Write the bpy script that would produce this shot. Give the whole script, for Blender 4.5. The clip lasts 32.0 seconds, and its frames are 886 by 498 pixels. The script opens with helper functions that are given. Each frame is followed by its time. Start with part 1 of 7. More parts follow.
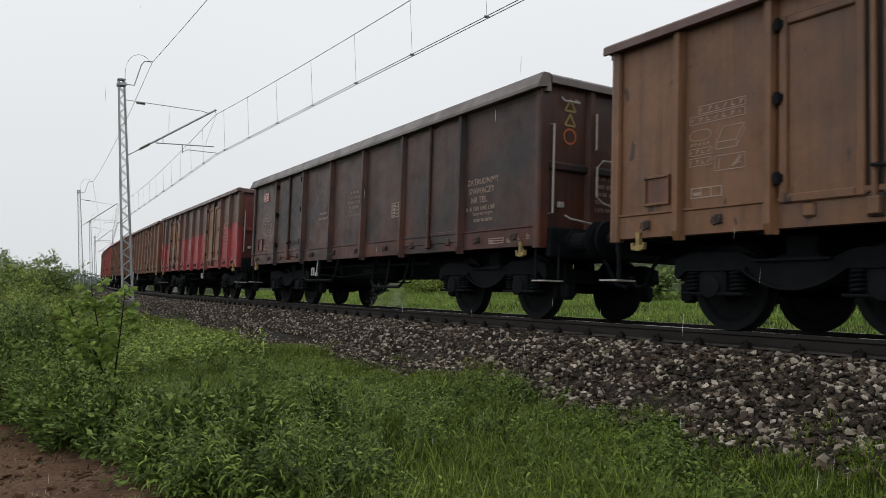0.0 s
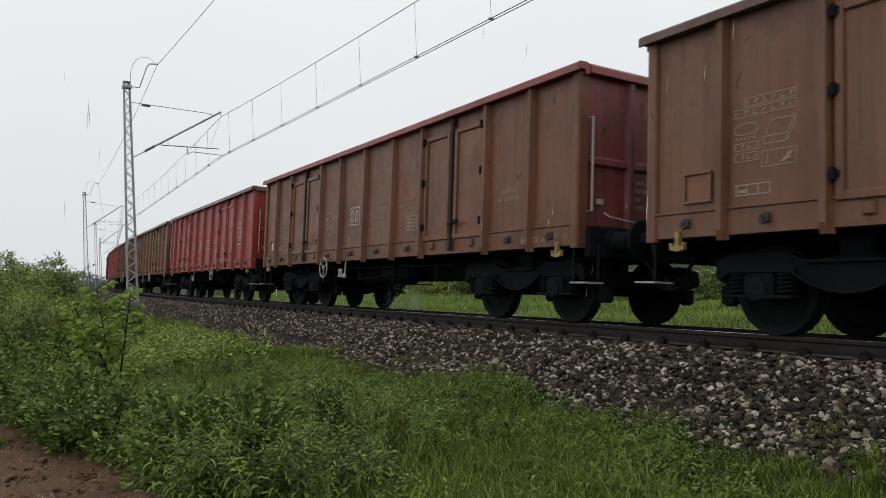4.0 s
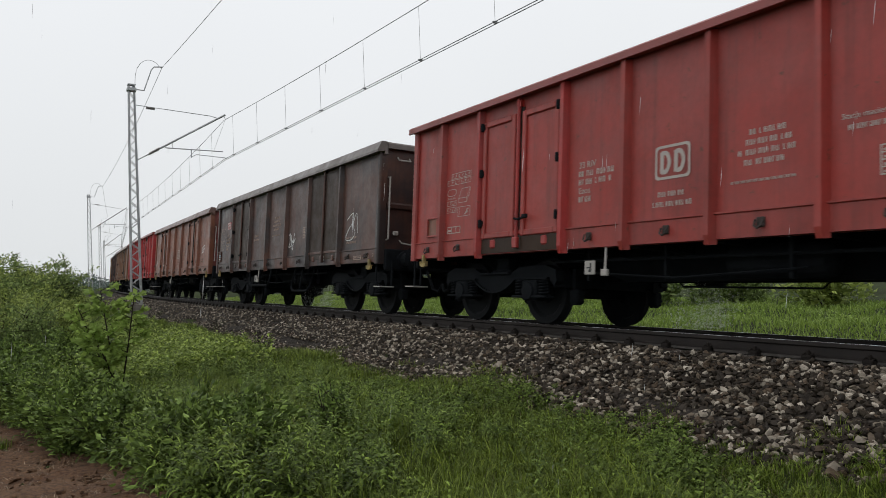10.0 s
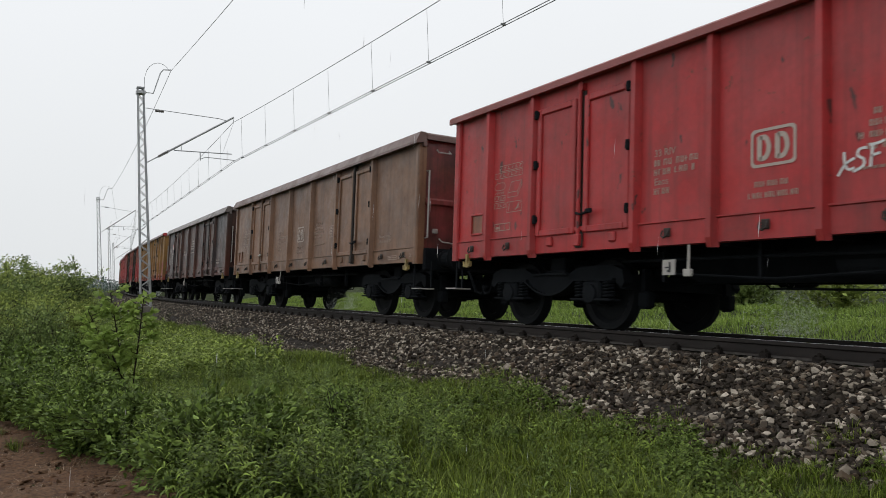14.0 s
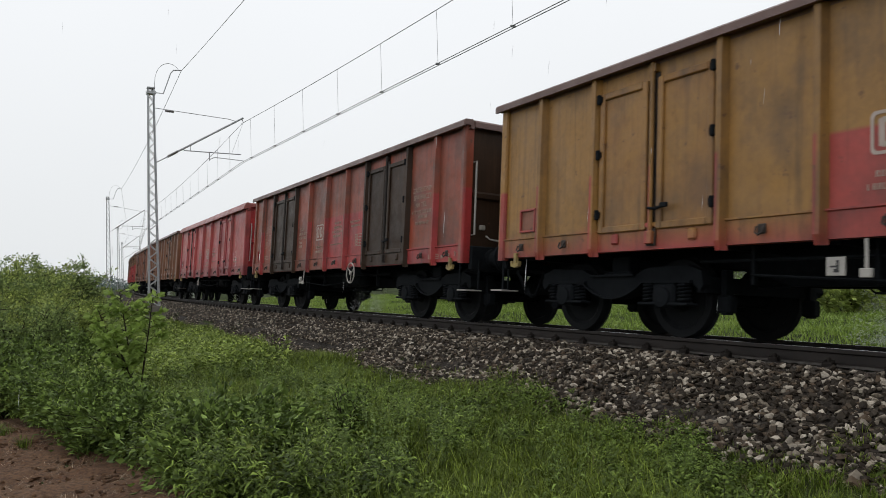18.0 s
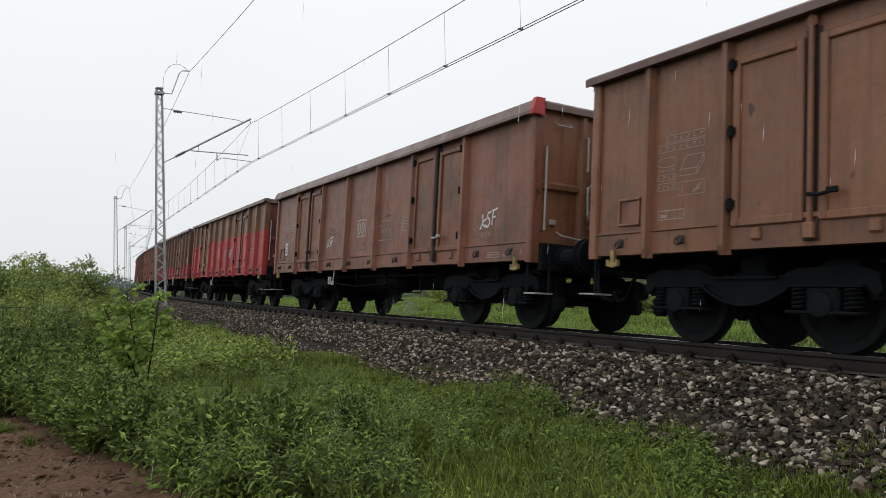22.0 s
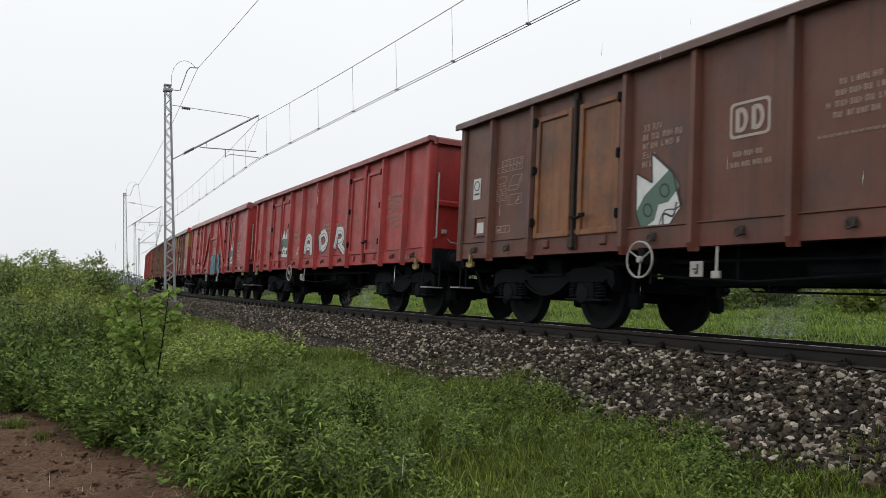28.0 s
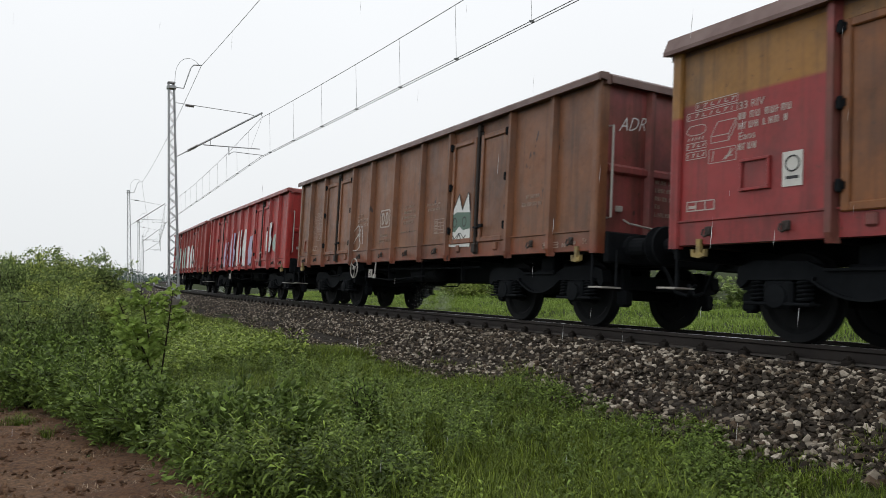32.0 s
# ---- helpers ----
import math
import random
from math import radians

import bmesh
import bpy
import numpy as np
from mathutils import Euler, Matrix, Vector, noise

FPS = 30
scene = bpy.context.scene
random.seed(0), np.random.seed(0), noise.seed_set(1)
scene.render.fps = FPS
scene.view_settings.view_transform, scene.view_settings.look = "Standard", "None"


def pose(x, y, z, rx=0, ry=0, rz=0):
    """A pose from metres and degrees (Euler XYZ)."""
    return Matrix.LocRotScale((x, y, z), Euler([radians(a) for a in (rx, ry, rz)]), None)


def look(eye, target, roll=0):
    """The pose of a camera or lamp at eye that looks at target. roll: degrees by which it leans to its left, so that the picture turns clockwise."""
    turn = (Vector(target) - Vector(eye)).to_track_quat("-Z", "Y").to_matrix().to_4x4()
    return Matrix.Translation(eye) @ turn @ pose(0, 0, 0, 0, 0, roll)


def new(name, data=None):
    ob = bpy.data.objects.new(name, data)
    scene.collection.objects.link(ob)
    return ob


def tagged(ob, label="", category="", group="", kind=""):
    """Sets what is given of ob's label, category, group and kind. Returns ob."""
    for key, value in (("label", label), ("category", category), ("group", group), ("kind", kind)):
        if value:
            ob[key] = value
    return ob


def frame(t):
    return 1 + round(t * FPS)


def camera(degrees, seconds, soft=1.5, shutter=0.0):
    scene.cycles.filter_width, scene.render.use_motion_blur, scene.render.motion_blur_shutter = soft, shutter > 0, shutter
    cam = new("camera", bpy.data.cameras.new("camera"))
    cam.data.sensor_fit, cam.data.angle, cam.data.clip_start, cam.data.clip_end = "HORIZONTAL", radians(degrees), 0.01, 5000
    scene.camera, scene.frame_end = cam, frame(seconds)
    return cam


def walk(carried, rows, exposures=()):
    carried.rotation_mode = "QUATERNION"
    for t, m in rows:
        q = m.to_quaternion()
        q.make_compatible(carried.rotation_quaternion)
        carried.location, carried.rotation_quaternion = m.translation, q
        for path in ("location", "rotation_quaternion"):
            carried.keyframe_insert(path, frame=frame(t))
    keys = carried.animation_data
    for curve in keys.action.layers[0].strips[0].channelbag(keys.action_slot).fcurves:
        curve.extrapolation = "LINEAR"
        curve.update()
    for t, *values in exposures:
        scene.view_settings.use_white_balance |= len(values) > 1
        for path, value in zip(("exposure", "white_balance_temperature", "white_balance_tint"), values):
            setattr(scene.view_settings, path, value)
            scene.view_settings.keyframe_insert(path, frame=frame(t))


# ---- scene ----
# The camera is held by hand beside the track: it hardly shifts and slowly turns left.
SECONDS = 32.0
LENS = 59.9
cam = camera(LENS, SECONDS, soft=0.8, shutter=0.08)
EYE = Vector((0.0, -7.717, 0.878))


def held(turn, pitch, lean, dx=0.0, dy=0.0, dz=0.0):
    """The hand-held pose: turned left from straight across the track, pitched up, leaning."""
    a, p = radians(turn), radians(pitch)
    eye = EYE + Vector((dx, dy, dz))
    way = Vector((-math.sin(a) * math.cos(p), math.cos(a) * math.cos(p), math.sin(p)))
    return look(eye, eye + way * 10.0, lean)


walk(cam, [
    (0, held(57.80, 1.27, -2.15, -0.010, 0.024, -0.012)),
    (0.5, held(57.86, 1.31, -2.13, -0.009, 0.023, -0.011)),
    (1, held(57.90, 1.31, -2.16, -0.008, 0.023, -0.011)),
    (1.5, held(58.01, 1.35, -2.21, -0.007, 0.022, -0.009)),
    (2, held(58.03, 1.39, -2.08, -0.006, 0.022, -0.006)),
    (2.5, held(58.00, 1.40, -2.09, -0.006, 0.023, -0.006)),
    (3, held(58.06, 1.33, -2.16, -0.006, 0.022, -0.005)),
    (3.5, held(58.10, 1.37, -2.18, -0.007, 0.020, -0.006)),
    (5.5, held(58.14, 1.49, -2.05, -0.009, 0.021, -0.006)),
    (6, held(58.18, 1.49, -2.12, -0.008, 0.020, -0.006)),
    (6.5, held(58.19, 1.51, -2.08, -0.009, 0.021, -0.007)),
    (7, held(58.24, 1.53, -2.05, -0.013, 0.022, -0.010)),
    (7.5, held(58.25, 1.55, -2.08, -0.013, 0.022, -0.010)),
    (8, held(58.31, 1.60, -2.07, -0.013, 0.022, -0.010)),
    (8.5, held(58.31, 1.64, -2.04, -0.013, 0.023, -0.010)),
    (9, held(58.33, 1.62, -2.11, -0.011, 0.023, -0.009)),
    (9.5, held(58.35, 1.64, -2.05, -0.011, 0.022, -0.007)),
    (10, held(58.36, 1.65, -2.02, -0.010, 0.020, -0.006)),
    (10.5, held(58.41, 1.61, -2.12, -0.007, 0.017, -0.004)),
    (11, held(58.43, 1.61, -2.12, -0.007, 0.017, -0.004)),
    (11.5, held(58.43, 1.63, -2.08, -0.008, 0.016, -0.003)),
    (12, held(58.44, 1.69, -2.05, -0.009, 0.014, -0.003)),
    (12.5, held(58.45, 1.76, -2.06, -0.011, 0.013, -0.004)),
    (13, held(58.63, 1.79, -2.05, -0.014, 0.014, -0.005)),
    (13.5, held(58.77, 1.81, -2.03, -0.016, 0.013, -0.007)),
    (14, held(58.93, 1.83, -2.02, -0.019, 0.013, -0.007)),
    (14.5, held(59.06, 1.85, -2.01, -0.019, 0.010, -0.007)),
    (16.5, held(59.19, 1.93, -1.95, -0.020, 0.009, -0.006)),
    (17, held(59.18, 1.95, -1.92, -0.022, 0.007, -0.007)),
    (17.5, held(59.20, 1.91, -1.71, -0.023, 0.006, -0.007)),
    (18, held(59.49, 1.97, -1.61, -0.024, 0.005, -0.009)),
    (18.5, held(59.51, 2.02, -1.17, -0.026, 0.006, -0.008)),
    (19, held(59.62, 2.00, -1.17, -0.024, 0.005, -0.008)),
    (19.5, held(59.66, 2.06, -1.13, -0.023, 0.007, -0.009)),
    (20, held(59.72, 2.01, -1.15, -0.020, 0.006, -0.008)),
    (20.5, held(59.78, 2.10, -1.13, -0.016, 0.005, -0.007)),
    (21, held(59.82, 2.07, -1.18, -0.015, 0.005, -0.008)),
    (21.5, held(59.84, 2.07, -1.17, -0.012, 0.005, -0.008)),
    (22, held(59.95, 2.13, -1.13, -0.010, 0.004, -0.009)),
    (22.5, held(60.03, 2.15, -1.10, -0.011, 0.005, -0.010)),
    (23, held(60.13, 2.20, -1.05, -0.011, 0.004, -0.011)),
    (23.5, held(60.17, 2.16, -1.04, -0.013, 0.005, -0.014)),
    (24, held(60.31, 2.07, -1.19, -0.015, 0.005, -0.014)),
    (24.5, held(60.38, 1.90, -1.31, -0.015, 0.004, -0.015)),
    (25, held(60.40, 1.83, -1.30, -0.013, 0.004, -0.013)),
    (25.5, held(60.44, 1.80, -1.28, -0.013, 0.004, -0.012)),
    (27.5, held(60.56, 1.83, -1.26, -0.012, 0.003, -0.012)),
    (28, held(60.56, 1.81, -1.29, -0.010, 0.003, -0.010)),
    (28.5, held(60.57, 1.85, -1.27, -0.009, 0.002, -0.009)),
    (29, held(60.62, 1.88, -1.28, -0.008, 0.002, -0.008)),
    (29.5, held(60.68, 1.82, -1.32, -0.008, 0.001, -0.008)),
    (30, held(60.67, 1.90, -1.23, -0.008, -0.001, -0.009)),
    (30.5, held(60.66, 1.89, -1.25, -0.007, -0.001, -0.008)),
    (31, held(60.69, 1.86, -1.17, -0.005, -0.002, -0.006)),
    (31.5, held(60.71, 1.72, -1.19, -0.005, -0.002, -0.006)),
    (32, held(60.80, 1.63, -1.22, -0.003, -0.003, -0.005)),
], exposures=[(0, -0.12), (6, -0.1), (12.5, -0.06), (17, 0.0), (25, 0.04), (32, 0.06)])

# ---- overcast, rainy daylight ----
world = bpy.data.worlds.new("overcast_sky")
scene.world = world
world.use_nodes = True
wn, wl = world.node_tree.nodes, world.node_tree.links
wn.clear()
SUN_UP, SUN_TURN = radians(58), radians(200)
sky = wn.new("ShaderNodeTexSky")
sky.sky_type = "NISHITA"
sky.sun_disc = False
sky.sun_elevation, sky.sun_rotation = SUN_UP, SUN_TURN
sky.dust_density, sky.air_density = 6.0, 1.0
grey_sky = wn.new("ShaderNodeHueSaturation")
grey_sky.inputs["Saturation"].default_value = 0.12
wl.new(sky.outputs[0], grey_sky.inputs["Color"])
sky_scaled = wn.new("ShaderNodeMix")
sky_scaled.data_type, sky_scaled.blend_type = "RGBA", "MULTIPLY"
sky_scaled.inputs["Factor"].default_value = 1.0
wl.new(grey_sky.outputs[0], sky_scaled.inputs["A"])
sky_scaled.inputs["B"].default_value = (0.1, 0.1, 0.1, 1)
cover = wn.new("ShaderNodeMix")
cover.data_type = "RGBA"
cover.inputs["Factor"].default_value = 0.93
wl.new(sky_scaled.outputs["Result"], cover.inputs["A"])
wtc = wn.new("ShaderNodeTexCoord")
wsep = wn.new("ShaderNodeSeparateXYZ")
wl.new(wtc.outputs["Generated"], wsep.inputs[0])
wramp = wn.new("ShaderNodeValToRGB")
wramp.color_ramp.elements[0].position, wramp.color_ramp.elements[0].color = 0.0, (0.84, 0.865, 0.88, 1)
wramp.color_ramp.elements[1].position, wramp.color_ramp.elements[1].color = 0.45, (0.99, 1.015, 1.05, 1)
wl.new(wsep.outputs["Z"], wramp.inputs[0])
wnoise = wn.new("ShaderNodeTexNoise")
wnoise.inputs["Scale"].default_value = 1.6
wnoise.inputs["Detail"].default_value = 3.0
wl.new(wtc.outputs["Generated"], wnoise.inputs["Vector"])
wmr = wn.new("ShaderNodeMapRange")
wmr.inputs["To Min"].default_value, wmr.inputs["To Max"].default_value = 0.95, 1.05
wl.new(wnoise.outputs["Fac"], wmr.inputs["Value"])
wcl = wn.new("ShaderNodeMix")
wcl.data_type, wcl.blend_type = "RGBA", "MULTIPLY"
wcl.inputs["Factor"].default_value = 1.0
wl.new(wramp.outputs[0], wcl.inputs["A"])
wl.new(wmr.outputs[0], wcl.inputs["B"])
wl.new(wcl.outputs["Result"], cover.inputs["B"])
wbg = wn.new("ShaderNodeBackground")
wbg.inputs["Strength"].default_value = 1.0
wl.new(cover.outputs["Result"], wbg.inputs["Color"])
wout = wn.new("ShaderNodeOutputWorld")
wl.new(wbg.outputs[0], wout.inputs["Surface"])

sun = new("sun", bpy.data.lights.new("sun", "SUN"))
sun.data.energy, sun.data.angle, sun.data.color = 0.5, radians(40), (1.0, 0.97, 0.93)
sun.matrix_world = look((0, 0, 60), (0.1, 0.12, 59.0))


# ---- materials ----
def nodes_of(name):
    m = bpy.data.materials.new(name)
    m.use_nodes = True
    nt = m.node_tree
    return m, nt.nodes, nt.links, nt.nodes["Principled BSDF"]


def noise_node(n, l, coord, scale, detail=4.0, rough=0.55, stretch=None):
    if stretch:
        mp = n.new("ShaderNodeMapping")
        mp.inputs["Scale"].default_value = stretch
        l.new(coord, mp.inputs["Vector"])
        coord = mp.outputs[0]
    t = n.new("ShaderNodeTexNoise")
    t.inputs["Scale"].default_value, t.inputs["Detail"].default_value = scale, detail
    t.inputs["Roughness"].default_value = rough
    l.new(coord, t.inputs["Vector"])
    return t.outputs["Fac"]


def step_node(n, l, value, lo, hi, a=0.0, b=1.0):
    mr = n.new("ShaderNodeMapRange")
    for key, x in (("From Min", lo), ("From Max", hi), ("To Min", a), ("To Max", b)):
        mr.inputs[key].default_value = x
    l.new(value, mr.inputs["Value"])
    return mr.outputs[0]


def mix_node(n, l, fac, a, b, blend="MIX"):
    mx = n.new("ShaderNodeMix")
    mx.data_type, mx.blend_type = "RGBA", blend
    for key, x in (("Factor", fac), ("A", a), ("B", b)):
        if isinstance(x, (int, float)):
            mx.inputs[key].default_value = x
        elif isinstance(x, tuple):
            mx.inputs[key].default_value = (*x, 1)
        else:
            l.new(x, mx.inputs[key])
    return mx.outputs["Result"]


def bump_node(n, l, height, strength, dist, bsdf):
    b = n.new("ShaderNodeBump")
    b.inputs["Strength"].default_value, b.inputs["Distance"].default_value = strength, dist
    l.new(height, b.inputs["Height"])
    l.new(b.outputs[0], bsdf.inputs["Normal"])


def rough_metal(name, col, col2, rough=0.6, scale=9.0, metal=0.0, bump=0.3, shine=0.5):
    m, n, l, b = nodes_of(name)
    tc = n.new("ShaderNodeTexCoord").outputs["Object"]
    a = noise_node(n, l, tc, scale, 6)
    c = noise_node(n, l, tc, scale * 0.17, 3)
    f = mix_node(n, l, 0.5, a, c)
    l.new(mix_node(n, l, step_node(n, l, f, 0.38, 0.62), col, col2), b.inputs["Base Color"])
    l.new(step_node(n, l, a, 0.3, 0.7, rough - 0.12, rough + 0.12), b.inputs["Roughness"])
    b.inputs["Metallic"].default_value, b.inputs["Specular IOR Level"].default_value = metal, shine
    bump_node(n, l, a, bump, 0.004, b)
    return m


def wagon_paint(name, main, rust=(0.11, 0.055, 0.03), low=None, split=1.7, wear=0.5, fade=None, dark=0.0, rough=0.42, soft=0.1, patches=(), scars=0.0, gloss=0.44):
    """Weathered paint on steel sheet in the wagon's own space: faded patches, rust runs, grime, and a fresher coat below the height split
    and, between two lengths each, below the heights given in patches."""
    main, fade, low = (c and ((1.02 * c[0], 1.2 * c[1], 1.6 * c[2]) if c[1] < 0.2 * c[0] else (1.0 * c[0], 0.765 * c[1], 0.58 * c[2])) for c in (main, fade or tuple(min(1.0, 0.9 * c + 0.015) for c in main), low))
    m, n, l, b = nodes_of(name)
    tc = n.new("ShaderNodeTexCoord").outputs["Object"]
    info = n.new("ShaderNodeObjectInfo")
    own = n.new("ShaderNodeVectorMath")
    own.operation = "MULTIPLY_ADD"
    own.inputs[1].default_value = (31.0, 17.0, 3.0)
    l.new(info.outputs["Random"], own.inputs[0])
    l.new(tc, own.inputs[2])
    own = own.outputs[0]
    big = noise_node(n, l, tc, 0.8, 4, 0.6)
    fine = noise_node(n, l, tc, 14.0, 6, 0.65)
    runs = noise_node(n, l, own, 1.0, 5, 0.7, (5.0, 5.0, 0.35))
    spots = noise_node(n, l, own, 3.2, 8, 0.75)
    col = mix_node(n, l, step_node(n, l, big, 0.4, 0.66), main, fade)
    if low:
        sep = n.new("ShaderNodeSeparateXYZ")
        l.new(tc, sep.inputs[0])
        jig = n.new("ShaderNodeMath")
        jig.operation = "MULTIPLY_ADD"
        jig.inputs[1].default_value = 0.5
        l.new(big, jig.inputs[0])
        l.new(sep.outputs["Z"], jig.inputs[2])
        mask = step_node(n, l, jig.outputs[0], split + 0.25 - soft, split + 0.25 + soft, 1.0, 0.0)
        for x0, x1, top in patches:
            area = step_node(n, l, sep.outputs["Z"], top - 0.02, top + 0.02, 1.0, 0.0)
            for edge in (step_node(n, l, sep.outputs["X"], x0 - 0.02, x0 + 0.02), step_node(n, l, sep.outputs["X"], x1 - 0.02, x1 + 0.02, 1.0, 0.0)):
                mu = n.new("ShaderNodeMath")
                mu.operation = "MULTIPLY"
                l.new(area, mu.inputs[0])
                l.new(edge, mu.inputs[1])
                area = mu.outputs[0]
            mx = n.new("ShaderNodeMath")
            mx.operation = "MAXIMUM"
            l.new(mask, mx.inputs[0])
            l.new(area, mx.inputs[1])
            mask = mx.outputs[0]
        col = mix_node(n, l, mask, col, low)
    tone = n.new("ShaderNodeMix")
    tone.data_type, tone.blend_type = "RGBA", "MULTIPLY"
    tone.inputs["Factor"].default_value = 1.0
    l.new(col, tone.inputs["A"])
    l.new(step_node(n, l, info.outputs["Random"], 0, 1, 0.9, 1.06), tone.inputs["B"])
    col = tone.outputs["Result"]
    col = mix_node(n, l, step_node(n, l, runs, 0.60 - 0.08 * wear, 0.74, 0, 0.75 * wear), col, rust)
    col = mix_node(n, l, step_node(n, l, spots, 0.64 - 0.07 * wear, 0.72, 0, 0.8 * wear), col, tuple(0.6 * c for c in rust))
    if dark:
        black = noise_node(n, l, own, 0.55, 5, 0.62)
        col = mix_node(n, l, step_node(n, l, black, 0.62 - 0.35 * dark, 0.78 - 0.35 * dark, 0, 0.88), col, (0.019, 0.0195, 0.022))
    drip = noise_node(n, l, own, 1.0, 4, 0.65, (8.0, 8.0, 0.3))
    col = mix_node(n, l, step_node(n, l, drip, 0.5, 0.7, 0, 0.26 + 0.4 * wear), col, (0.026, 0.017, 0.014))
    soot = noise_node(n, l, own, 1.3, 6, 0.62, (1.0, 1.0, 0.7))
    col = mix_node(n, l, step_node(n, l, soot, 0.46, 0.7, 0, 0.3 + 0.6 * wear), col, (0.035, 0.025, 0.022))
    chips = noise_node(n, l, own, 7.0, 5, 0.7)
    col = mix_node(n, l, step_node(n, l, chips, 0.64, 0.69, 0, 0.7), col, (0.09, 0.04, 0.022))
    if scars:
        cut = noise_node(n, l, own, 1.0, 3, 0.5, (5.5, 5.5, 2.6))
        col = mix_node(n, l, step_node(n, l, cut, 0.72 - 0.05 * scars, 0.75 - 0.05 * scars, 0, 0.85), col, (0.035, 0.02, 0.018))
    col = mix_node(n, l, step_node(n, l, fine, 0.35, 0.75, 0, 0.22), col, (0.02, 0.016, 0.013))
    l.new(col, b.inputs["Base Color"])
    l.new(step_node(n, l, spots, 0.3, 0.7, rough - 0.12, rough + 0.2), b.inputs["Roughness"])
    b.inputs["Specular IOR Level"].default_value = gloss
    dent = mix_node(n, l, 0.06, noise_node(n, l, tc, 1.7, 2, 0.4), fine)
    bump_node(n, l, dent, 0.4, 0.05, b)
    return m


def plain(name, col, rough=0.5, metal=0.0):
    m, n, l, b = nodes_of(name)
    tc = n.new("ShaderNodeTexCoord").outputs["Object"]
    a = noise_node(n, l, tc, 11.0, 4)
    l.new(mix_node(n, l, step_node(n, l, a, 0.3, 0.75, 0, 0.35), col, tuple(0.55 * c for c in col)), b.inputs["Base Color"])
    b.inputs["Roughness"].default_value, b.inputs["Metallic"].default_value = rough, metal
    return m


def leaf_mat(name, a, c, through_light=0.25, rough=0.45):
    """Leaves and blades: colour varies from piece to piece, light comes through."""
    m, n, l, b = nodes_of(name)
    geo = n.new("ShaderNodeNewGeometry")
    tc = n.new("ShaderNodeTexCoord").outputs["Object"]
    patch = noise_node(n, l, tc, 0.9, 3)
    few = n.new("ShaderNodeMath")
    few.operation = "POWER"
    few.inputs[1].default_value = 2.3
    l.new(geo.outputs["Random Per Island"], few.inputs[0])
    f = mix_node(n, l, 0.36, few.outputs[0], patch)
    col = mix_node(n, l, f, (0.62 * a[0], 0.62 * a[1], 0.8 * a[2]), (1.42 * c[0], 1.42 * c[1], 1.7 * c[2]))
    l.new(col, b.inputs["Base Color"])
    b.inputs["Roughness"].default_value, b.inputs["Specular IOR Level"].default_value = rough, 0.14
    tr = n.new("ShaderNodeBsdfTranslucent")
    l.new(col, tr.inputs["Color"])
    ms = n.new("ShaderNodeMixShader")
    ms.inputs["Fac"].default_value = through_light
    l.new(b.outputs[0], ms.inputs[1])
    l.new(tr.outputs[0], ms.inputs[2])
    l.new(ms.outputs[0], n["Material Output"].inputs["Surface"])
    return m


# gear and wheels blacker than grimy steel: underbody shade put into the base colour
M_GEAR = rough_metal("shade_black_gear", (0.0058, 0.007, 0.0086), (0.0125, 0.0142, 0.0164), 0.8, 12.0, shine=0.07)
M_WHEEL = rough_metal("shade_dark_wheel_steel", (0.0065, 0.0075, 0.0088), (0.014, 0.0148, 0.016), 0.75, 8.0, shine=0.1)
M_RAILTOP = rough_metal("worn_rail_top", (0.42, 0.43, 0.45), (0.3, 0.3, 0.31), 0.25, 6.0, 0.9, 0.05)
M_RAIL = rough_metal("rusty_rail_side", (0.018, 0.015, 0.0135), (0.032, 0.026, 0.023), 0.7, 14.0, shine=0.25)
M_CLIP = rough_metal("dark_rail_fastening", (0.012, 0.01, 0.009), (0.022, 0.018, 0.015), 0.8, 14.0, shine=0.15)
M_FOOT = rough_metal("dusty_rail_foot", (0.085, 0.078, 0.07), (0.042, 0.036, 0.031), 0.7, 9.0, shine=0.3)
M_SLEEPER = rough_metal("stained_concrete", (0.10, 0.085, 0.07), (0.05, 0.04, 0.033), 0.85, 10.0)
M_MAST = rough_metal("galvanised_steel", (0.42, 0.43, 0.44), (0.30, 0.31, 0.32), 0.5, 12.0, 0.35, 0.1)
M_WIRE = plain("dull_wire", (0.16, 0.17, 0.17), 0.5, 0.5)
M_INSUL = plain("grey_insulator", (0.12, 0.11, 0.10), 0.3)
M_CONCRETE = rough_metal("foundation_concrete", (0.2, 0.185, 0.16), (0.11, 0.1, 0.085), 0.9, 7.0)
M_WHITE = plain("worn_white_paint", (0.62, 0.61, 0.57), 0.55)
M_LETTER = plain("faded_white_lettering", (0.46, 0.40, 0.36), 0.6)
M_YELLOW = rough_metal("worn_yellow_paint", (0.4, 0.29, 0.09), (0.2, 0.16, 0.09), 0.6, 14.0, shine=0.2)
M_HAND = plain("pale_handrail_paint", (0.38, 0.36, 0.33), 0.5)
M_GRAF_WHITE = plain("white_spray_paint", (0.68, 0.69, 0.67), 0.5)
M_GRAF_BLACK = plain("black_spray_paint", (0.02, 0.02, 0.022), 0.5)
M_GRAF_TEAL = plain("teal_spray_paint", (0.022, 0.21, 0.26), 0.5)
M_GRAF_DEEP = plain("deep_teal_spray_paint", (0.012, 0.13, 0.17), 0.5)
M_GRAF_GREEN = plain("grey_green_spray_paint", (0.08, 0.15, 0.11), 0.5)
M_GRAF_LILAC = plain("lilac_spray_paint", (0.42, 0.36, 0.52), 0.5)
M_GRAF_VIOLET = plain("violet_spray_paint", (0.10, 0.06, 0.16), 0.5)
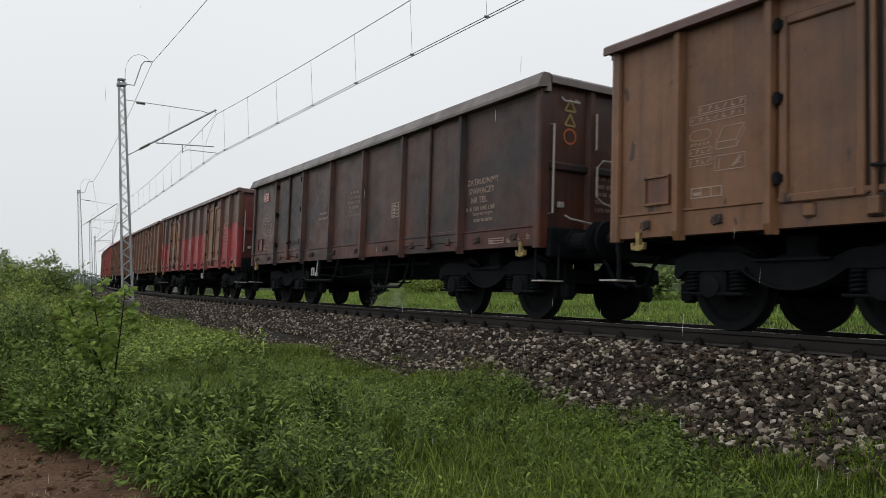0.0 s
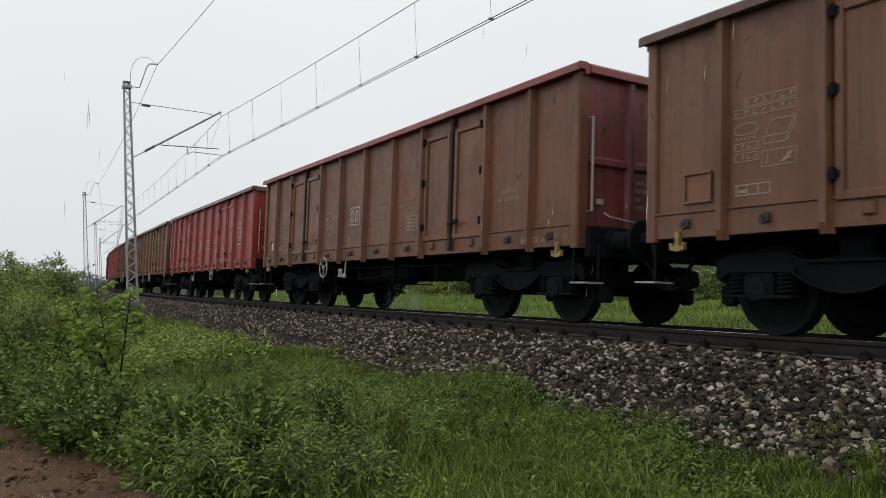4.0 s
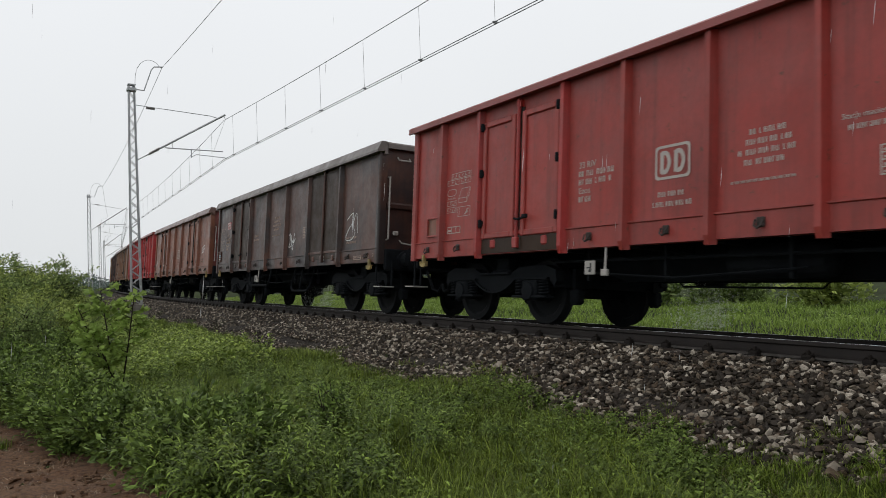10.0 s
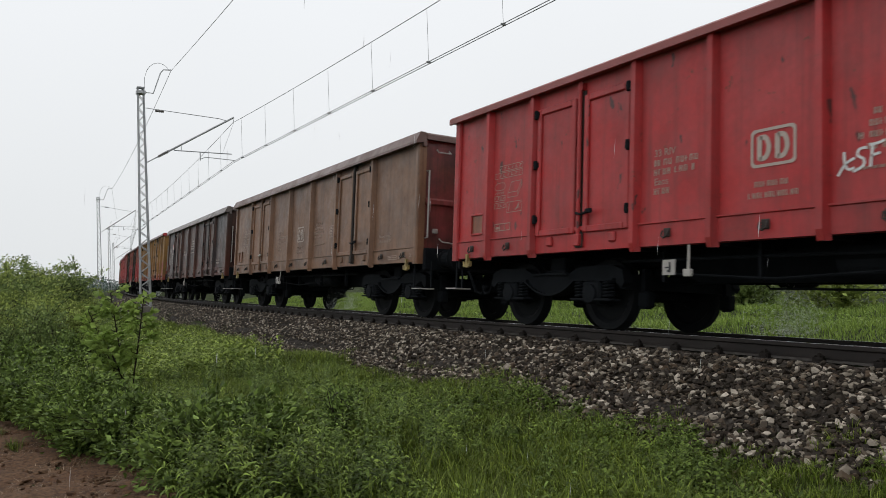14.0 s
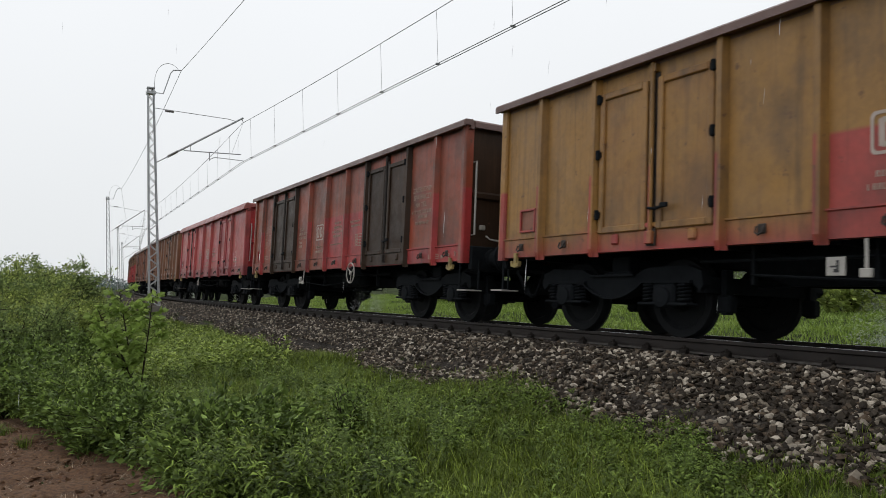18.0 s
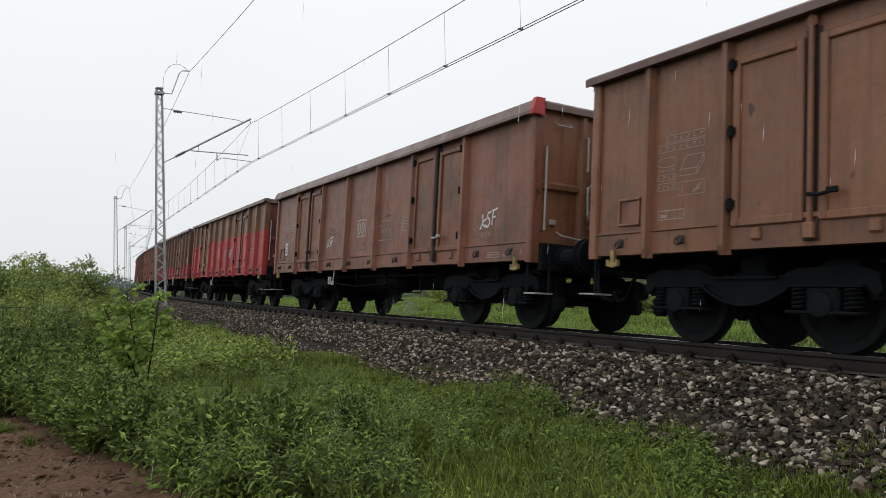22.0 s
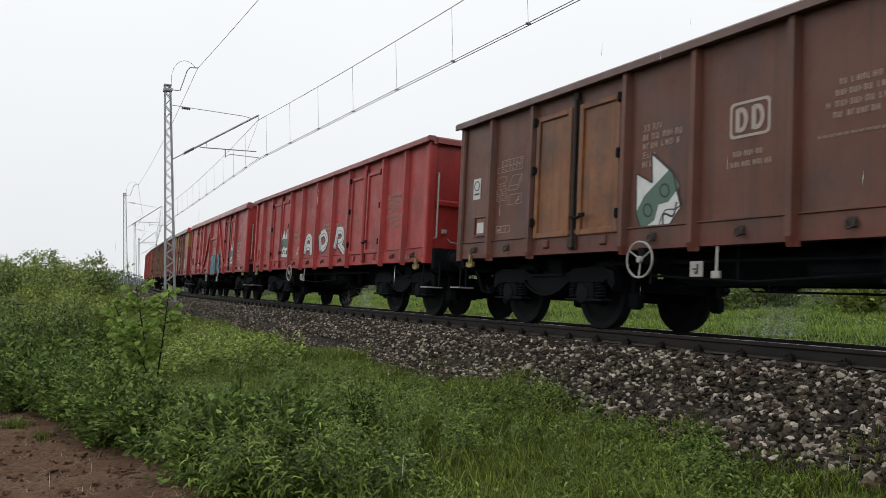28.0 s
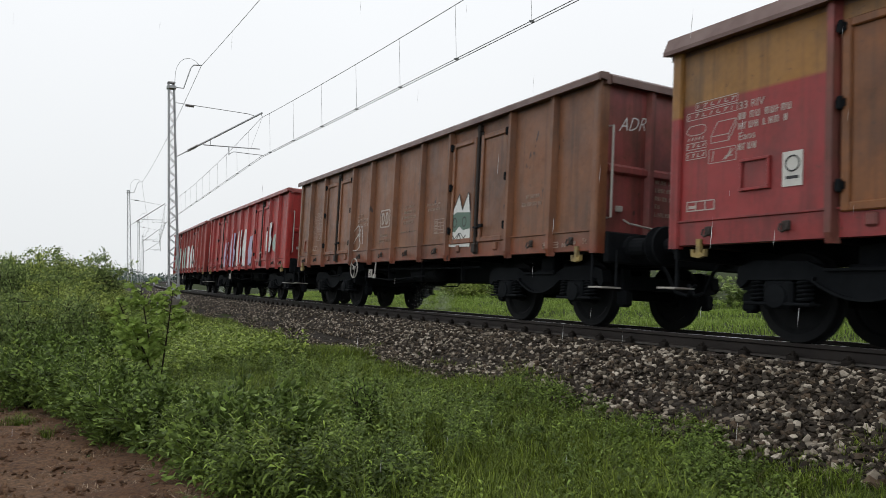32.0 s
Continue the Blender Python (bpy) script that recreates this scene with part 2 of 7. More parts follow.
M_GRAF_MINT = plain("mint_spray_paint", (0.30, 0.42, 0.36), 0.5)
M_ORANGE = plain("orange_paint", (0.5, 0.13, 0.03), 0.5)
M_FAINT = plain("faint_worn_lettering", (0.36, 0.26, 0.21), 0.6)
M_WORN = plain("worn_badge_paint", (0.44, 0.36, 0.31), 0.6)


# ---- small building helpers ----
def part(name, bm, material, parent, label=""):
    """Links a bmesh (or a shared mesh) as one mesh object under a thing or a part."""
    if isinstance(bm, bmesh.types.BMesh):
        data = bpy.data.meshes.new(name)
        bm.to_mesh(data)
        bm.free()
    else:
        data = bm
    ob = new(name, data)
    if not data.materials:
        data.materials.append(material)
    if material and data.materials[0] != material:
        ob.material_slots[0].link = "OBJECT"
        ob.material_slots[0].material = material
    if parent:
        ob.parent = parent
    if label:
        ob["label"] = label
    return ob


def mesh_of(bm, name):
    data = bpy.data.meshes.new(name)
    bm.to_mesh(data)
    bm.free()
    return data


def box(bm, x0, x1, y0, y1, z0, z1, bevel=0.0):
    vs = [bm.verts.new(p) for p in ((x0, y0, z0), (x1, y0, z0), (x1, y1, z0), (x0, y1, z0), (x0, y0, z1), (x1, y0, z1), (x1, y1, z1), (x0, y1, z1))]
    fs = [bm.faces.new([vs[i] for i in q]) for q in ((3, 2, 1, 0), (4, 5, 6, 7), (0, 1, 5, 4), (1, 2, 6, 5), (2, 3, 7, 6), (3, 0, 4, 7))]
    if bevel:
        es = list({e for f in fs for e in f.edges})
        bmesh.ops.bevel(bm, geom=es, offset=bevel, segments=1, affect="EDGES")


def prism(bm, profile, x0, x1, axis="x"):
    """A closed outline swept straight; the outline is in (y, z), or (x, z) for axis y."""
    put = (lambda s, a, c: (s, a, c)) if axis == "x" else (lambda s, a, c: (a, s, c)) if axis == "y" else (lambda s, a, c: (a, c, s))
    lo = [bm.verts.new(put(x0, a, c)) for a, c in profile]
    hi = [bm.verts.new(put(x1, a, c)) for a, c in profile]
    k = len(profile)
    bm.faces.new(lo[::-1])
    bm.faces.new(hi)
    for i in range(k):
        j = (i + 1) % k
        bm.faces.new((lo[i], lo[j], hi[j], hi[i]))


def tube(bm, pts, r, seg=6, r_end=None, caps=True):
    """A round bar along points, tapering to r_end."""
    pts = [Vector(p) for p in pts]
    rings = []
    for i, p in enumerate(pts):
        way = (pts[min(i + 1, len(pts) - 1)] - pts[max(i - 1, 0)]).normalized()
        side = way.cross(Vector((0, 0, 1)) if abs(way.z) < 0.95 else Vector((0, 1, 0))).normalized()
        up = side.cross(way)
        rr = r if r_end is None else r + (r_end - r) * i / (len(pts) - 1)
        rings.append([bm.verts.new(p + rr * (math.cos(2 * math.pi * j / seg) * side + math.sin(2 * math.pi * j / seg) * up)) for j in range(seg)])
    for a, c in zip(rings, rings[1:]):
        for j in range(seg):
            bm.faces.new((a[j], a[(j + 1) % seg], c[(j + 1) % seg], c[j]))
    if caps:
        bm.faces.new(rings[0][::-1])
        bm.faces.new(rings[-1])


def lathe(bm, profile, centre, axis="y", seg=20):
    """A turned shape: profile of (radius, along) round an axis through centre."""
    rings = []
    for r, s in profile:
        ring = []
        for j in range(seg):
            a = 2 * math.pi * j / seg
            u, w = r * math.cos(a), r * math.sin(a)
            p = (u, s, w) if axis == "y" else (s, u, w) if axis == "x" else (u, w, s)
            ring.append(bm.verts.new(Vector(centre) + Vector(p)))
        rings.append(ring)
    for a, c in zip(rings, rings[1:]):
        for j in range(seg):
            bm.faces.new((a[j], a[(j + 1) % seg], c[(j + 1) % seg], c[j]))
    bm.faces.new(rings[0][::-1])
    bm.faces.new(rings[-1])


# ---- the line of the track: straight, then a wide bend away from the camera ----
BEND_AT, BEND = -3.55, 1.494e-3
RADIUS = 1.0 / BEND
CANT = 0.0797
GAUGE = 0.755


def on_track(d):
    """Place and turn of the track's centre line d metres back along it (towards -x)."""
    if d <= BEND_AT:
        return -d, 0.0, 0.0
    a = BEND * (d - BEND_AT)
    return -BEND_AT - RADIUS * math.sin(a), RADIUS * (1 - math.cos(a)), a


def beside(d, lat, z=0.0):
    x, y, a = on_track(d)
    return Vector((x + math.sin(a) * lat, y + math.cos(a) * lat, z))


def canted(d, lat, z):
    """A point of the leaning cross-section of the track."""
    c, s = math.cos(CANT), math.sin(CANT)
    return beside(d, lat * c + z * s, -lat * s + z * c)


def lat_at(x, y):
    x, y = np.asarray(x, float), np.asarray(y, float)
    return np.where(x < -BEND_AT, RADIUS - np.hypot(x + BEND_AT, y - RADIUS), y)


def ground_z(x, y):
    """Height of the ground: verge, ballast bed, field."""
    lat = lat_at(x, y)
    prof = np.interp(lat, [-60, -14, -9, -6.5, -4.5, -3.2, -2.55, -1.95, -1.45, 1.45, 2.0, 3.0, 4.5, 9, 30, 80],
                     [-0.9, -0.72, -0.66, -0.66, -0.62, -0.53, -0.44, -0.17, -0.08, -0.32, -0.36, -0.62, -0.66, -0.6, -0.5, -0.6])
    calm = np.where(np.abs(lat) < 2.4, 0.0, 1.0)
    wave = 0.05 * np.sin(1.3 * np.asarray(x) + 0.7 * np.asarray(y)) + 0.04 * np.sin(0.45 * np.asarray(x) - 1.1 * np.asarray(y) + 2)
    return prof + calm * wave


# ---- ground ----
def ground_mat():
    """Soil under the grass: dark green-brown, bare reddish earth on the path."""
    m, n, l, b = nodes_of("ground_soil")
    tc = n.new("ShaderNodeTexCoord").outputs["Object"]
    big, fine = noise_node(n, l, tc, 0.35, 5), noise_node(n, l, tc, 9.0, 8, 0.7)
    col = mix_node(n, l, step_node(n, l, big, 0.35, 0.65), (0.018, 0.024, 0.008), (0.035, 0.052, 0.013))
    col = mix_node(n, l, step_node(n, l, fine, 0.4, 0.65, 0, 0.6), col, (0.03, 0.035, 0.015))
    l.new(col, b.inputs["Base Color"])
    b.inputs["Roughness"].default_value, b.inputs["Specular IOR Level"].default_value = 0.95, 0.08
    bump_node(n, l, fine, 0.6, 0.04, b)
    return m


def spread(fine_lo, fine_hi, step, out):
    """Grid lines: even between the fine limits, widening outwards to the horizon."""
    mid = list(np.arange(fine_lo, fine_hi, step))
    lo, hi, s = [], [], step
    a, c = fine_lo, mid[-1]
    while a > -out:
        s *= 1.3
        a -= s
        c += s
        lo.append(a)
        hi.append(c)
    return np.array(lo[::-1] + mid + hi)


def grid_mesh(name, xs, ys, z):
    X, Y = np.meshgrid(xs, ys)
    verts = np.stack([X.ravel(), Y.ravel(), z(X, Y).ravel()], 1)
    k = len(xs)
    i = (np.arange(len(ys) - 1)[:, None] * k + np.arange(k - 1)[None]).ravel()
    faces = np.stack([i, i + 1, i + k + 1, i + k], 1)
    data = bpy.data.meshes.new(name)
    data.from_pydata(verts.tolist(), [], faces.tolist())
    for p in data.polygons:
        p.use_smooth = True
    return data


M_GROUND = ground_mat()
ground = new("ground", grid_mesh("ground", spread(-62, 12, 0.3, 2500), spread(-11, 24, 0.22, 2500), ground_z))
ground.data.materials.append(M_GROUND)
tagged(ground, "grassy ground beside and beyond the railway", "ground", kind="structure")

# bare trodden earth near the camera
m_dirt, dn, dl, db = nodes_of("bare_earth")
dtc = dn.new("ShaderNodeTexCoord").outputs["Object"]
d_big, d_fine = noise_node(dn, dl, dtc, 1.6, 5), noise_node(dn, dl, dtc, 26.0, 8, 0.7)
dcol = mix_node(dn, dl, step_node(dn, dl, d_big, 0.35, 0.65), (0.108, 0.053, 0.027), (0.165, 0.097, 0.055))
dcol = mix_node(dn, dl, step_node(dn, dl, d_fine, 0.42, 0.6, 0, 0.85), dcol, (0.045, 0.026, 0.017))
dl.new(dcol, db.inputs["Base Color"])
db.inputs["Roughness"].default_value = 0.9
db.inputs["Specular IOR Level"].default_value = 0.2
bump_node(dn, dl, d_fine, 0.8, 0.03, db)


def dirt_edge(x):
    """How far towards the track the bare earth reaches at x."""
    return np.interp(x, [-16, -11.5, -10, -8.8, -8.0, -7.4, -7, -6, -5, -2, 4], [-9.3, -8.0, -7.6, -7.36, -7.2, -6.9, -6.8, -6.74, -6.78, -6.8, -6.8])


def dirt_z(X, Y):
    rim = np.minimum(np.minimum(X + 16.4, 2.4 - X), Y + 11.0) + 0.35 * np.sin(1.7 * X + 1.1 * Y) + 0.2 * np.sin(4.1 * X - 2.3 * Y)
    return ground_z(X, Y) + np.clip(np.minimum(rim, dirt_edge(X) + 0.3 - Y) * 0.15 + 0.012, -0.05, 0.022) + 0.018 * np.sin(7 * X + 3 * Y) * np.sin(5 * Y - 2 * X) + 0.01 * np.sin(19 * X + 4 * Y) * np.sin(23 * Y + 3 * X)


dirt = new("bare_ground_patch", grid_mesh("bare_ground_patch", np.arange(-17, 3, 0.07), np.arange(-11.5, -5.8, 0.07), dirt_z))
dirt.data.materials.append(m_dirt)
tagged(dirt, "patch of bare wet reddish-brown earth with clods", "bare ground", kind="structure")

# ---- the track ----
track = new("railway_track")
tagged(track, "single electrified railway track on grey-brown ballast", "railway track", kind="structure")


def sweep(bm, outline, ds):
    """A cross-section (lat, z) carried along the track; open outlines stay open."""
    rows = []
    for d in ds:
        rows.append([bm.verts.new(canted(d, a, c)) for a, c in outline])
    for p, q in zip(rows, rows[1:]):
        for i in range(len(outline)):
            j = (i + 1) % len(outline)
            bm.faces.new((p[i], p[j], q[j], q[i]))


LONG = [-420, -200, -100, -60, -40, -20, -10] + [-4 + 2.0 * i for i in range(70)] + [140 + 6 * i for i in range(60)]
for s in (-1, 1):
    bm = bmesh.new()
    c = s * GAUGE
    sweep(bm, [(c - 0.036, -0.004), (c + 0.036, -0.004), (c + 0.036, -0.04), (c + 0.012, -0.055), (c + 0.009, -0.135), (c + 0.075, -0.155), (c + 0.075, -0.17), (c - 0.075, -0.17), (c - 0.075, -0.155), (c - 0.009, -0.135), (c - 0.012, -0.055), (c - 0.036, -0.04)], LONG)
    part("rail", bm, M_RAIL, track, "rusty steel rail")
    bm = bmesh.new()
    sweep(bm, [(c - 0.03, 0.0), (c + 0.03, 0.0), (c + 0.034, -0.006), (c - 0.034, -0.006)], LONG)
    part("rail_head", bm, M_RAILTOP, track, "bright worn running surface")
    bm = bmesh.new()
    for q in (-1, 1):
        sweep(bm, [(c + q * 0.03, -0.145), (c + q * 0.079, -0.152), (c + q * 0.079, -0.173), (c + q * 0.03, -0.15)], LONG)
    bmesh.ops.recalc_face_normals(bm, faces=bm.faces[:])
    part("rail_foot", bm, M_FOOT, track, "paler dusty foot of the rail")


def sleeper_bm(bm):
    prism(bm, [(-0.14, -0.36), (-0.11, -0.178), (0.11, -0.178), (0.14, -0.36)], -1.3, 1.3, "y")


def clip_bm(bm):
    box(bm, -0.08, 0.08, -0.17, 0.17, -0.178, -0.168)
    for s in (-1, 1):
        box(bm, -0.055, 0.055, s * 0.105 - 0.04, s * 0.105 + 0.04, -0.178, -0.128, 0.01)
        tube(bm, [(0, s * 0.1, -0.15), (0, s * 0.1, -0.085)], 0.02, 6)
        tube(bm, [(-0.04, s * 0.14, -0.14), (-0.045, s * 0.09, -0.118), (0, s * 0.06, -0.112), (0.045, s * 0.09, -0.118), (0.04, s * 0.14, -0.14)], 0.01, 5)


def track_pose(d, lat=0.0):
    x, y, a = on_track(d)
    return Matrix.Translation((x, y, 0)) @ Matrix.Rotation(-a, 4, "Z") @ Matrix.Rotation(-CANT, 4, "X") @ Matrix.Translation((0, lat, 0))


def once_track(name, make):
    bm = bmesh.new()
    make(bm)
    bmesh.ops.recalc_face_normals(bm, faces=bm.faces[:])
    return mesh_of(bm, name)


sleeper_data, clip_data = once_track("sleeper", sleeper_bm), once_track("rail_clip", clip_bm)
for i in range(150):
    d = 18.317 + 0.6 * (i - 46)
    sl = part("sleeper", sleeper_data, M_SLEEPER, track)
    sl.matrix_basis = track_pose(d)
    for s in (-1, 1):
        cl = part("rail_clip", clip_data, M_CLIP, track)
        cl.matrix_basis = track_pose(d, s * GAUGE)

# ballast: a bed, and loose stones upon it
m_bed, bn, bl, bb = nodes_of("ballast_bed")
btc = bn.new("ShaderNodeTexCoord").outputs["Object"]
vor = bn.new("ShaderNodeTexVoronoi")
vor.inputs["Scale"].default_value = 17.0
bl.new(btc, vor.inputs["Vector"])
b_sep = bn.new("ShaderNodeSeparateColor")
bl.new(vor.outputs["Color"], b_sep.inputs[0])
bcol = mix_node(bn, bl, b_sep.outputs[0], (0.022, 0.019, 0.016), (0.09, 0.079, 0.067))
# cells darken towards their edges: the shade of gaps between stones, painted on
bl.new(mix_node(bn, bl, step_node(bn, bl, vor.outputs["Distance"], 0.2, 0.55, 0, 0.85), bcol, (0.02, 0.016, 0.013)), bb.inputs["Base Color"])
bb.inputs["Roughness"].default_value, bb.inputs["Specular IOR Level"].default_value = 0.8, 0.1
bump_node(bn, bl, vor.outputs["Distance"], 1.0, 0.05, bb)
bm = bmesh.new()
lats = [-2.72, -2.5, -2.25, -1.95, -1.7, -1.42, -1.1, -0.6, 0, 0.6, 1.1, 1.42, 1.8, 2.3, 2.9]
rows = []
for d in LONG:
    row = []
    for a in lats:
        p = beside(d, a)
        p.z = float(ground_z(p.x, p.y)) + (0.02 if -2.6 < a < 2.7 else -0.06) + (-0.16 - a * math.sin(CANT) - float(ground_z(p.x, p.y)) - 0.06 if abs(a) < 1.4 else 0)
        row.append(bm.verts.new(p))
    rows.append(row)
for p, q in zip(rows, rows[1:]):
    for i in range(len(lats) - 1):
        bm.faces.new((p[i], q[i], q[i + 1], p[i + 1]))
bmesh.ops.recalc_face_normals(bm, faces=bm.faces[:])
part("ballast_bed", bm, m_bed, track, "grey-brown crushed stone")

m_stone, sn, sl_, sb = nodes_of("ballast_stone")
s_geo, s_info = sn.new("ShaderNodeNewGeometry"), sn.new("ShaderNodeObjectInfo")
s_ramp = sn.new("ShaderNodeValToRGB")
els = s_ramp.color_ramp.elements
els[0].position, els[0].color = 0.0, (0.021, 0.0165, 0.013, 1)
els[1].position, els[1].color = 1.0, (0.52, 0.46, 0.38, 1)
for pos, col in ((0.37, (0.023, 0.0185, 0.0135)), (0.56, (0.05, 0.041, 0.031)), (0.68, (0.088, 0.062, 0.041)), (0.79, (0.18, 0.153, 0.118)), (0.9, (0.315, 0.276, 0.222))):
    e = els.new(pos)
    e.color = (*col, 1)
s_add = sn.new("ShaderNodeMath")
s_add.operation = "ADD"
sl_.new(s_geo.outputs["Random Per Island"], s_add.inputs[0])
sl_.new(s_info.outputs["Random"], s_add.inputs[1])
s_fr = sn.new("ShaderNodeMath")
s_fr.operation = "FRACT"
sl_.new(s_add.outputs[0], s_fr.inputs[0])
sl_.new(s_fr.outputs[0], s_ramp.inputs[0])
s_tc = sn.new("ShaderNodeTexCoord").outputs["Object"]
s_n = noise_node(sn, sl_, s_tc, 40.0, 4)
sl_.new(mix_node(sn, sl_, step_node(sn, sl_, s_n, 0.4, 0.7, 0, 0.45), s_ramp.outputs[0], (0.05, 0.036, 0.025)), sb.inputs["Base Color"])
sb.inputs["Roughness"].default_value = 0.6
sb.inputs["Specular IOR Level"].default_value = 0.14
bump_node(sn, sl_, s_n, 0.4, 0.005, sb)

rng = np.random.default_rng(7)


def lump(seed, corners=12):
    """A chipped stone: the hull of a few scattered points, flat-faced with blunt edges."""
    g = np.random.default_rng(seed)
    i = np.arange(corners) + 0.5
    up, a = 1 - 2 * i / corners, 2.39996 * i
    ring = np.sqrt(1 - up * up)
    p = np.stack([ring * np.cos(a), ring * np.sin(a), up], 1) + g.normal(size=(corners, 3)) * 0.2
    p *= np.array([1.3, g.uniform(0.8, 1.1), g.uniform(0.62, 0.9)])
    bm = bmesh.new()
    for q in p:
        bm.verts.new(q)
    out = bmesh.ops.convex_hull(bm, input=bm.verts[:])
    bmesh.ops.triangulate(bm, faces=bm.faces[:])
    bm.verts.index_update()
    vs = np.array([v.co[:] for v in bm.verts])
    fs = np.array([[v.index for v in f.verts] for f in bm.faces])
    bm.free()
    return vs, fs


LUMPS = [lump(i) for i in range(12)]
ROUGH_LUMPS = [lump(40 + i, 8) for i in range(8)]


def turns(k):
    """k random rotations as matrices."""
    q = rng.normal(size=(k, 4))
    q /= np.linalg.norm(q, axis=1)[:, None]
    w, x, y, z = q.T
    return np.stack([1 - 2 * (y * y + z * z), 2 * (x * y - w * z), 2 * (x * z + w * y), 2 * (x * y + w * z), 1 - 2 * (x * x + z * z), 2 * (y * z - w * x), 2 * (x * z - w * y), 2 * (y * z + w * x), 1 - 2 * (x * x + y * y)], 1).reshape(k, 3, 3)


def raw_mesh(name, verts, faces):
    """A mesh from arrays, all faces with the same number of corners."""
    data = bpy.data.meshes.new(name)
    k = faces.shape[1]
    data.vertices.add(len(verts))
    data.vertices.foreach_set("co", np.ascontiguousarray(verts, np.float32).ravel())
    data.loops.add(faces.size)
    data.loops.foreach_set("vertex_index", np.ascontiguousarray(faces, np.int32).ravel())
    data.polygons.add(len(faces))
    data.polygons.foreach_set("loop_start", np.arange(0, faces.size, k, dtype=np.int32))
    data.polygons.foreach_set("use_smooth", np.zeros(len(faces), bool))
    data.update(calc_edges=True)
    data.validate()
    return data


def stones_mesh(name, places, sizes, lumps=LUMPS):
    vs, fs, at = [], [], 0
    R = turns(len(places))
    kinds = rng.integers(0, len(lumps), len(places))
    for kind, (lv, lf) in enumerate(lumps):
        sel = np.where(kinds == kind)[0]
        if not len(sel):
            continue
        v = np.einsum("kij,vj->kvi", R[sel], lv) * sizes[sel][:, None, None] * np.array([1.07, 1.07, 0.84]) + places[sel][:, None, :]
        f = lf[None] + (np.arange(len(sel)) * len(lv))[:, None, None] + at
        vs.append(v.reshape(-1, 3))
        fs.append(f.reshape(-1, 3))
        at += len(sel) * len(lv)
    return raw_mesh(name, np.concatenate(vs), np.concatenate(fs))


def bed_place(d, lat):
    """Points on the ballast surface for arrays of distance and side offset."""
    a = np.where(d > BEND_AT, BEND * (d - BEND_AT), 0.0)
    x = np.where(d > BEND_AT, -BEND_AT - RADIUS * np.sin(a), -d) + np.sin(a) * lat
    y = np.where(d > BEND_AT, RADIUS * (1 - np.cos(a)), 0.0) + np.cos(a) * lat
    z = ground_z(x, y)
    z = np.where(np.abs(lat) < 1.4, np.where(lat < -0.85, -0.215, -0.17) - lat * math.sin(CANT), z)
    return np.stack([x, y, z], 1)


def scatter(count, d_lo, d_hi, lat_lo, lat_hi, power=1.0):
    d = d_lo + (d_hi - d_lo) * rng.random(count) ** power
    return d, rng.uniform(lat_lo, lat_hi, count)


d, lat = scatter(30000, 0.2, 12, -3.15, -0.9)
keep = (rng.random(len(d)) < np.clip((lat + 3.2) / 0.45, 0.1, 1)) & (lat < -1.52 + 0.16 * rng.normal(size=len(d)))
near = bed_place(d[keep], lat[keep])
near[:, 2] += rng.uniform(-0.012, 0.045, len(near))
sizes = rng.uniform(0.0175, 0.0315, len(near)) * np.where(rng.random(len(near)) < 0.12, 1.3, 1.0)
stones = new("ballast_stones", stones_mesh("ballast_stones", near, sizes))
stones.data.materials.append(m_stone)
tagged(stones, "loose crushed grey-brown ballast stones beside the rails", "ballast", kind="stuff")
lump_data = []
for lv, lf in LUMPS:
    lump_data.append(raw_mesh("stone", lv, lf))
    lump_data[-1].materials.append(m_stone)
d, lat = scatter(300, 1.5, 6.5, -2.75, -1.65)
for p, r, turn in zip(bed_place(d, lat), rng.uniform(0.02, 0.035, 300), rng.uniform(0, 6.28, (300, 3))):
    st = part("stone", lump_data[rng.integers(0, len(lump_data))], m_stone, track)
    st.matrix_basis = Matrix.Translation((p[0], p[1], p[2] + 0.04)) @ Euler(turn.tolist()).to_matrix().to_4x4() @ Matrix.Diagonal((r, r, r, 1))
d, lat = scatter(30000, 12, 60, -2.95, -1.0, 1.5)
far = bed_place(d, lat)
far[:, 2] += rng.uniform(0, 0.03, len(far))
stones = new("ballast_stones", stones_mesh("ballast_stones_along", far, rng.uniform(0.02, 0.037, len(far)), ROUGH_LUMPS))
stones.data.materials.append(m_stone)
tagged(stones, "crushed stone ballast along the bend", "ballast", kind="stuff")
m_rusty = rough_metal("rust_stained_stone", (0.03, 0.021, 0.015), (0.06, 0.043, 0.032), 0.7, 25.0, shine=0.4)
d, lat = scatter(17000, -1, 45, -2.1, -0.86, 1.4)
keep = lat > -1.68 + 0.16 * rng.normal(size=len(d))
rusty = bed_place(d[keep], lat[keep])
rusty[:, 2] += rng.uniform(-0.005, 0.02, len(rusty))
stones = new("ballast_stones", stones_mesh("ballast_stones_rusty", rusty, rng.uniform(0.016, 0.032, len(rusty)), ROUGH_LUMPS))
stones.data.materials.append(m_rusty)
tagged(stones, "rust-stained dark brown ballast close to the rail", "ballast", kind="stuff")
d, lat = scatter(9000, 0, 40, -0.7, 2.6, 1.3)
far = bed_place(d, lat)
far[:, 2] += rng.uniform(-0.01, 0.015, len(far))
stones = new("ballast_stones", stones_mesh("ballast_stones_between", far, rng.uniform(0.03, 0.05, len(far)), ROUGH_LUMPS))
stones.data.materials.append(m_stone)
tagged(stones, "crushed stone ballast between the rails", "ballast", kind="stuff")

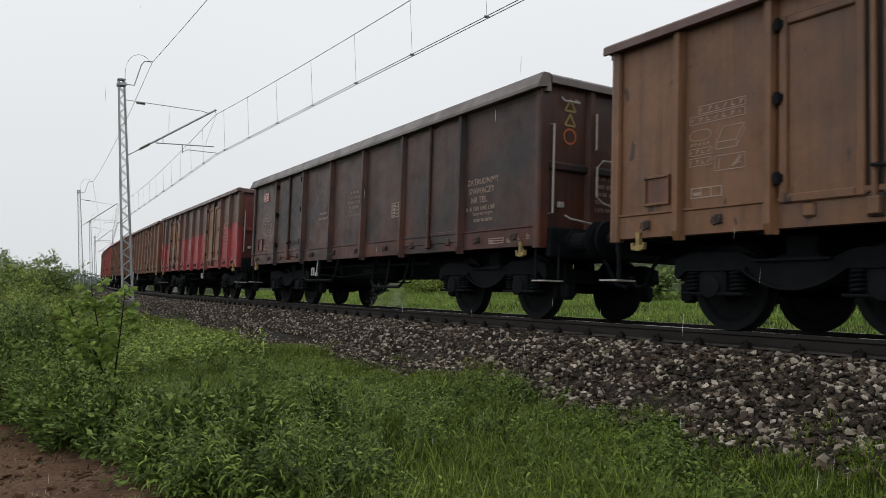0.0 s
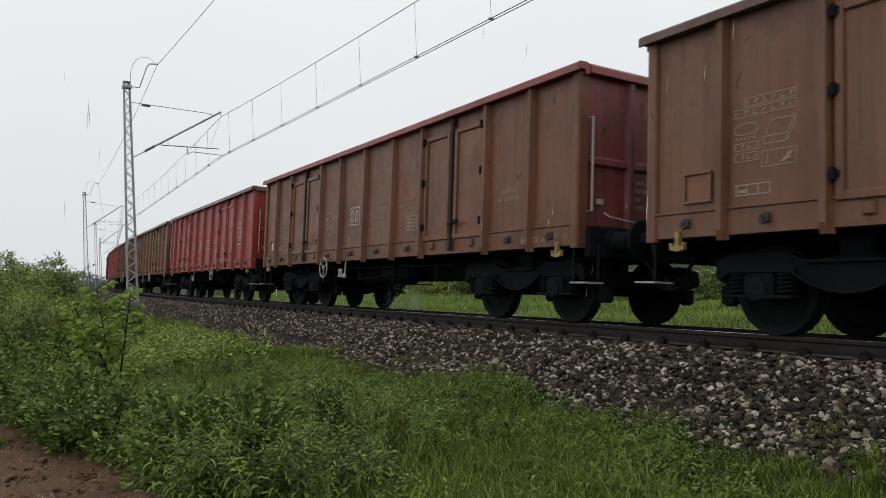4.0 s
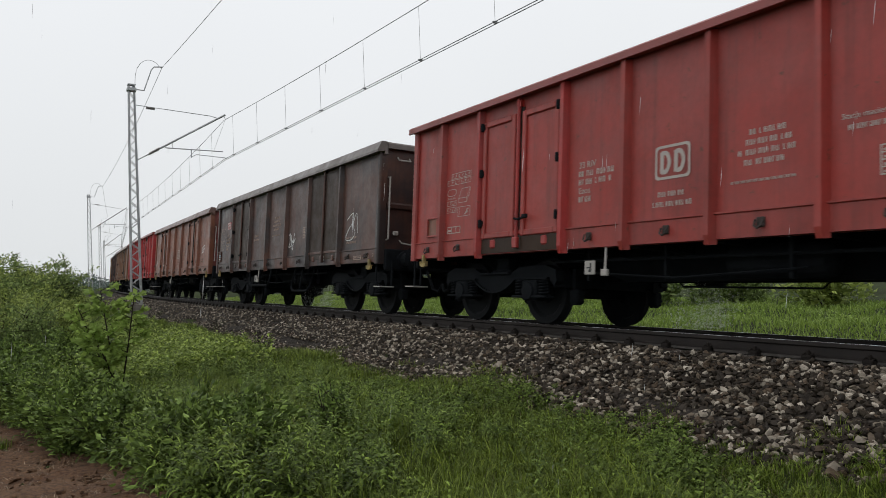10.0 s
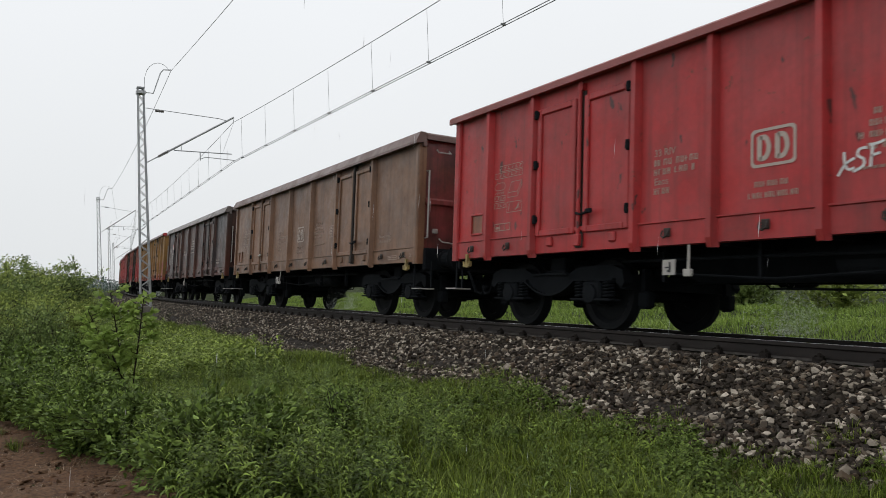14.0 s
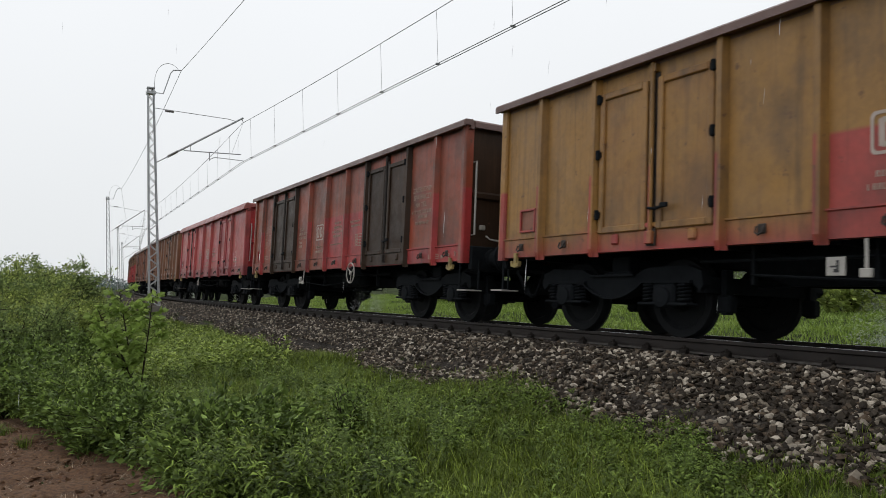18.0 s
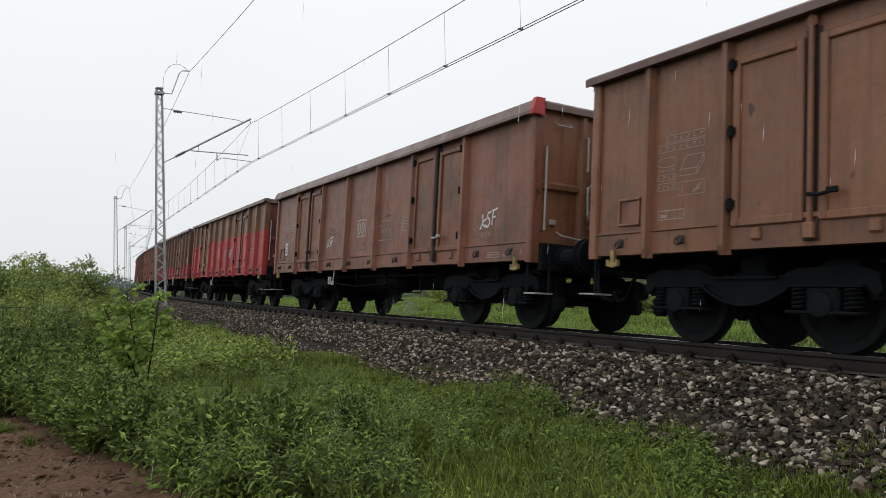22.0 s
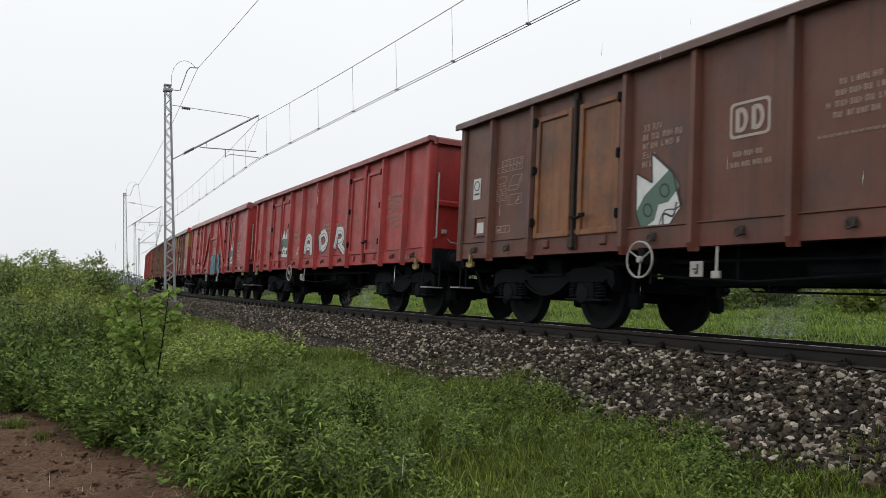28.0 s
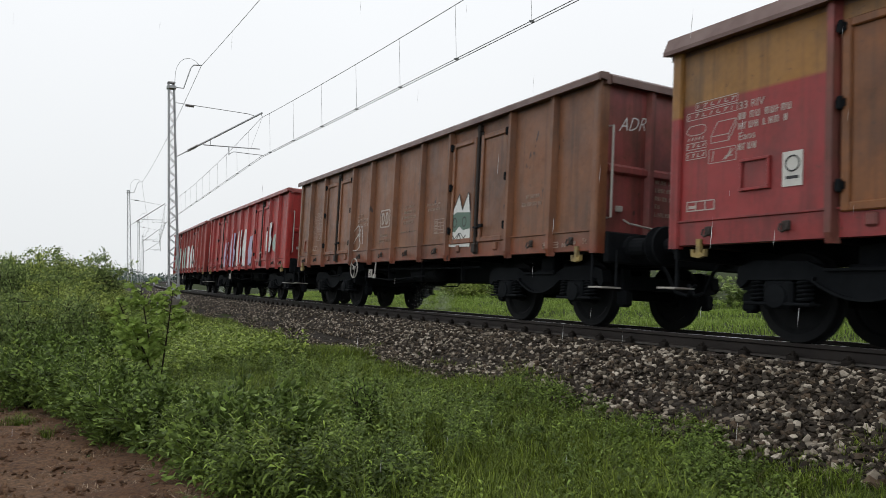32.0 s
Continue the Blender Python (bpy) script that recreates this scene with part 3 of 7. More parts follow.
# ---- overhead line ----
def lattice_mast(x, y, foot, top, reach, wire_z, cable_z, group="catenary masts"):
    """A slender lattice mast with its arm, stay, registration arm and horn."""
    base = Vector((x, y, foot))
    a = BEND * max(0.0, -x - BEND_AT)
    root = new("catenary_mast")
    root.matrix_basis = Matrix.Translation(base) @ Matrix.Rotation(-a, 4, "Z")
    tagged(root, "slender galvanised lattice mast carrying the overhead line", "catenary mast", group)
    H = top - foot
    bm = bmesh.new()
    prism(bm, [(-0.34, -0.9), (-0.34, -0.08), (-0.26, 0.02), (0.26, 0.02), (0.34, -0.08), (0.34, -0.9)], -0.34, 0.34)
    part("foundation", bm, M_CONCRETE, root, "grey concrete block")

    def half(z):
        return 0.165 - 0.075 * z / H
    for sx in (-1, 1):
        for sy in (-1, 1):
            bm = bmesh.new()
            pts = [(sx * half(0), sy * half(0), 0.05), (sx * half(H), sy * half(H), H)]
            tube(bm, pts, 0.026, 4)
            part("mast_leg", bm, M_MAST, root)
    k = 32
    for i in range(k):
        z0, z1 = H * i / k, H * (i + 1) / k
        h0, h1 = half(z0), half(z1)
        bm = bmesh.new()
        f = 1 if i % 2 else -1
        for p, q in (((-h0 * f, -h0, z0), (h1 * f, -h1, z1)), ((-h0 * f, h0, z0), (h1 * f, h1, z1)), ((-h0, -h0 * f, z0), (-h1, h1 * f, z1)), ((h0, -h0 * f, z0), (h1, h1 * f, z1))):
            tube(bm, [p, q], 0.013, 4)
        part("lacing", bm, M_MAST, root)
    bm = bmesh.new()
    box(bm, -0.15, 0.15, -0.15, 0.15, H - 0.22, H - 0.12)
    box(bm, -0.13, 0.13, -0.13, 0.13, H - 0.02, H + 0.02)
    part("mast_cap", bm, M_MAST, root)
    wz, cz = wire_z - foot, cable_z - foot
    # slanting arm from low on the mast up to the messenger wire
    bm = bmesh.new()
    lo, up = wz - 0.18, cz + 0.17
    rise = (up - lo) / (reach - 0.12)
    tube(bm, [(0, 0.12, lo), (0, 0.55, lo + 0.43 * rise)], 0.02, 6)
    tube(bm, [(0, 0.9, lo + 0.78 * rise), (0, reach, up)], 0.035, 8)
    part("cantilever_arm", bm, M_MAST, root, "slanting tube")
    bm = bmesh.new()
    for i in range(6):
        lathe(bm, [(0.03, -0.03), (0.07, 0.0), (0.03, 0.03)], (0, 0.56 + 0.06 * i, lo + (0.44 + 0.06 * i) * rise), "y", 10)
    part("insulator", bm, M_INSUL, root)
    bm = bmesh.new()
    tube(bm, [(0, 0.12, H - 0.7), (0, reach - 0.55, cz + 0.09), (0, reach - 0.38, cz + 0.05), (0, reach - 0.3, up - 0.24 * rise)], 0.013, 6)
    part("top_stay", bm, M_MAST, root)
    bm = bmesh.new()
    for i in range(5):
        lathe(bm, [(0.025, -0.03), (0.055, 0.0), (0.025, 0.03)], (0, 0.5 + 0.06 * i, H - 0.78 - 0.004 * i), "y", 10)
    part("insulator", bm, M_INSUL, root)
    bm = bmesh.new()
    r0 = reach * 0.33
    tube(bm, [(0, r0 - 0.02, lo + (r0 - 0.12) * rise), (0, r0 + 0.04, wz + 0.31), (0, reach - 0.12, wz + 0.26)], 0.02, 6)
    tube(bm, [(0, r0 + 0.26, lo + (r0 + 0.14) * rise), (0, r0 + 0.26, wz + 0.3)], 0.012, 5)
    tube(bm, [(0, r0 + 0.92, wz + 0.29), (0, r0 + 0.92, wz - 0.02)], 0.02, 6)
    tube(bm, [(0, r0 + 0.92, wz + 0.02), (0, r0 + 1.1, wz + 0.11), (0, reach - 0.04, wz + 0.03), (0, reach, wz)], 0.014, 6)
    tube(bm, [(0, reach, cz), (0, reach - 0.45, wz + 0.28)], 0.005, 4)
    tube(bm, [(0, reach - 0.06, up), (0, reach, cz)], 0.014, 5)
    part("registration_arm", bm, M_MAST, root)
    # horn at the mast's head that holds the earth wire
    bm = bmesh.new()
    tube(bm, [(0, 0, H - 0.14), (0, 0.42, H - 0.16), (0, 0.68, H + 0.6), (0, 0.78, H + 0.72), (0, 1.05, H + 0.74)], 0.022, 6)
    part("head_arm", bm, M_MAST, root)
    bm = bmesh.new()
    tube(bm, [(0, 0.12 + 0.5 * (1 - math.cos(i * 0.3)) , H + 0.05 + 0.9 * math.sin(min(i * 0.3, 2.6)) ** 0.8) for i in range(9)], 0.008, 5)
    part("jumper", bm, M_WIRE, root)
    return root


# place, foot, top, and where the wires hang beside each mast
MASTS = [(11.0, -3.45, -0.1, 7.8, 0.45), (-28.6, -2.75, 0.06, 7.82, 0.5), (-67.4, 0.53, 0.06, 8.0, 3.35), (-103.5, 6.1, 0.05, 8.0, 8.6), (-140.0, 11.6, 0.0, 8.0, 14.5)]
WIRE_Z, CABLE_Z, SAG = 5.335, 6.81, 0.33
for x_, y_, f_, t_, w_ in MASTS:
    lattice_mast(x_, y_, f_, t_, w_ - y_, WIRE_Z, CABLE_Z)

overhead = new("overhead_line")
tagged(overhead, "overhead contact wires with messenger wire and droppers", "overhead line")


def hang(name, points, sag, r, steps=14):
    """A wire in one piece from mast to mast, sagging in every span."""
    bm = bmesh.new()
    pts = []
    for a, c in zip(points, points[1:]):
        for i in range(steps):
            u = i / steps
            p = Vector(a).lerp(Vector(c), u)
            p.z -= 4 * sag * u * (1 - u)
            pts.append(p)
    tube(bm, pts + [Vector(points[-1])], r, 5, caps=False)
    part(name, bm, M_WIRE, overhead)


for o in (-0.045, 0.045):
    hang("contact_wire", [(m[0], m[4] + o, WIRE_Z) for m in MASTS], 0.0, 0.0085)
hang("messenger_wire", [(m[0], m[4], CABLE_Z) for m in MASTS], SAG, 0.009)
hang("earth_wire", [(m[0], m[1] + 1.05, m[3] + 0.72) for m in MASTS], 0.3, 0.009)
for a, c in zip(MASTS, MASTS[1:]):
    long_span = math.hypot(c[0] - a[0], c[1] - a[1])
    k = int((long_span - 1.08) / 2.72) + 1
    for i in range(k):
        u = 1 - (1.08 + 2.72 * i) / long_span
        p = Vector((a[0], a[4], 0)).lerp(Vector((c[0], c[4], 0)), u)
        bm = bmesh.new()
        tube(bm, [(p.x, p.y, WIRE_Z), (p.x, p.y, CABLE_Z - 4 * SAG * u * (1 - u))], 0.0045, 4)
        part("dropper", bm, M_WIRE, overhead)
        bm = bmesh.new()
        box(bm, p.x - 0.012, p.x + 0.012, p.y - 0.05, p.y + 0.05, WIRE_Z - 0.01, WIRE_Z + 0.03)
        part("wire_clamp", bm, M_WIRE, overhead)

# ---- plants ----
M_GRASS = leaf_mat("grass_blades", (0.015, 0.03, 0.004), (0.148, 0.207, 0.024), 0.19)
M_FIELD = leaf_mat("field_grass", (0.19, 0.30, 0.04), (0.25, 0.34, 0.06), 0.3)
M_LEAF = leaf_mat("shrub_leaves", (0.085, 0.135, 0.022), (0.39, 0.46, 0.105), 0.34, 0.5)
M_LEAF_D = leaf_mat("dull_shrub_leaves", (0.06, 0.1, 0.024), (0.28, 0.36, 0.10), 0.32, 0.5)
M_WEED = leaf_mat("weed_leaves", (0.013, 0.029, 0.005), (0.275, 0.38, 0.06), 0.17, 0.48)
M_WEED_D = leaf_mat("dark_weed_leaves", (0.01, 0.024, 0.004), (0.17, 0.24, 0.038), 0.15, 0.5)
M_VERGE = leaf_mat("fresh_weed_leaves", (0.06, 0.1, 0.014), (0.33, 0.42, 0.075), 0.28, 0.5)
M_SHRUB = leaf_mat("dark_shrub_leaves", (0.011, 0.027, 0.005), (0.2, 0.285, 0.055), 0.12, 0.5)
M_YLEAF = leaf_mat("yellowish_leaves", (0.14, 0.2, 0.03), (0.24, 0.28, 0.06), 0.25)
M_GRASS_L = leaf_mat("pale_grass_blades", (0.022, 0.041, 0.005), (0.22, 0.287, 0.036), 0.2)
M_RED = leaf_mat("reddish_shrub_leaves", (0.07, 0.05, 0.02), (0.14, 0.10, 0.035), 0.2)
# green greyed towards the sky: distance haze painted into the leaf colour
M_FAR = leaf_mat("hazed_far_tree_leaves", (0.10, 0.14, 0.10), (0.15, 0.19, 0.14), 0.1)
M_DRY = leaf_mat("dry_stalks", (0.11, 0.08, 0.04), (0.24, 0.2, 0.1), 0.1)
M_STRAW = leaf_mat("trodden_straw", (0.13, 0.085, 0.045), (0.34, 0.26, 0.15), 0.05)
M_BARK = rough_metal("brown_bark", (0.035, 0.028, 0.021), (0.02, 0.016, 0.012), 0.9, 20.0, shine=0.1)


def blades(name, base, height, width, lean=0.5):
    """Grass: bent tapering blades, two segments each."""
    k = len(base)
    ang = rng.uniform(0, 2 * np.pi, k)
    side = np.stack([np.cos(ang), np.sin(ang), np.zeros(k)], 1)
    fall = np.stack([-np.sin(ang), np.cos(ang), np.zeros(k)], 1) * (rng.random(k) * lean)[:, None] * height[:, None]
    w = (width * 0.5)[:, None] * side
    up = np.array([0, 0, 1.0]) * height[:, None]
    v = np.stack([base - w, base + w, base + 0.55 * up + 0.3 * fall - 0.8 * w, base + 0.55 * up + 0.3 * fall + 0.8 * w, base + 0.95 * up + fall], 1).reshape(-1, 3)
    o = (np.arange(k) * 5)[:, None]
    f = np.concatenate([o + [0, 1, 3], o + [0, 3, 2], o + [2, 3, 4]])
    return raw_mesh(name, v, f)


def leaves(name, at, size, out, long=1.7, level=1.4):
    """Leaves: folded diamonds, spread roughly away from out's directions, their faces turned more or less to the sky."""
    k = len(at)
    way = out + rng.normal(size=(k, 3)) * 0.55
    way[:, 2] *= 0.6
    way /= np.linalg.norm(way, axis=1)[:, None]
    side = np.cross(way, rng.normal(size=(k, 3)) * 0.6 + np.array([0, 0, level]))
    side /= np.linalg.norm(side, axis=1)[:, None]
    nrm = np.cross(way, side)
    s = size[:, None]
    v = np.stack([at, at + 0.5 * long * s * way + 0.5 * s * side + 0.12 * s * nrm, at + long * s * way - 0.1 * s * nrm, at + 0.5 * long * s * way - 0.5 * s * side + 0.12 * s * nrm], 1).reshape(-1, 3)
    o = (np.arange(k) * 4)[:, None]
    return raw_mesh(name, v, np.concatenate([o + [0, 1, 2], o + [0, 2, 3]]))


def fronds(name, at, out, length, width, rise):
    """Long leaves that leave their stem outwards, arch and droop at the tip."""
    k = len(at)
    out = out / (np.linalg.norm(out, axis=1)[:, None] + 1e-6)
    side = np.stack([-out[:, 1], out[:, 0], rng.normal(size=k) * 0.35], 1) * (0.5 * width)[:, None]
    up, L = np.array([0, 0, 1.0]), length[:, None]
    r = rise[:, None]
    p1 = at + L * 0.38 * (out + up * r)
    p2 = p1 + L * 0.36 * (out + up * (r - 0.55))
    p3 = p2 + L * 0.3 * (0.8 * out + up * (r - 1.25))
    v = np.stack([at, p1 - side, p1 + side, p2 - 0.85 * side, p2 + 0.85 * side, p3], 1).reshape(-1, 3)
    o = (np.arange(k) * 6)[:, None]
    return raw_mesh(name, v, np.concatenate([o + f for f in ([0, 1, 2], [1, 3, 4], [1, 4, 2], [3, 5, 4])]))


def on_ground(x, y):
    return np.stack([x, y, ground_z(x, y)], 1)


def low_by_track(x, y):
    """Plants stay low at the foot of the ballast."""
    lat = lat_at(x, y)
    return np.where(lat < 0, np.clip(0.4 + (-lat - 2.9) * 0.4, 0.4, 1.0), 1.0)


def grass(name, x, y, h0, h1, w, mat, label, lean=0.6):
    p = on_ground(x, y)
    ob = new(name, blades(name, p, rng.uniform(h0, h1, len(p)) * low_by_track(x, y), np.full(len(p), w) * rng.uniform(0.7, 1.3, len(p)), lean))
    ob.data.materials.append(mat)
    return tagged(ob, label, "grass", kind="stuff")


def tufts(name, x, y, per, spread_, h0, h1, w, mat, label):
    """Grass in tufts: blades rise from a tight foot and arch outwards."""
    k = len(x)
    size = rng.uniform(0.6, 1.2, k)
    a = rng.uniform(0, 2 * np.pi, (k, per))
    r = spread_ * np.sqrt(rng.random((k, per))) * size[:, None]
    bx, by = (x[:, None] + r * np.cos(a)).ravel(), (y[:, None] + r * np.sin(a)).ravel()
    base = on_ground(bx, by)
    n = len(base)
    h = rng.uniform(h0, h1, n) * np.repeat(size * low_by_track(x, y), per)
    out = np.stack([np.cos(a).ravel(), np.sin(a).ravel(), np.zeros(n)], 1) + rng.normal(size=(n, 3)) * np.array([0.5, 0.5, 0])
    fall = out * (rng.uniform(0.25, 1.1, n) * h)[:, None]
    side = np.stack([-out[:, 1], out[:, 0], np.zeros(n)], 1)
    side /= np.linalg.norm(side, axis=1)[:, None] + 1e-6
    wv = side * (w * rng.uniform(0.35, 0.65, n))[:, None]
    up = np.array([0, 0, 1.0]) * h[:, None]
    v = np.stack([base - wv, base + wv, base + 0.6 * up + 0.25 * fall - wv, base + 0.6 * up + 0.25 * fall + wv, base + 0.88 * up + 0.65 * fall - 0.6 * wv, base + 0.88 * up + 0.65 * fall + 0.6 * wv, base + 0.82 * up + fall], 1).reshape(-1, 3)
    o = (np.arange(n) * 7)[:, None]
    f = np.concatenate([o + q for q in ([0, 1, 3], [0, 3, 2], [2, 3, 5], [2, 5, 4], [4, 5, 6])])
    ob = new(name, raw_mesh(name, v, f))
    ob.data.materials.append(mat)
    return tagged(ob, label, "grass", kind="stuff")


def strip_points(count, d_lo, d_hi, lat_lo, lat_hi, power=1.0):
    d, lat = scatter(count, d_lo, d_hi, lat_lo, lat_hi, power)
    p = bed_place(d, lat)
    return p[:, 0], p[:, 1]


def off_dirt(x, y, slack=0.15, gap=0.06):
    keep = y > dirt_edge(x) + gap + rng.normal(size=len(x)) * slack
    return x[keep], y[keep]


def herbs(name, x, y, h0, h1, per, long, mat, label, slim=0.24, rise_=1.0):
    """Upright leafy herbs: thin stems with arching leaves all the way up, shorter towards the top."""
    k = len(x)
    foot = on_ground(x, y)
    h = rng.uniform(h0, h1, k) * low_by_track(x, y) * rise_
    tip = np.concatenate([rng.normal(size=(k, 2)) * 0.2, np.ones((k, 1))], 1) * h[:, None]
    u = (np.arange(per) + rng.random((k, per))) / per
    u = 0.12 + 0.88 * u
    a = np.arange(per)[None] * 2.4 + rng.uniform(0, 6.28, (k, 1)) + rng.normal(size=(k, per)) * 0.3
    at = foot[:, None, :] + tip[:, None, :] * u[:, :, None]
    out = np.stack([np.cos(a), np.sin(a), np.zeros_like(a)], 2)
    size = long * rng.uniform(0.7, 1.2, (k, per)) * (1.2 - 0.75 * u ** 2) * (0.6 + 0.4 * h / h1)[:, None]
    rise = 0.25 + 0.75 * u ** 2 + rng.normal(size=(k, per)) * 0.25
    ob = new(name, fronds(name, at.reshape(-1, 3), out.reshape(-1, 3), size.ravel(), size.ravel() * slim, rise.ravel()))
    ob.data.materials.append(mat)
    return tagged(ob, label, "weeds", kind="stuff")


def bunched(x, y, per, r):
    """Each point becomes a bunch of points round it."""
    a, q = rng.uniform(0, 6.28, (len(x), per)), r * np.sqrt(rng.random((len(x), per)))
    return (x[:, None] + q * np.cos(a)).ravel(), (y[:, None] + q * np.sin(a)).ravel()


def domes(x, y, per, r0, r1):
    """Round clumps of plants: their places, and how much lower each stands towards its clump's rim."""
    r = rng.uniform(r0, r1, (len(x), 1))
    a, q = rng.uniform(0, 6.28, (len(x), per)), np.sqrt(rng.random((len(x), per)))
    tall = (0.55 + 0.45 * (r - r0) / (r1 - r0)) * (1 - 0.5 * q * q)
    return (x[:, None] + r * q * np.cos(a)).ravel(), (y[:, None] + r * q * np.sin(a)).ravel(), tall.ravel()


def patchy(x, y, scale, keep):
    """Thins points out in drifts, so that plants stand in uneven patches."""
    v = np.sin(x * 1.7 * scale + 1.3 * np.sin(y * 1.1 * scale)) + np.sin(y * 2.3 * scale + 0.8 * x * scale + 1.0) + rng.normal(size=len(x)) * 0.5
    m = v > keep
    return x[m], y[m]


x, y = off_dirt(*strip_points(60000, 0.8, 13, -8.6, -2.85), 0.15, 0.4)
keep = (lat_at(x, y) > -4.3 + 0.3 * rng.normal(size=len(x))) | (rng.random(len(x)) < 0.22)
x, y = x[keep], y[keep]
grass("verge_grass", x, y, 0.04, 0.13, 0.005, M_GRASS, "wet green verge grass below the ballast", 1.0)
x, y = off_dirt(*patchy(*strip_points(4200, 0.8, 13, -8.4, -2.9), 1.0, -1.0), 0.15, 0.5)
keep = (lat_at(x, y) > -4.4 + 0.3 * rng.normal(size=len(x))) | (rng.random(len(x)) < 0.6)
x, y = x[keep], y[keep]
tufts("grass_tufts", x, y, 20, 0.06, 0.09, 0.2, 0.005, M_GRASS, "dark green grass tufts in the verge")
x, y = off_dirt(*patchy(*strip_points(3000, 0.8, 12, -6.0, -2.9), 1.3, -0.1), 0.15, 0.6)
tufts("grass_tufts", x, y, 18, 0.06, 0.1, 0.2, 0.0045, M_GRASS_L, "pale arching grass tufts in the verge")
x, y = off_dirt(*patchy(*strip_points(1900, 2.6, 11.8, -7.2, -4.2), 0.9, -0.3), 0.15, 0.8)
tufts("grass_tufts", x, y, 18, 0.08, 0.16, 0.3, 0.005, M_GRASS_L, "tall pale green grass among the weeds")
x, y = off_dirt(*patchy(*strip_points(1500, 2.0, 12, -4.9, -2.5), 1.5, 0.5))
tufts("grass_tufts", x, y, 26, 0.09, 0.14, 0.3, 0.0055, M_GRASS_L, "bright grass lobes growing into the foot of the ballast")
x, y = strip_points(46, 2.5, 12, -6.4, -3.0)
grass("dead_stalks", x, y, 0.28, 0.5, 0.005, M_BARK, "thin dark dead stalks standing in the verge", 0.25)
x, y = off_dirt(*strip_points(45000, 12, 48, -10, -2.9, 1.5))
grass("verge_grass", x, y, 0.12, 0.36, 0.012, M_GRASS, "green verge grass along the bend", 0.9)
x, y = patchy(*strip_points(26000, 11, 40, -5.6, -2.95, 1.4), 0.8, -0.7)
grass("tall_grass", x, y, 0.2, 0.42, 0.01, M_GRASS_L, "yellowish grass at the foot of the ballast", 1.0)
x, y = patchy(*strip_points(5200, 0.8, 9, -6.2, -2.8), 1.0, 0.3)
grass("dry_grass", x, y, 0.08, 0.24, 0.0045, M_DRY, "thin dry stalks in the verge", 1.2)
x = rng.uniform(-12, -2, 7000)
y = dirt_edge(x) - np.abs(rng.normal(size=7000)) * 0.8 + 0.1
grass("trodden_grass", x, y, 0.012, 0.04, 0.006, M_STRAW, "trodden dry grass on the bare earth", 4.0)
x, y = strip_points(100000, -2, 60, 2.9, 16, 1.3)
grass("field_grass", x, y, 0.06, 0.17, 0.022, M_FIELD, "bright green meadow grass beyond the track", 1.2)

x, y = bunched(np.array([-9.0, -8.9, -9.1, -8.3]), np.array([-7.72, -7.62, -7.66, -7.5]), 5, 0.1)
tufts("grass_tufts", x, y, 22, 0.05, 0.05, 0.12, 0.004, M_GRASS, "small grass tuft on the bare earth")

# leafy growth of the verge, tallest along the bare earth
x = rng.uniform(-11.6, -4.4, 190)
y = dirt_edge(x) + 0.12 + 0.75 * rng.random(190)
x, y = bunched(x, y, 3, 0.13)
slender = rng.random(len(x)) < 0.55
herbs("weed_bank", x[slender], y[slender], 0.34, 0.62, 40, 0.1, M_WEED, "tall slender-leaved weeds hanging over the edge of the bare earth", 0.15)
herbs("weed_bank", x[~slender], y[~slender], 0.3, 0.56, 40, 0.06, M_WEED_D, "bushy small-leaved weeds along the edge of the bare earth", 0.42)
x, y = off_dirt(*patchy(*strip_points(620, 4.8, 13.5, -7.8, -4.0), 1.1, -0.2), 0.1)
x, y = bunched(x, y, 3, 0.16)
herbs("weed_carpet", x, y, 0.1, 0.22, 12, 0.09, M_WEED_D, "dense leafy green weeds on the verge", 0.18)
x, y = off_dirt(*strip_points(80, 4.6, 13, -7.4, -3.9), 0.05, 0.3)
x, y, tall = domes(x, y, 20, 0.16, 0.34)
slender = rng.random(len(x)) < 0.5
herbs("weed_clumps", x[slender], y[slender], 0.4, 0.6, 32, 0.1, M_WEED, "round clumps of slender-leaved weeds on the verge", 0.17, tall[slender])
herbs("weed_clumps", x[~slender], y[~slender], 0.38, 0.56, 34, 0.063, M_SHRUB, "round clumps of small-leaved weeds on the verge", 0.42, tall[~slender])
x, y = off_dirt(*patchy(*strip_points(420, 2.2, 12, -6.6, -3.2), 1.5, 0.2), 0.1)
x, y = bunched(x, y, 4, 0.14)
herbs("weed_carpet", x, y, 0.1, 0.26, 14, 0.07, M_WEED, "bright leafy weeds among the verge grass", 0.34)
x, y = patchy(*strip_points(1300, 0.6, 8.5, -4.5, -2.75), 1.6, 0.1)
x, y = bunched(x, y, 3, 0.1)
herbs("weed_carpet", x, y, 0.12, 0.28, 14, 0.07, M_WEED_D, "low dark leafy weeds at the edge of the ballast", 0.38)
x, y = off_dirt(*strip_points(30, 3.5, 10, -5.8, -3.4), 0.1)
x, y = bunched(x, y, 5, 0.08)
herbs("upright_weeds", x, y, 0.4, 0.62, 30, 0.06, M_SHRUB, "upright leafy weeds standing in the grass", 0.22)
x, y = off_dirt(*patchy(*strip_points(3000, 11, 25, -9.5, -4.0, 1.2), 0.6, -0.7), 0.25)
herbs("weed_carpet", x, y, 0.3, 0.62, 18, 0.13, M_VERGE, "tall leafy weeds along the line", 0.36)
x, y = patchy(*strip_points(2600, 22, 62, -13, -6.0, 1.2), 0.4, -0.8)
herbs("weed_carpet", x, y, 0.5, 1.0, 16, 0.24, M_LEAF, "rank green growth along the bend", 0.4)
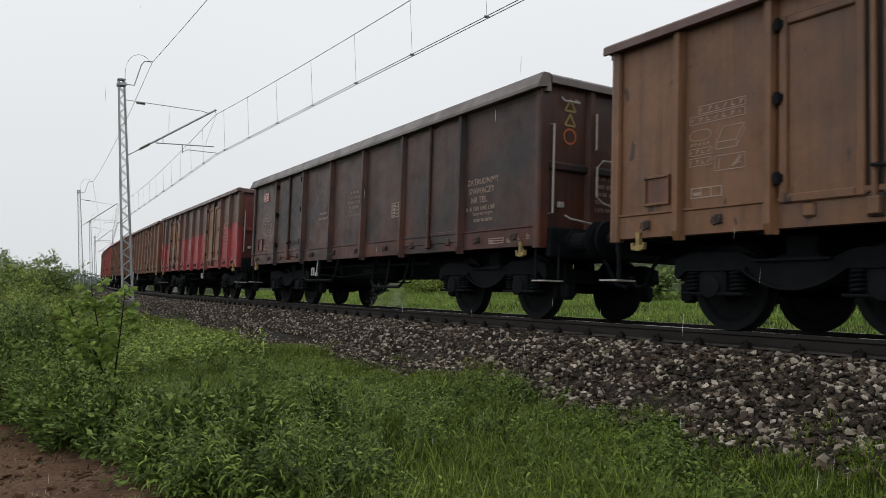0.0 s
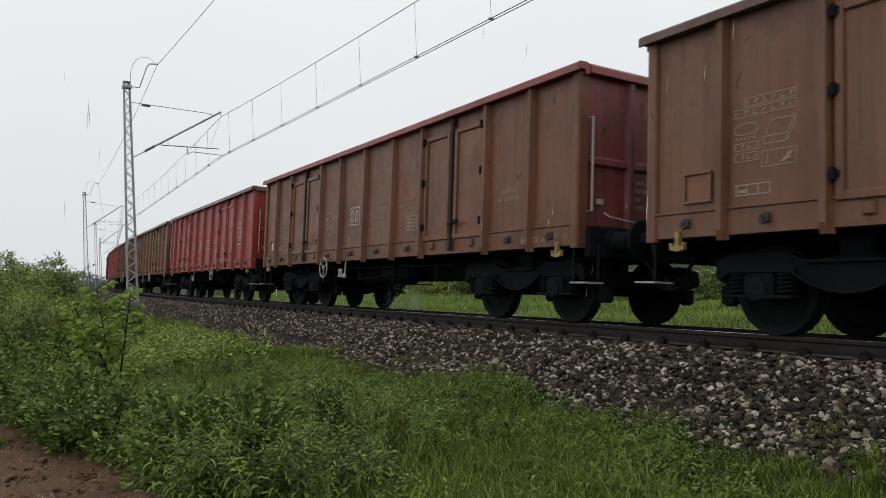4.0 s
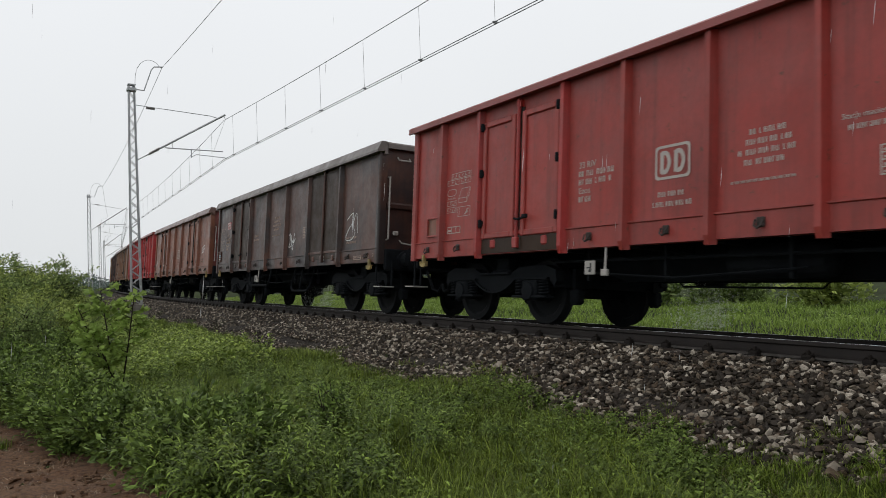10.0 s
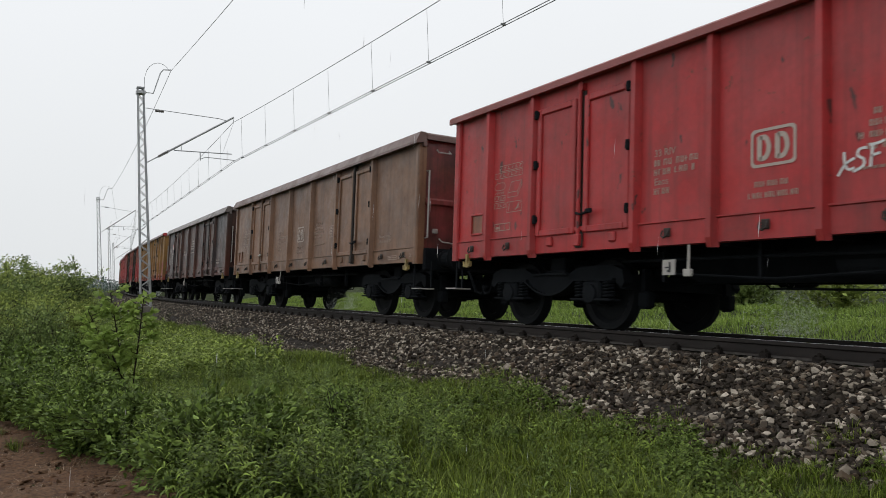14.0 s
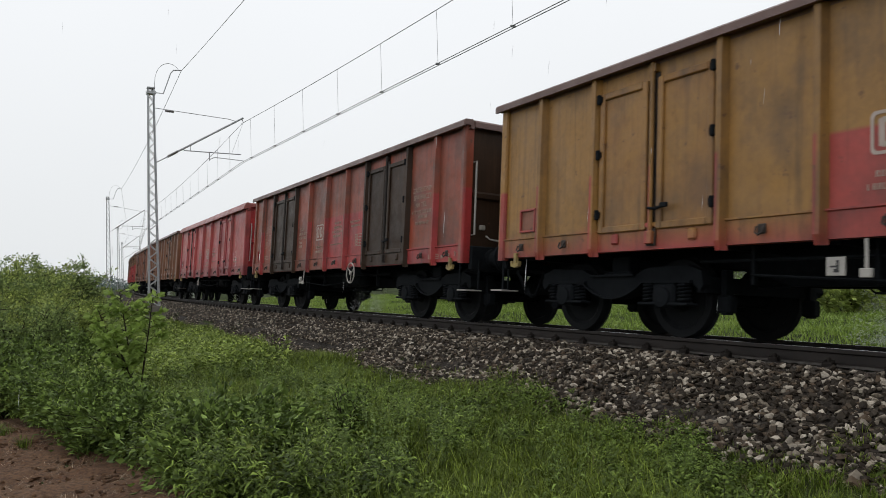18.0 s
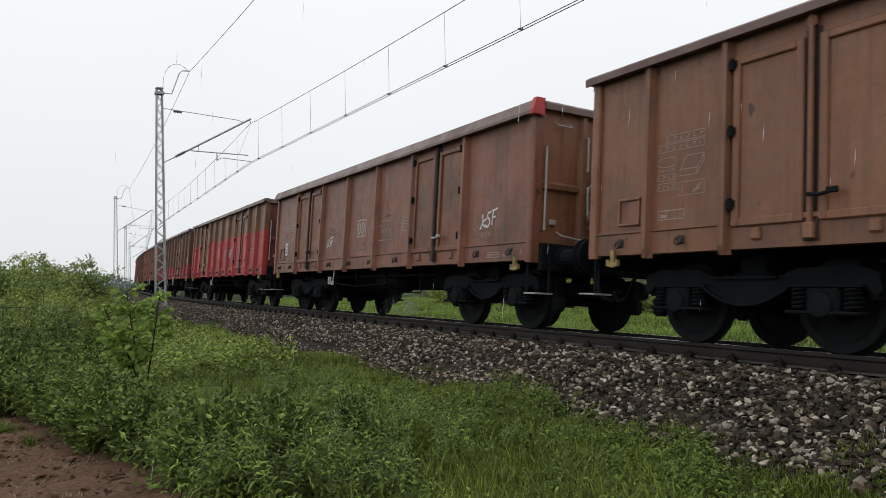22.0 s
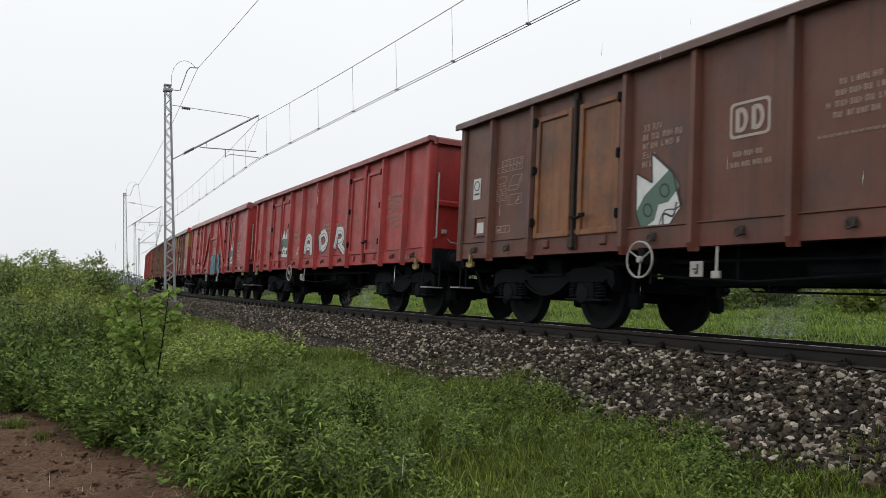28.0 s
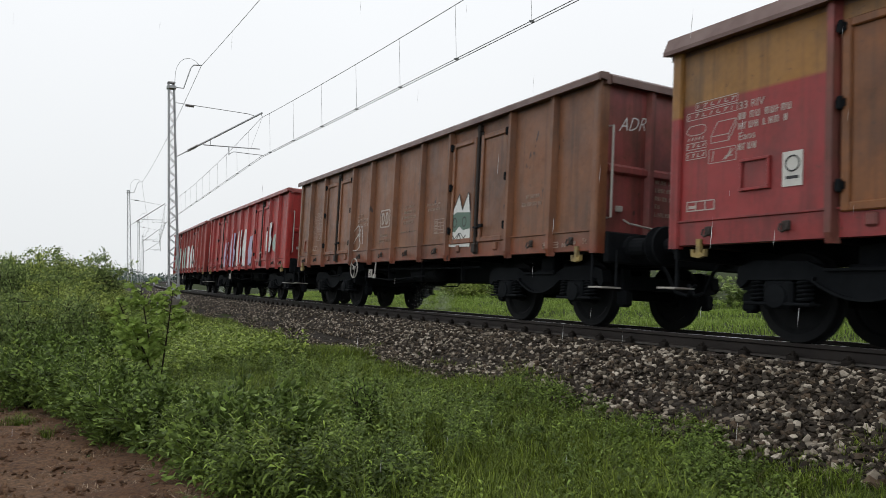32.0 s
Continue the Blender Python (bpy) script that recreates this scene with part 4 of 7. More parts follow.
x, y = patchy(*strip_points(900, 0, 40, 4.0, 14), 0.5, 0.3)
herbs("meadow_weeds", x, y, 0.12, 0.34, 12, 0.11, M_FIELD, "leafy plants in the meadow", 0.4)
# the verge goes on behind and beside the camera
x, y = off_dirt(*strip_points(22000, -14, 0.9, -8.6, -2.9))
grass("verge_grass", x, y, 0.05, 0.2, 0.008, M_GRASS, "green verge grass along the straight track", 0.9)
x, y = off_dirt(*patchy(*strip_points(2200, -14, -0.2, -8.4, -2.9), 1.0, -0.6), 0.15, 0.3)
tufts("grass_tufts", x, y, 16, 0.07, 0.1, 0.22, 0.006, M_GRASS_L, "grass tufts along the straight track")
x, y = off_dirt(*patchy(*strip_points(420, -14, -0.4, -7.6, -3.1), 1.2, -0.2), 0.1)
x, y = bunched(x, y, 3, 0.15)
herbs("weed_carpet", x, y, 0.14, 0.34, 14, 0.09, M_WEED_D, "leafy green weeds along the straight track", 0.3)
x, y = rng.uniform(-24, 16, 26000), rng.uniform(-20, -8.2, 26000)
keep = np.minimum(np.minimum(x + 16.2, 2.2 - x), y + 10.8) + 0.35 * np.sin(1.7 * x + 1.1 * y) + rng.normal(size=len(x)) * 0.15 < 0.1
grass("verge_grass", x[keep], y[keep], 0.06, 0.26, 0.012, M_GRASS, "green grass around the bare earth", 0.9)
d, lat = scatter(9000, -14, 0.4, -3.05, -0.95)
rest = bed_place(d, lat)
rest[:, 2] += rng.uniform(-0.005, 0.03, len(rest))
stones = new("ballast_stones", stones_mesh("ballast_stones_behind", rest, rng.uniform(0.024, 0.046, len(rest)), ROUGH_LUMPS))
stones.data.materials.append(m_stone)
tagged(stones, "crushed stone ballast along the straight track", "ballast", kind="stuff")
# clods on the bare earth
x = rng.uniform(-11, -3, 900)
y = dirt_edge(x) - rng.random(900) ** 1.5 * 1.8 - 0.05
clods = new("earth_clods", stones_mesh("earth_clods", on_ground(x, y) + np.array([0, 0, 0.02]), rng.uniform(0.008, 0.035, 900), ROUGH_LUMPS))
clods.data.materials.append(m_dirt)
tagged(clods, "small clods and stones on bare earth", "clods", kind="stuff")


def shrub(x, y, height, spread_, count, leaf, mat, label, name="shrub", stems=7, base=None, seed=0, up=1.0, category="shrub"):
    """Stems that fork, with leaves in clumps along them."""
    global rng
    rng = np.random.default_rng(900 + seed)
    z = float(ground_z(x, y)) if base is None else base
    root = new(name)
    root.location = (x, y, z)
    tagged(root, label, category)
    bm = bmesh.new()
    spots_, ways = [], []
    for i in range(stems):
        a = rng.uniform(0, 2 * math.pi)
        r = spread_ * math.sqrt(rng.random())
        tip = np.array([r * math.cos(a), r * math.sin(a), height * rng.uniform(0.7, 1.0) * (1 - 0.35 * (r / spread_) ** 2 * up)])
        foot = np.array([0.25 * r * math.cos(a), 0.25 * r * math.sin(a), -0.05])
        mid = foot + 0.5 * (tip - foot) + np.array([0, 0, 0.08 * height]) + rng.normal(size=3) * 0.04 * height
        tube(bm, [tuple(foot), tuple(mid), tuple(tip)], 0.006 + 0.006 * height, 5, 0.003)
        for j in range(4):
            u = rng.uniform(0.3, 1.0)
            p = foot + (tip - foot) * u
            q = p + rng.normal(size=3) * np.array([0.22, 0.22, 0.12]) * (0.3 + 0.5 * height) + np.array([0, 0, 0.06 * height])
            tube(bm, [tuple(p), tuple(q)], 0.004 + 0.002 * height, 4, 0.002)
            for w in np.linspace(0.1, 1.0, 5):
                spots_.append(p + (q - p) * w)
                ways.append(q - p)
        for w in np.linspace(0.35, 1.0, 6):
            spots_.append(foot + (tip - foot) * w)
            ways.append(tip - foot)
    part("stem", bm, M_BARK, root)
    spots_, ways = np.array(spots_), np.array(ways)
    pick = rng.integers(0, len(spots_), count)
    at = spots_[pick] + rng.normal(size=(count, 3)) * leaf * 1.3
    at[:, 2] = np.maximum(at[:, 2], 0.02)
    out = ways[pick] / (np.linalg.norm(ways[pick], axis=1)[:, None] + 1e-6) + np.array([0, 0, 0.2])
    part("crown", leaves("crown", at, rng.uniform(0.6, 1.25, count) * leaf, out, 1.7, 0.5), mat, root)
    return root


# near plants: a sapling, shrubs by the bare earth, weed clumps
def sapling(x, y, height):
    """A young tree: two thin dark stems from one foot, side twigs with broad leaves in the upper part."""
    g = np.random.default_rng(41)
    root = new("sapling")
    root.location = (x, y, float(ground_z(x, y)))
    tagged(root, "young sapling with thin dark stems and broad leaves", "sapling")
    at, ways = [], []
    for foot, tip in (((0.03, 0, -0.05), (-0.1, -0.16, height)), ((-0.02, 0.03, -0.05), (-0.2, -0.4, 0.86 * height)), ((0.02, 0.02, 0.1), (0.15, 0.18, 0.94 * height)), ((0.03, 0, 0.2), (0.2, -0.3, 0.66 * height))):
        foot, tip = np.array(foot), np.array(tip)
        mid = 0.5 * (foot + tip) + np.array([0.06, 0.0, 0.02])
        bm = bmesh.new()
        tube(bm, [tuple(foot), tuple(mid), tuple(tip)], 0.013, 6, 0.005)
        for u in np.linspace(0.36, 1.0, 22):
            p = mid + (tip - mid) * (2 * u - 1) if u > 0.5 else foot + (mid - foot) * 2 * u
            a = g.uniform(0, 6.28)
            q = p + np.array([math.cos(a), math.sin(a), 0.45]) * g.uniform(0.08, 0.22)
            tube(bm, [tuple(p), tuple(q)], 0.005, 4, 0.002)
            for w in (0.15, 0.3, 0.4, 0.5, 0.6, 0.7, 0.8, 0.9, 0.95, 1.0, 1.0, 1.0):
                at.append(p + (q - p) * w)
                ways.append((q - p) / np.linalg.norm(q - p) + g.normal(size=3) * 0.5 + np.array([0, 0, -0.35]))
        part("stem", bm, M_BARK, root, "thin dark stem with twigs")
    at, ways = np.array(at), np.array(ways)
    part("crown", leaves("crown", at, g.uniform(0.045, 0.08, len(at)), ways, 1.5, 0.6), M_SAP, root, "broad fresh green leaves")
    return root


M_SAP = leaf_mat("fresh_sapling_leaves", (0.2, 0.3, 0.05), (0.33, 0.44, 0.09), 0.36, 0.45)
sapling(-10.06, -6.19, 1.42)
shrub(-5.9, -6.2, 0.66, 0.62, 5600, 0.04, M_SHRUB, "round clump of leafy green weeds", "weed_clump", 18, seed=2, category="weeds")
shrub(-6.45, -6.12, 0.56, 0.5, 3800, 0.037, M_SHRUB, "low clump of leafy weeds", "weed_clump", 14, seed=3, category="weeds")
shrub(-5.4, -6.18, 0.4, 0.16, 420, 0.03, M_YLEAF, "small yellowish plant by the path", "weed_plant", 6, seed=4, category="weeds")
shrub(-6.63, -4.86, 0.62, 0.3, 1300, 0.028, M_SHRUB, "loose upright weed with bare stems", "weed_plant", 9, seed=5, category="weeds")
shrub(-7.65, -6.55, 0.55, 0.45, 3600, 0.036, M_SHRUB, "leafy weed clump by the bare earth", "weed_clump", 12, seed=6, category="weeds")
for i, (x, y, top) in enumerate(((-10.6, -7.4, 0.08), (-10.0, -7.05, 0.0), (-9.4, -6.8, -0.1), (-8.75, -6.78, -0.1), (-8.2, -6.7, -0.14), (-12.5, -7.35, 0.22), (-13.0, -6.9, 0.15), (-14.0, -6.45, 0.1))):
    shrub(x, y, top + 0.66, 0.6, 4200, 0.037, M_SHRUB, "bushy green shrub at the edge of the verge", "shrub", 13, seed=10 + i)
for i, (x, y, top) in enumerate(((-15.0, -7.5, 0.95), (-17.0, -6.9, 0.95), (-19.0, -6.3, 0.8), (-20.9, -5.9, 0.3), (-25.0, -6.0, 0.7), (-21.5, -7.2, 1.1))):
    shrub(x, y, top + 0.52, 1.15, 9000, 0.036, M_LEAF if i % 3 else M_LEAF_D, "green bush beside the line", "bush", 34, seed=30 + i, category="bush")
for i, (x, y, top) in enumerate(((-24.0, -7.6, 1.75), (-27.0, -6.7, 1.95), (-30.0, -5.8, 1.95), (-33.9, -5.4, 1.5), (-43.9, -5.7, 2.0), (-39.8, -4.6, 0.8), (-34.0, -7.0, 2.15), (-38.0, -5.9, 1.95), (-52.0, -5.2, 1.6), (-62.0, -4.5, 1.4))):
    shrub(x, y, top + 0.5, 1.3 + 0.016 * abs(x), 13000, 0.05, M_LEAF if i % 2 else M_LEAF_D, "tall green bush in the hedge along the line", "hedge_bush", 44, seed=50 + i, category="bush")
# bushes behind the meadow on the far side
for i in range(15):
    x = 12 - 3.6 * i + 1.1 * math.sin(i * 2.3)
    y = 13.2 + 1.4 * math.sin(i * 1.9) + 0.012 * max(0.0, -x) ** 1.3
    shrub(x, y, 1.5 + 0.5 * math.sin(i * 1.3), 1.7, 1500, 0.13, (M_LEAF_D, M_LEAF, M_RED)[i % 3 if i % 4 else 0], "dark bush behind the meadow", "meadow_bush", 14, seed=80 + i, category="bush")


def far_wood(name, spots_, leaf, label):
    """A belt of distant trees as one loose mass of leaf clumps with an uneven top."""
    at = []
    for x, y, r, h in spots_:
        k = 900 if x < -120 else 200
        p = rng.normal(size=(k, 3))
        p /= np.linalg.norm(p, axis=1)[:, None]
        p *= (rng.random(k) ** 0.4)[:, None] * np.array([r, r, h * 0.5])
        at.append(p + np.array([x, y, h * 0.52 - 0.8]))
    at = np.concatenate(at)
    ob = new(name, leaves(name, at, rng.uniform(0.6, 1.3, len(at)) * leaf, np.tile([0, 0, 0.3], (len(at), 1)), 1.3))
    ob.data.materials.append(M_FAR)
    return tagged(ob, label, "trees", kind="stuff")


far_spots = []
for i in range(60):
    a = radians(88 - 2.2 * i)
    r = 260 + 50 * math.sin(i * 1.7)
    far_spots.append((-r * math.sin(a), r * math.cos(a) - 8, 9 + 3 * math.sin(i * 2.9), 3.4 + 1.0 * math.sin(i * 1.3) + 0.5 * math.sin(i * 3.7)))
far_wood("distant_trees", far_spots, 0.55, "belt of distant trees, mist painted into their grey-green leaf colour")

# ---- rain: one tall column of drops that falls past the camera ----
rain_rng = np.random.default_rng(77)
k = 3400
ang = np.radians(rain_rng.uniform(22, 96, k))
far_ = np.sqrt(rain_rng.uniform(2.2 ** 2, 6.2 ** 2, k))
drop = np.stack([-far_ * np.sin(ang), EYE.y + far_ * np.cos(ang), rain_rng.uniform(-1, 236, k)], 1)
long_ = rain_rng.uniform(0.025, 0.06, k)[:, None] * np.array([0.12, 0.05, 1.0])
wide = rain_rng.uniform(0.0009, 0.0017, k)[:, None]
ring = [wide * np.array(v) for v in ((1, 0, 0), (-0.5, 0.87, 0), (-0.5, -0.87, 0))]
drops = np.stack([drop + long_, drop + ring[0], drop + ring[1], drop + ring[2], drop - long_], 1).reshape(-1, 3)
o = (np.arange(k) * 5)[:, None]
rain = new("rain", raw_mesh("rain", drops, np.concatenate([o + f for f in ([0, 1, 2], [0, 2, 3], [0, 3, 1], [4, 2, 1], [4, 3, 2], [4, 1, 3])])))
rain.data.materials.append(plain("rain_drop", (0.8, 0.82, 0.84), 0.15))
tagged(rain, "pale streaks of falling rain", "rain", kind="stuff")


# ---- the open goods wagons ----
HALF, WALL, TOP, FOOT = 6.365, 1.375, 3.29, 0.935
STAKES = {"ribbed": (0.0, 1.23, 2.34, 4.3, 5.4), "wide": (0.82, 2.48, 4.42), "braced": (0.82, 2.48, 4.42)}
DOOR = {"ribbed": (2.34, 4.3), "wide": (2.48, 4.42), "braced": (2.48, 4.42)}
shared = {}


def once(key, make):
    """The mesh kept under key, made the first time."""
    if key not in shared:
        bm = bmesh.new()
        make(bm)
        bmesh.ops.recalc_face_normals(bm, faces=bm.faces[:])
        shared[key] = mesh_of(bm, str(key[0] if isinstance(key, tuple) else key))
    return shared[key]


def stake_mesh(bm, y0, y1):
    """A pressed upright: trapezoid in plan, tapered at its foot; y0 on the wall, y1 outside."""
    for z0, z1, t0, t1 in ((FOOT, FOOT + 0.1, 0.7, 1.0), (FOOT + 0.1, 3.18, 1.0, 0.9)):
        lo = [bm.verts.new(p) for p in ((-0.068, y0, z0), (-0.034, y0 + (y1 - y0) * t0, z0), (0.034, y0 + (y1 - y0) * t0, z0), (0.068, y0, z0))]
        hi = [bm.verts.new(p) for p in ((-0.068, y0, z1), (-0.034, y0 + (y1 - y0) * t1, z1), (0.034, y0 + (y1 - y0) * t1, z1), (0.068, y0, z1))]
        for i in range(4):
            j = (i + 1) % 4
            bm.faces.new((lo[i], lo[j], hi[j], hi[i]))
        bm.faces.new(lo)
        bm.faces.new(hi)


def corner_mesh(bm):
    """Corner post, an angle with rounded outer edge."""
    prism(bm, [(-0.1, 0.05), (-0.1, -0.02), (-0.085, -0.05), (0.0, -0.055), (0.03, -0.045), (0.04, -0.02), (0.04, 0.1), (0.02, 0.1), (0.0, 0.05)], FOOT + 0.02, 3.2, "z")


def rim_profile(s, broad=False):
    """Cross-section of the top rim, outside at s (-1 near side, 1 far side)."""
    w = WALL
    if broad:
        return [(s * (w - 0.07), 3.04), (s * (w - 0.07), 3.27), (s * (w - 0.02), TOP), (s * (w + 0.07), TOP - 0.005), (s * (w + 0.145), 3.12), (s * (w + 0.145), 3.075), (s * (w + 0.09), 3.085), (s * w, 3.1), (s * w, 3.04)]
    return [(s * (w - 0.07), 3.14), (s * (w - 0.07), 3.26), (s * (w - 0.02), TOP), (s * (w + 0.1), TOP - 0.005), (s * (w + 0.135), 3.255), (s * (w + 0.135), 3.17), (s * (w + 0.11), 3.165), (s * (w + 0.1), 3.2), (s * w, 3.19), (s * w, 3.14)]


# sooty steel, near black so that it also paints the shade between door leaves
M_SOOT_SHADE = rough_metal("sooty_shaded_steel", (0.022, 0.017, 0.015), (0.04, 0.03, 0.025), 0.6, 14.0, shine=0.3)


def door_leaf(bm, x0, x1, framed, y=-WALL):
    z0, z1 = 1.215, 2.97
    if framed:
        fr = 0.085
        for a in ((x0, x0 + fr, z0, z1), (x1 - fr, x1, z0, z1), (x0 + fr, x1 - fr, z0, z0 + fr), (x0 + fr, x1 - fr, z1 - fr, z1)):
            box(bm, a[0], a[1], y - 0.055, y - 0.004, a[2], a[3], 0.012)
        box(bm, x0 + fr, x1 - fr, y - 0.022, y - 0.006, z0 + fr, z1 - fr)
    else:
        box(bm, x0, x1, y - 0.03, y - 0.004, z0 - 0.1, z1 + 0.06, 0.01)


def bogie_frame(bm, s):
    """One cast side of the bogie with its dipped middle; s the side."""
    y0, y1 = s * 0.93, s * 1.07
    belly = [(0.09 * i, 0.43 + 0.19 * (i / 6) ** 2) for i in range(-6, 7)]
    out = [(-1.45, 0.6), (-1.4, 0.54), (-1.28, 0.63)] + belly + [(1.28, 0.63), (1.4, 0.54), (1.45, 0.6),
           (1.42, 0.76), (1.2, 0.83), (0.6, 0.81), (0.4, 0.73), (-0.4, 0.73), (-0.6, 0.81), (-1.2, 0.83), (-1.42, 0.76)]
    prism(bm, out, min(y0, y1), max(y0, y1), "y")
    lo, hi = min(s * 0.91, s * 1.12), max(s * 0.91, s * 1.12)
    for (a, c), (e, g) in zip(belly, belly[1:]):
        prism(bm, [(a, c - 0.006), (e, g - 0.006), (e, g + 0.022), (a, c + 0.022)], lo, hi, "y")
    box(bm, -0.4, 0.4, lo, hi, 0.71, 0.735)
    for x in (-0.9, 0.9):
        box(bm, x - 0.4, x + 0.4, lo, hi, 0.625, 0.655)


def spring_mesh(bm):
    pts = [(0.078 * math.cos(a * 1.05), 0.078 * math.sin(a * 1.05), 0.02 * a / 6.28 * 2.2) for a in range(0, 34)]
    tube(bm, pts, 0.017, 4)


def wheel_mesh(bm, s):
    """A wheel with flange, rim, dished web and hub; s the side it stands on."""
    y = s * GAUGE
    prof = [(0.09, 0.10), (0.13, 0.09), (0.16, 0.03), (0.33, 0.015), (0.375, 0.055), (0.457, 0.06), (0.463, -0.03), (0.47, -0.045), (0.488, -0.055), (0.488, -0.07), (0.37, -0.07), (0.34, -0.03), (0.16, -0.03), (0.12, -0.08), (0.09, -0.09)]
    lathe(bm, [(r, y + s * q) for r, q in prof], (0, 0, 0), "y", 28)


def handwheel(bm):
    ring = [(0.21 * math.cos(2 * math.pi * j / 20), 0.0, 0.21 * math.sin(2 * math.pi * j / 20)) for j in range(21)]
    tube(bm, ring, 0.0135, 6, caps=False)
    for j in range(3):
        a = 2 * math.pi * j / 3 + 0.5
        tube(bm, [(0, 0.02, 0), (0.21 * math.cos(a), 0, 0.21 * math.sin(a))], 0.011, 5)
    lathe(bm, [(0.035, -0.02), (0.045, 0.0), (0.03, 0.1)], (0, 0, 0), "y", 10)


def stroke(bm, pts, w):
    """A sprayed line of even width through points in the x-z plane, rounded by extra points."""
    fine = []
    for i in range(len(pts) - 1):
        p0, p1, p2, p3 = (Vector(pts[max(0, min(len(pts) - 1, i + o))]) for o in (-1, 0, 1, 2))
        for j in range(5):
            t = j / 5
            fine.append(0.5 * ((2 * p1) + (p2 - p0) * t + (2 * p0 - 5 * p1 + 4 * p2 - p3) * t * t + (3 * p1 - p0 - 3 * p2 + p3) * t ** 3))
    fine.append(Vector(pts[-1]))
    rows = []
    for i, p in enumerate(fine):
        way = (fine[min(i + 1, len(fine) - 1)] - fine[max(i - 1, 0)]).normalized()
        n = Vector((-way.y, way.x)) * w * 0.5
        rows.append((bm.verts.new((p.x + n.x, -0.003, p.y + n.y)), bm.verts.new((p.x - n.x, -0.003, p.y - n.y))))
    for a, c in zip(rows, rows[1:]):
        bm.faces.new((a[0], a[1], c[1], c[0]))


def text_mesh(body, size, bold=0.0):
    """Lettering as a thin mesh in the x-z plane, facing -y."""
    key = ("lettering", body, size, bold)
    if key not in shared:
        cu = bpy.data.curves.new("lettering", "FONT")
        cu.body, cu.size, cu.extrude, cu.resolution_u, cu.space_line, cu.offset = body, size, 0.0015, 2, 1.05, bold
        ob = bpy.data.objects.new("lettering", cu)
        data = bpy.data.meshes.new_from_object(ob)
        bpy.data.objects.remove(ob)
        data.transform(Matrix.Rotation(radians(90), 4, "X"))
        data.materials.clear()
        shared[key] = data
    return shared[key]


def bars(bm, words, line, height):
    """Unreadable writing: for each line the lengths of its words."""
    z = 0.0
    for row in words:
        x = 0.0
        for w in row:
            if w > 0:
                k = max(1, round(w / (height * 0.78)))
                for i in range(k):
                    a, c = x + w * i / k, x + w * (i + 0.66) / k
                    t = height * 0.17
                    box(bm, a, a + t, -0.002, 0.002, z, z + height * 0.92)
                    if (i * 5 + k) % 3:
                        box(bm, c - t, c, -0.002, 0.002, z, z + height * 0.92)
                    q = z + height * (0.0, 0.4, 0.78)[(i * 7 + k) % 3]
                    box(bm, a + t, c - t, -0.0022, 0.0018, q, q + t)
            x += abs(w) + height * 0.55
        z -= line


def table_mesh(bm, w, h, rows, cols):
    """A ruled load table."""
    t = 0.012
    for i in range(rows + 1):
        box(bm, 0, w, -0.002, 0.002, i * h / rows, i * h / rows + t)
    for j in range(cols + 1):
        box(bm, j * w / cols, j * w / cols + t, -0.0025, 0.0015, 0, h + t)
    for i in range(rows):
        box(bm, 0.03, w * 0.35, -0.002, 0.002, (i + 0.3) * h / rows, (i + 0.62) * h / rows)


def load_marks(bm):
    """The block of load signs beside the end: ruled rows, an oblong, a slanting box, and small tables."""
    def ruled(x0, x1, z0, z1, marks=0):
        for p, q in (((x0, z0), (x1, z0)), ((x1, z0), (x1, z1)), ((x1, z1), (x0, z1)), ((x0, z1), (x0, z0))):
            stroke(bm, [p, q], 0.008)
        for i in range(marks):
            a, w = x0 + (x1 - x0) * (i + 0.25) / marks, (x1 - x0) / marks
            stroke(bm, [(a, z0 + 0.02), (a + w * (0.1, 0.4)[i % 2], z1 - 0.02)], 0.012)
            if i % 3:
                stroke(bm, [(a, z0 + (0.022, 0.055)[i % 2]), (a + 0.5 * w, z0 + (0.022, 0.055)[i % 2])], 0.01)
    ruled(0.12, 0.68, 0.12, 0.2, 6)
    ruled(0.0, 0.68, 0.02, 0.1, 7)
    stroke(bm, [(0.05, -0.05), (0.22, -0.05), (0.27, -0.1), (0.22, -0.15), (0.05, -0.15), (0.0, -0.1), (0.05, -0.05)], 0.009)
    ruled(0.0, 0.28, -0.31, -0.24, 4)
    ruled(0.0, 0.28, -0.42, -0.34, 4)
    for i in range(5):
        stroke(bm, [(0.02 + 0.05 * i, -0.21), (0.04 + 0.05 * i, -0.18)], 0.014)
    for p, q in (((0.34, -0.21), (0.58, -0.21)), ((0.58, -0.21), (0.67, -0.06)), ((0.67, -0.06), (0.43, -0.06)), ((0.43, -0.06), (0.34, -0.21)), ((0.34, -0.21), (0.34, -0.28)), ((0.34, -0.28), (0.58, -0.28)), ((0.58, -0.28), (0.58, -0.21)), ((0.58, -0.28), (0.67, -0.13)), ((0.67, -0.13), (0.67, -0.06))):
        stroke(bm, [p, q], 0.009)
    ruled(0.32, 0.68, -0.5, -0.35, 2)
    shape_mesh(bm, [(0.5, -0.48), (0.6, -0.41), (0.66, -0.37), (0.58, -0.46)])


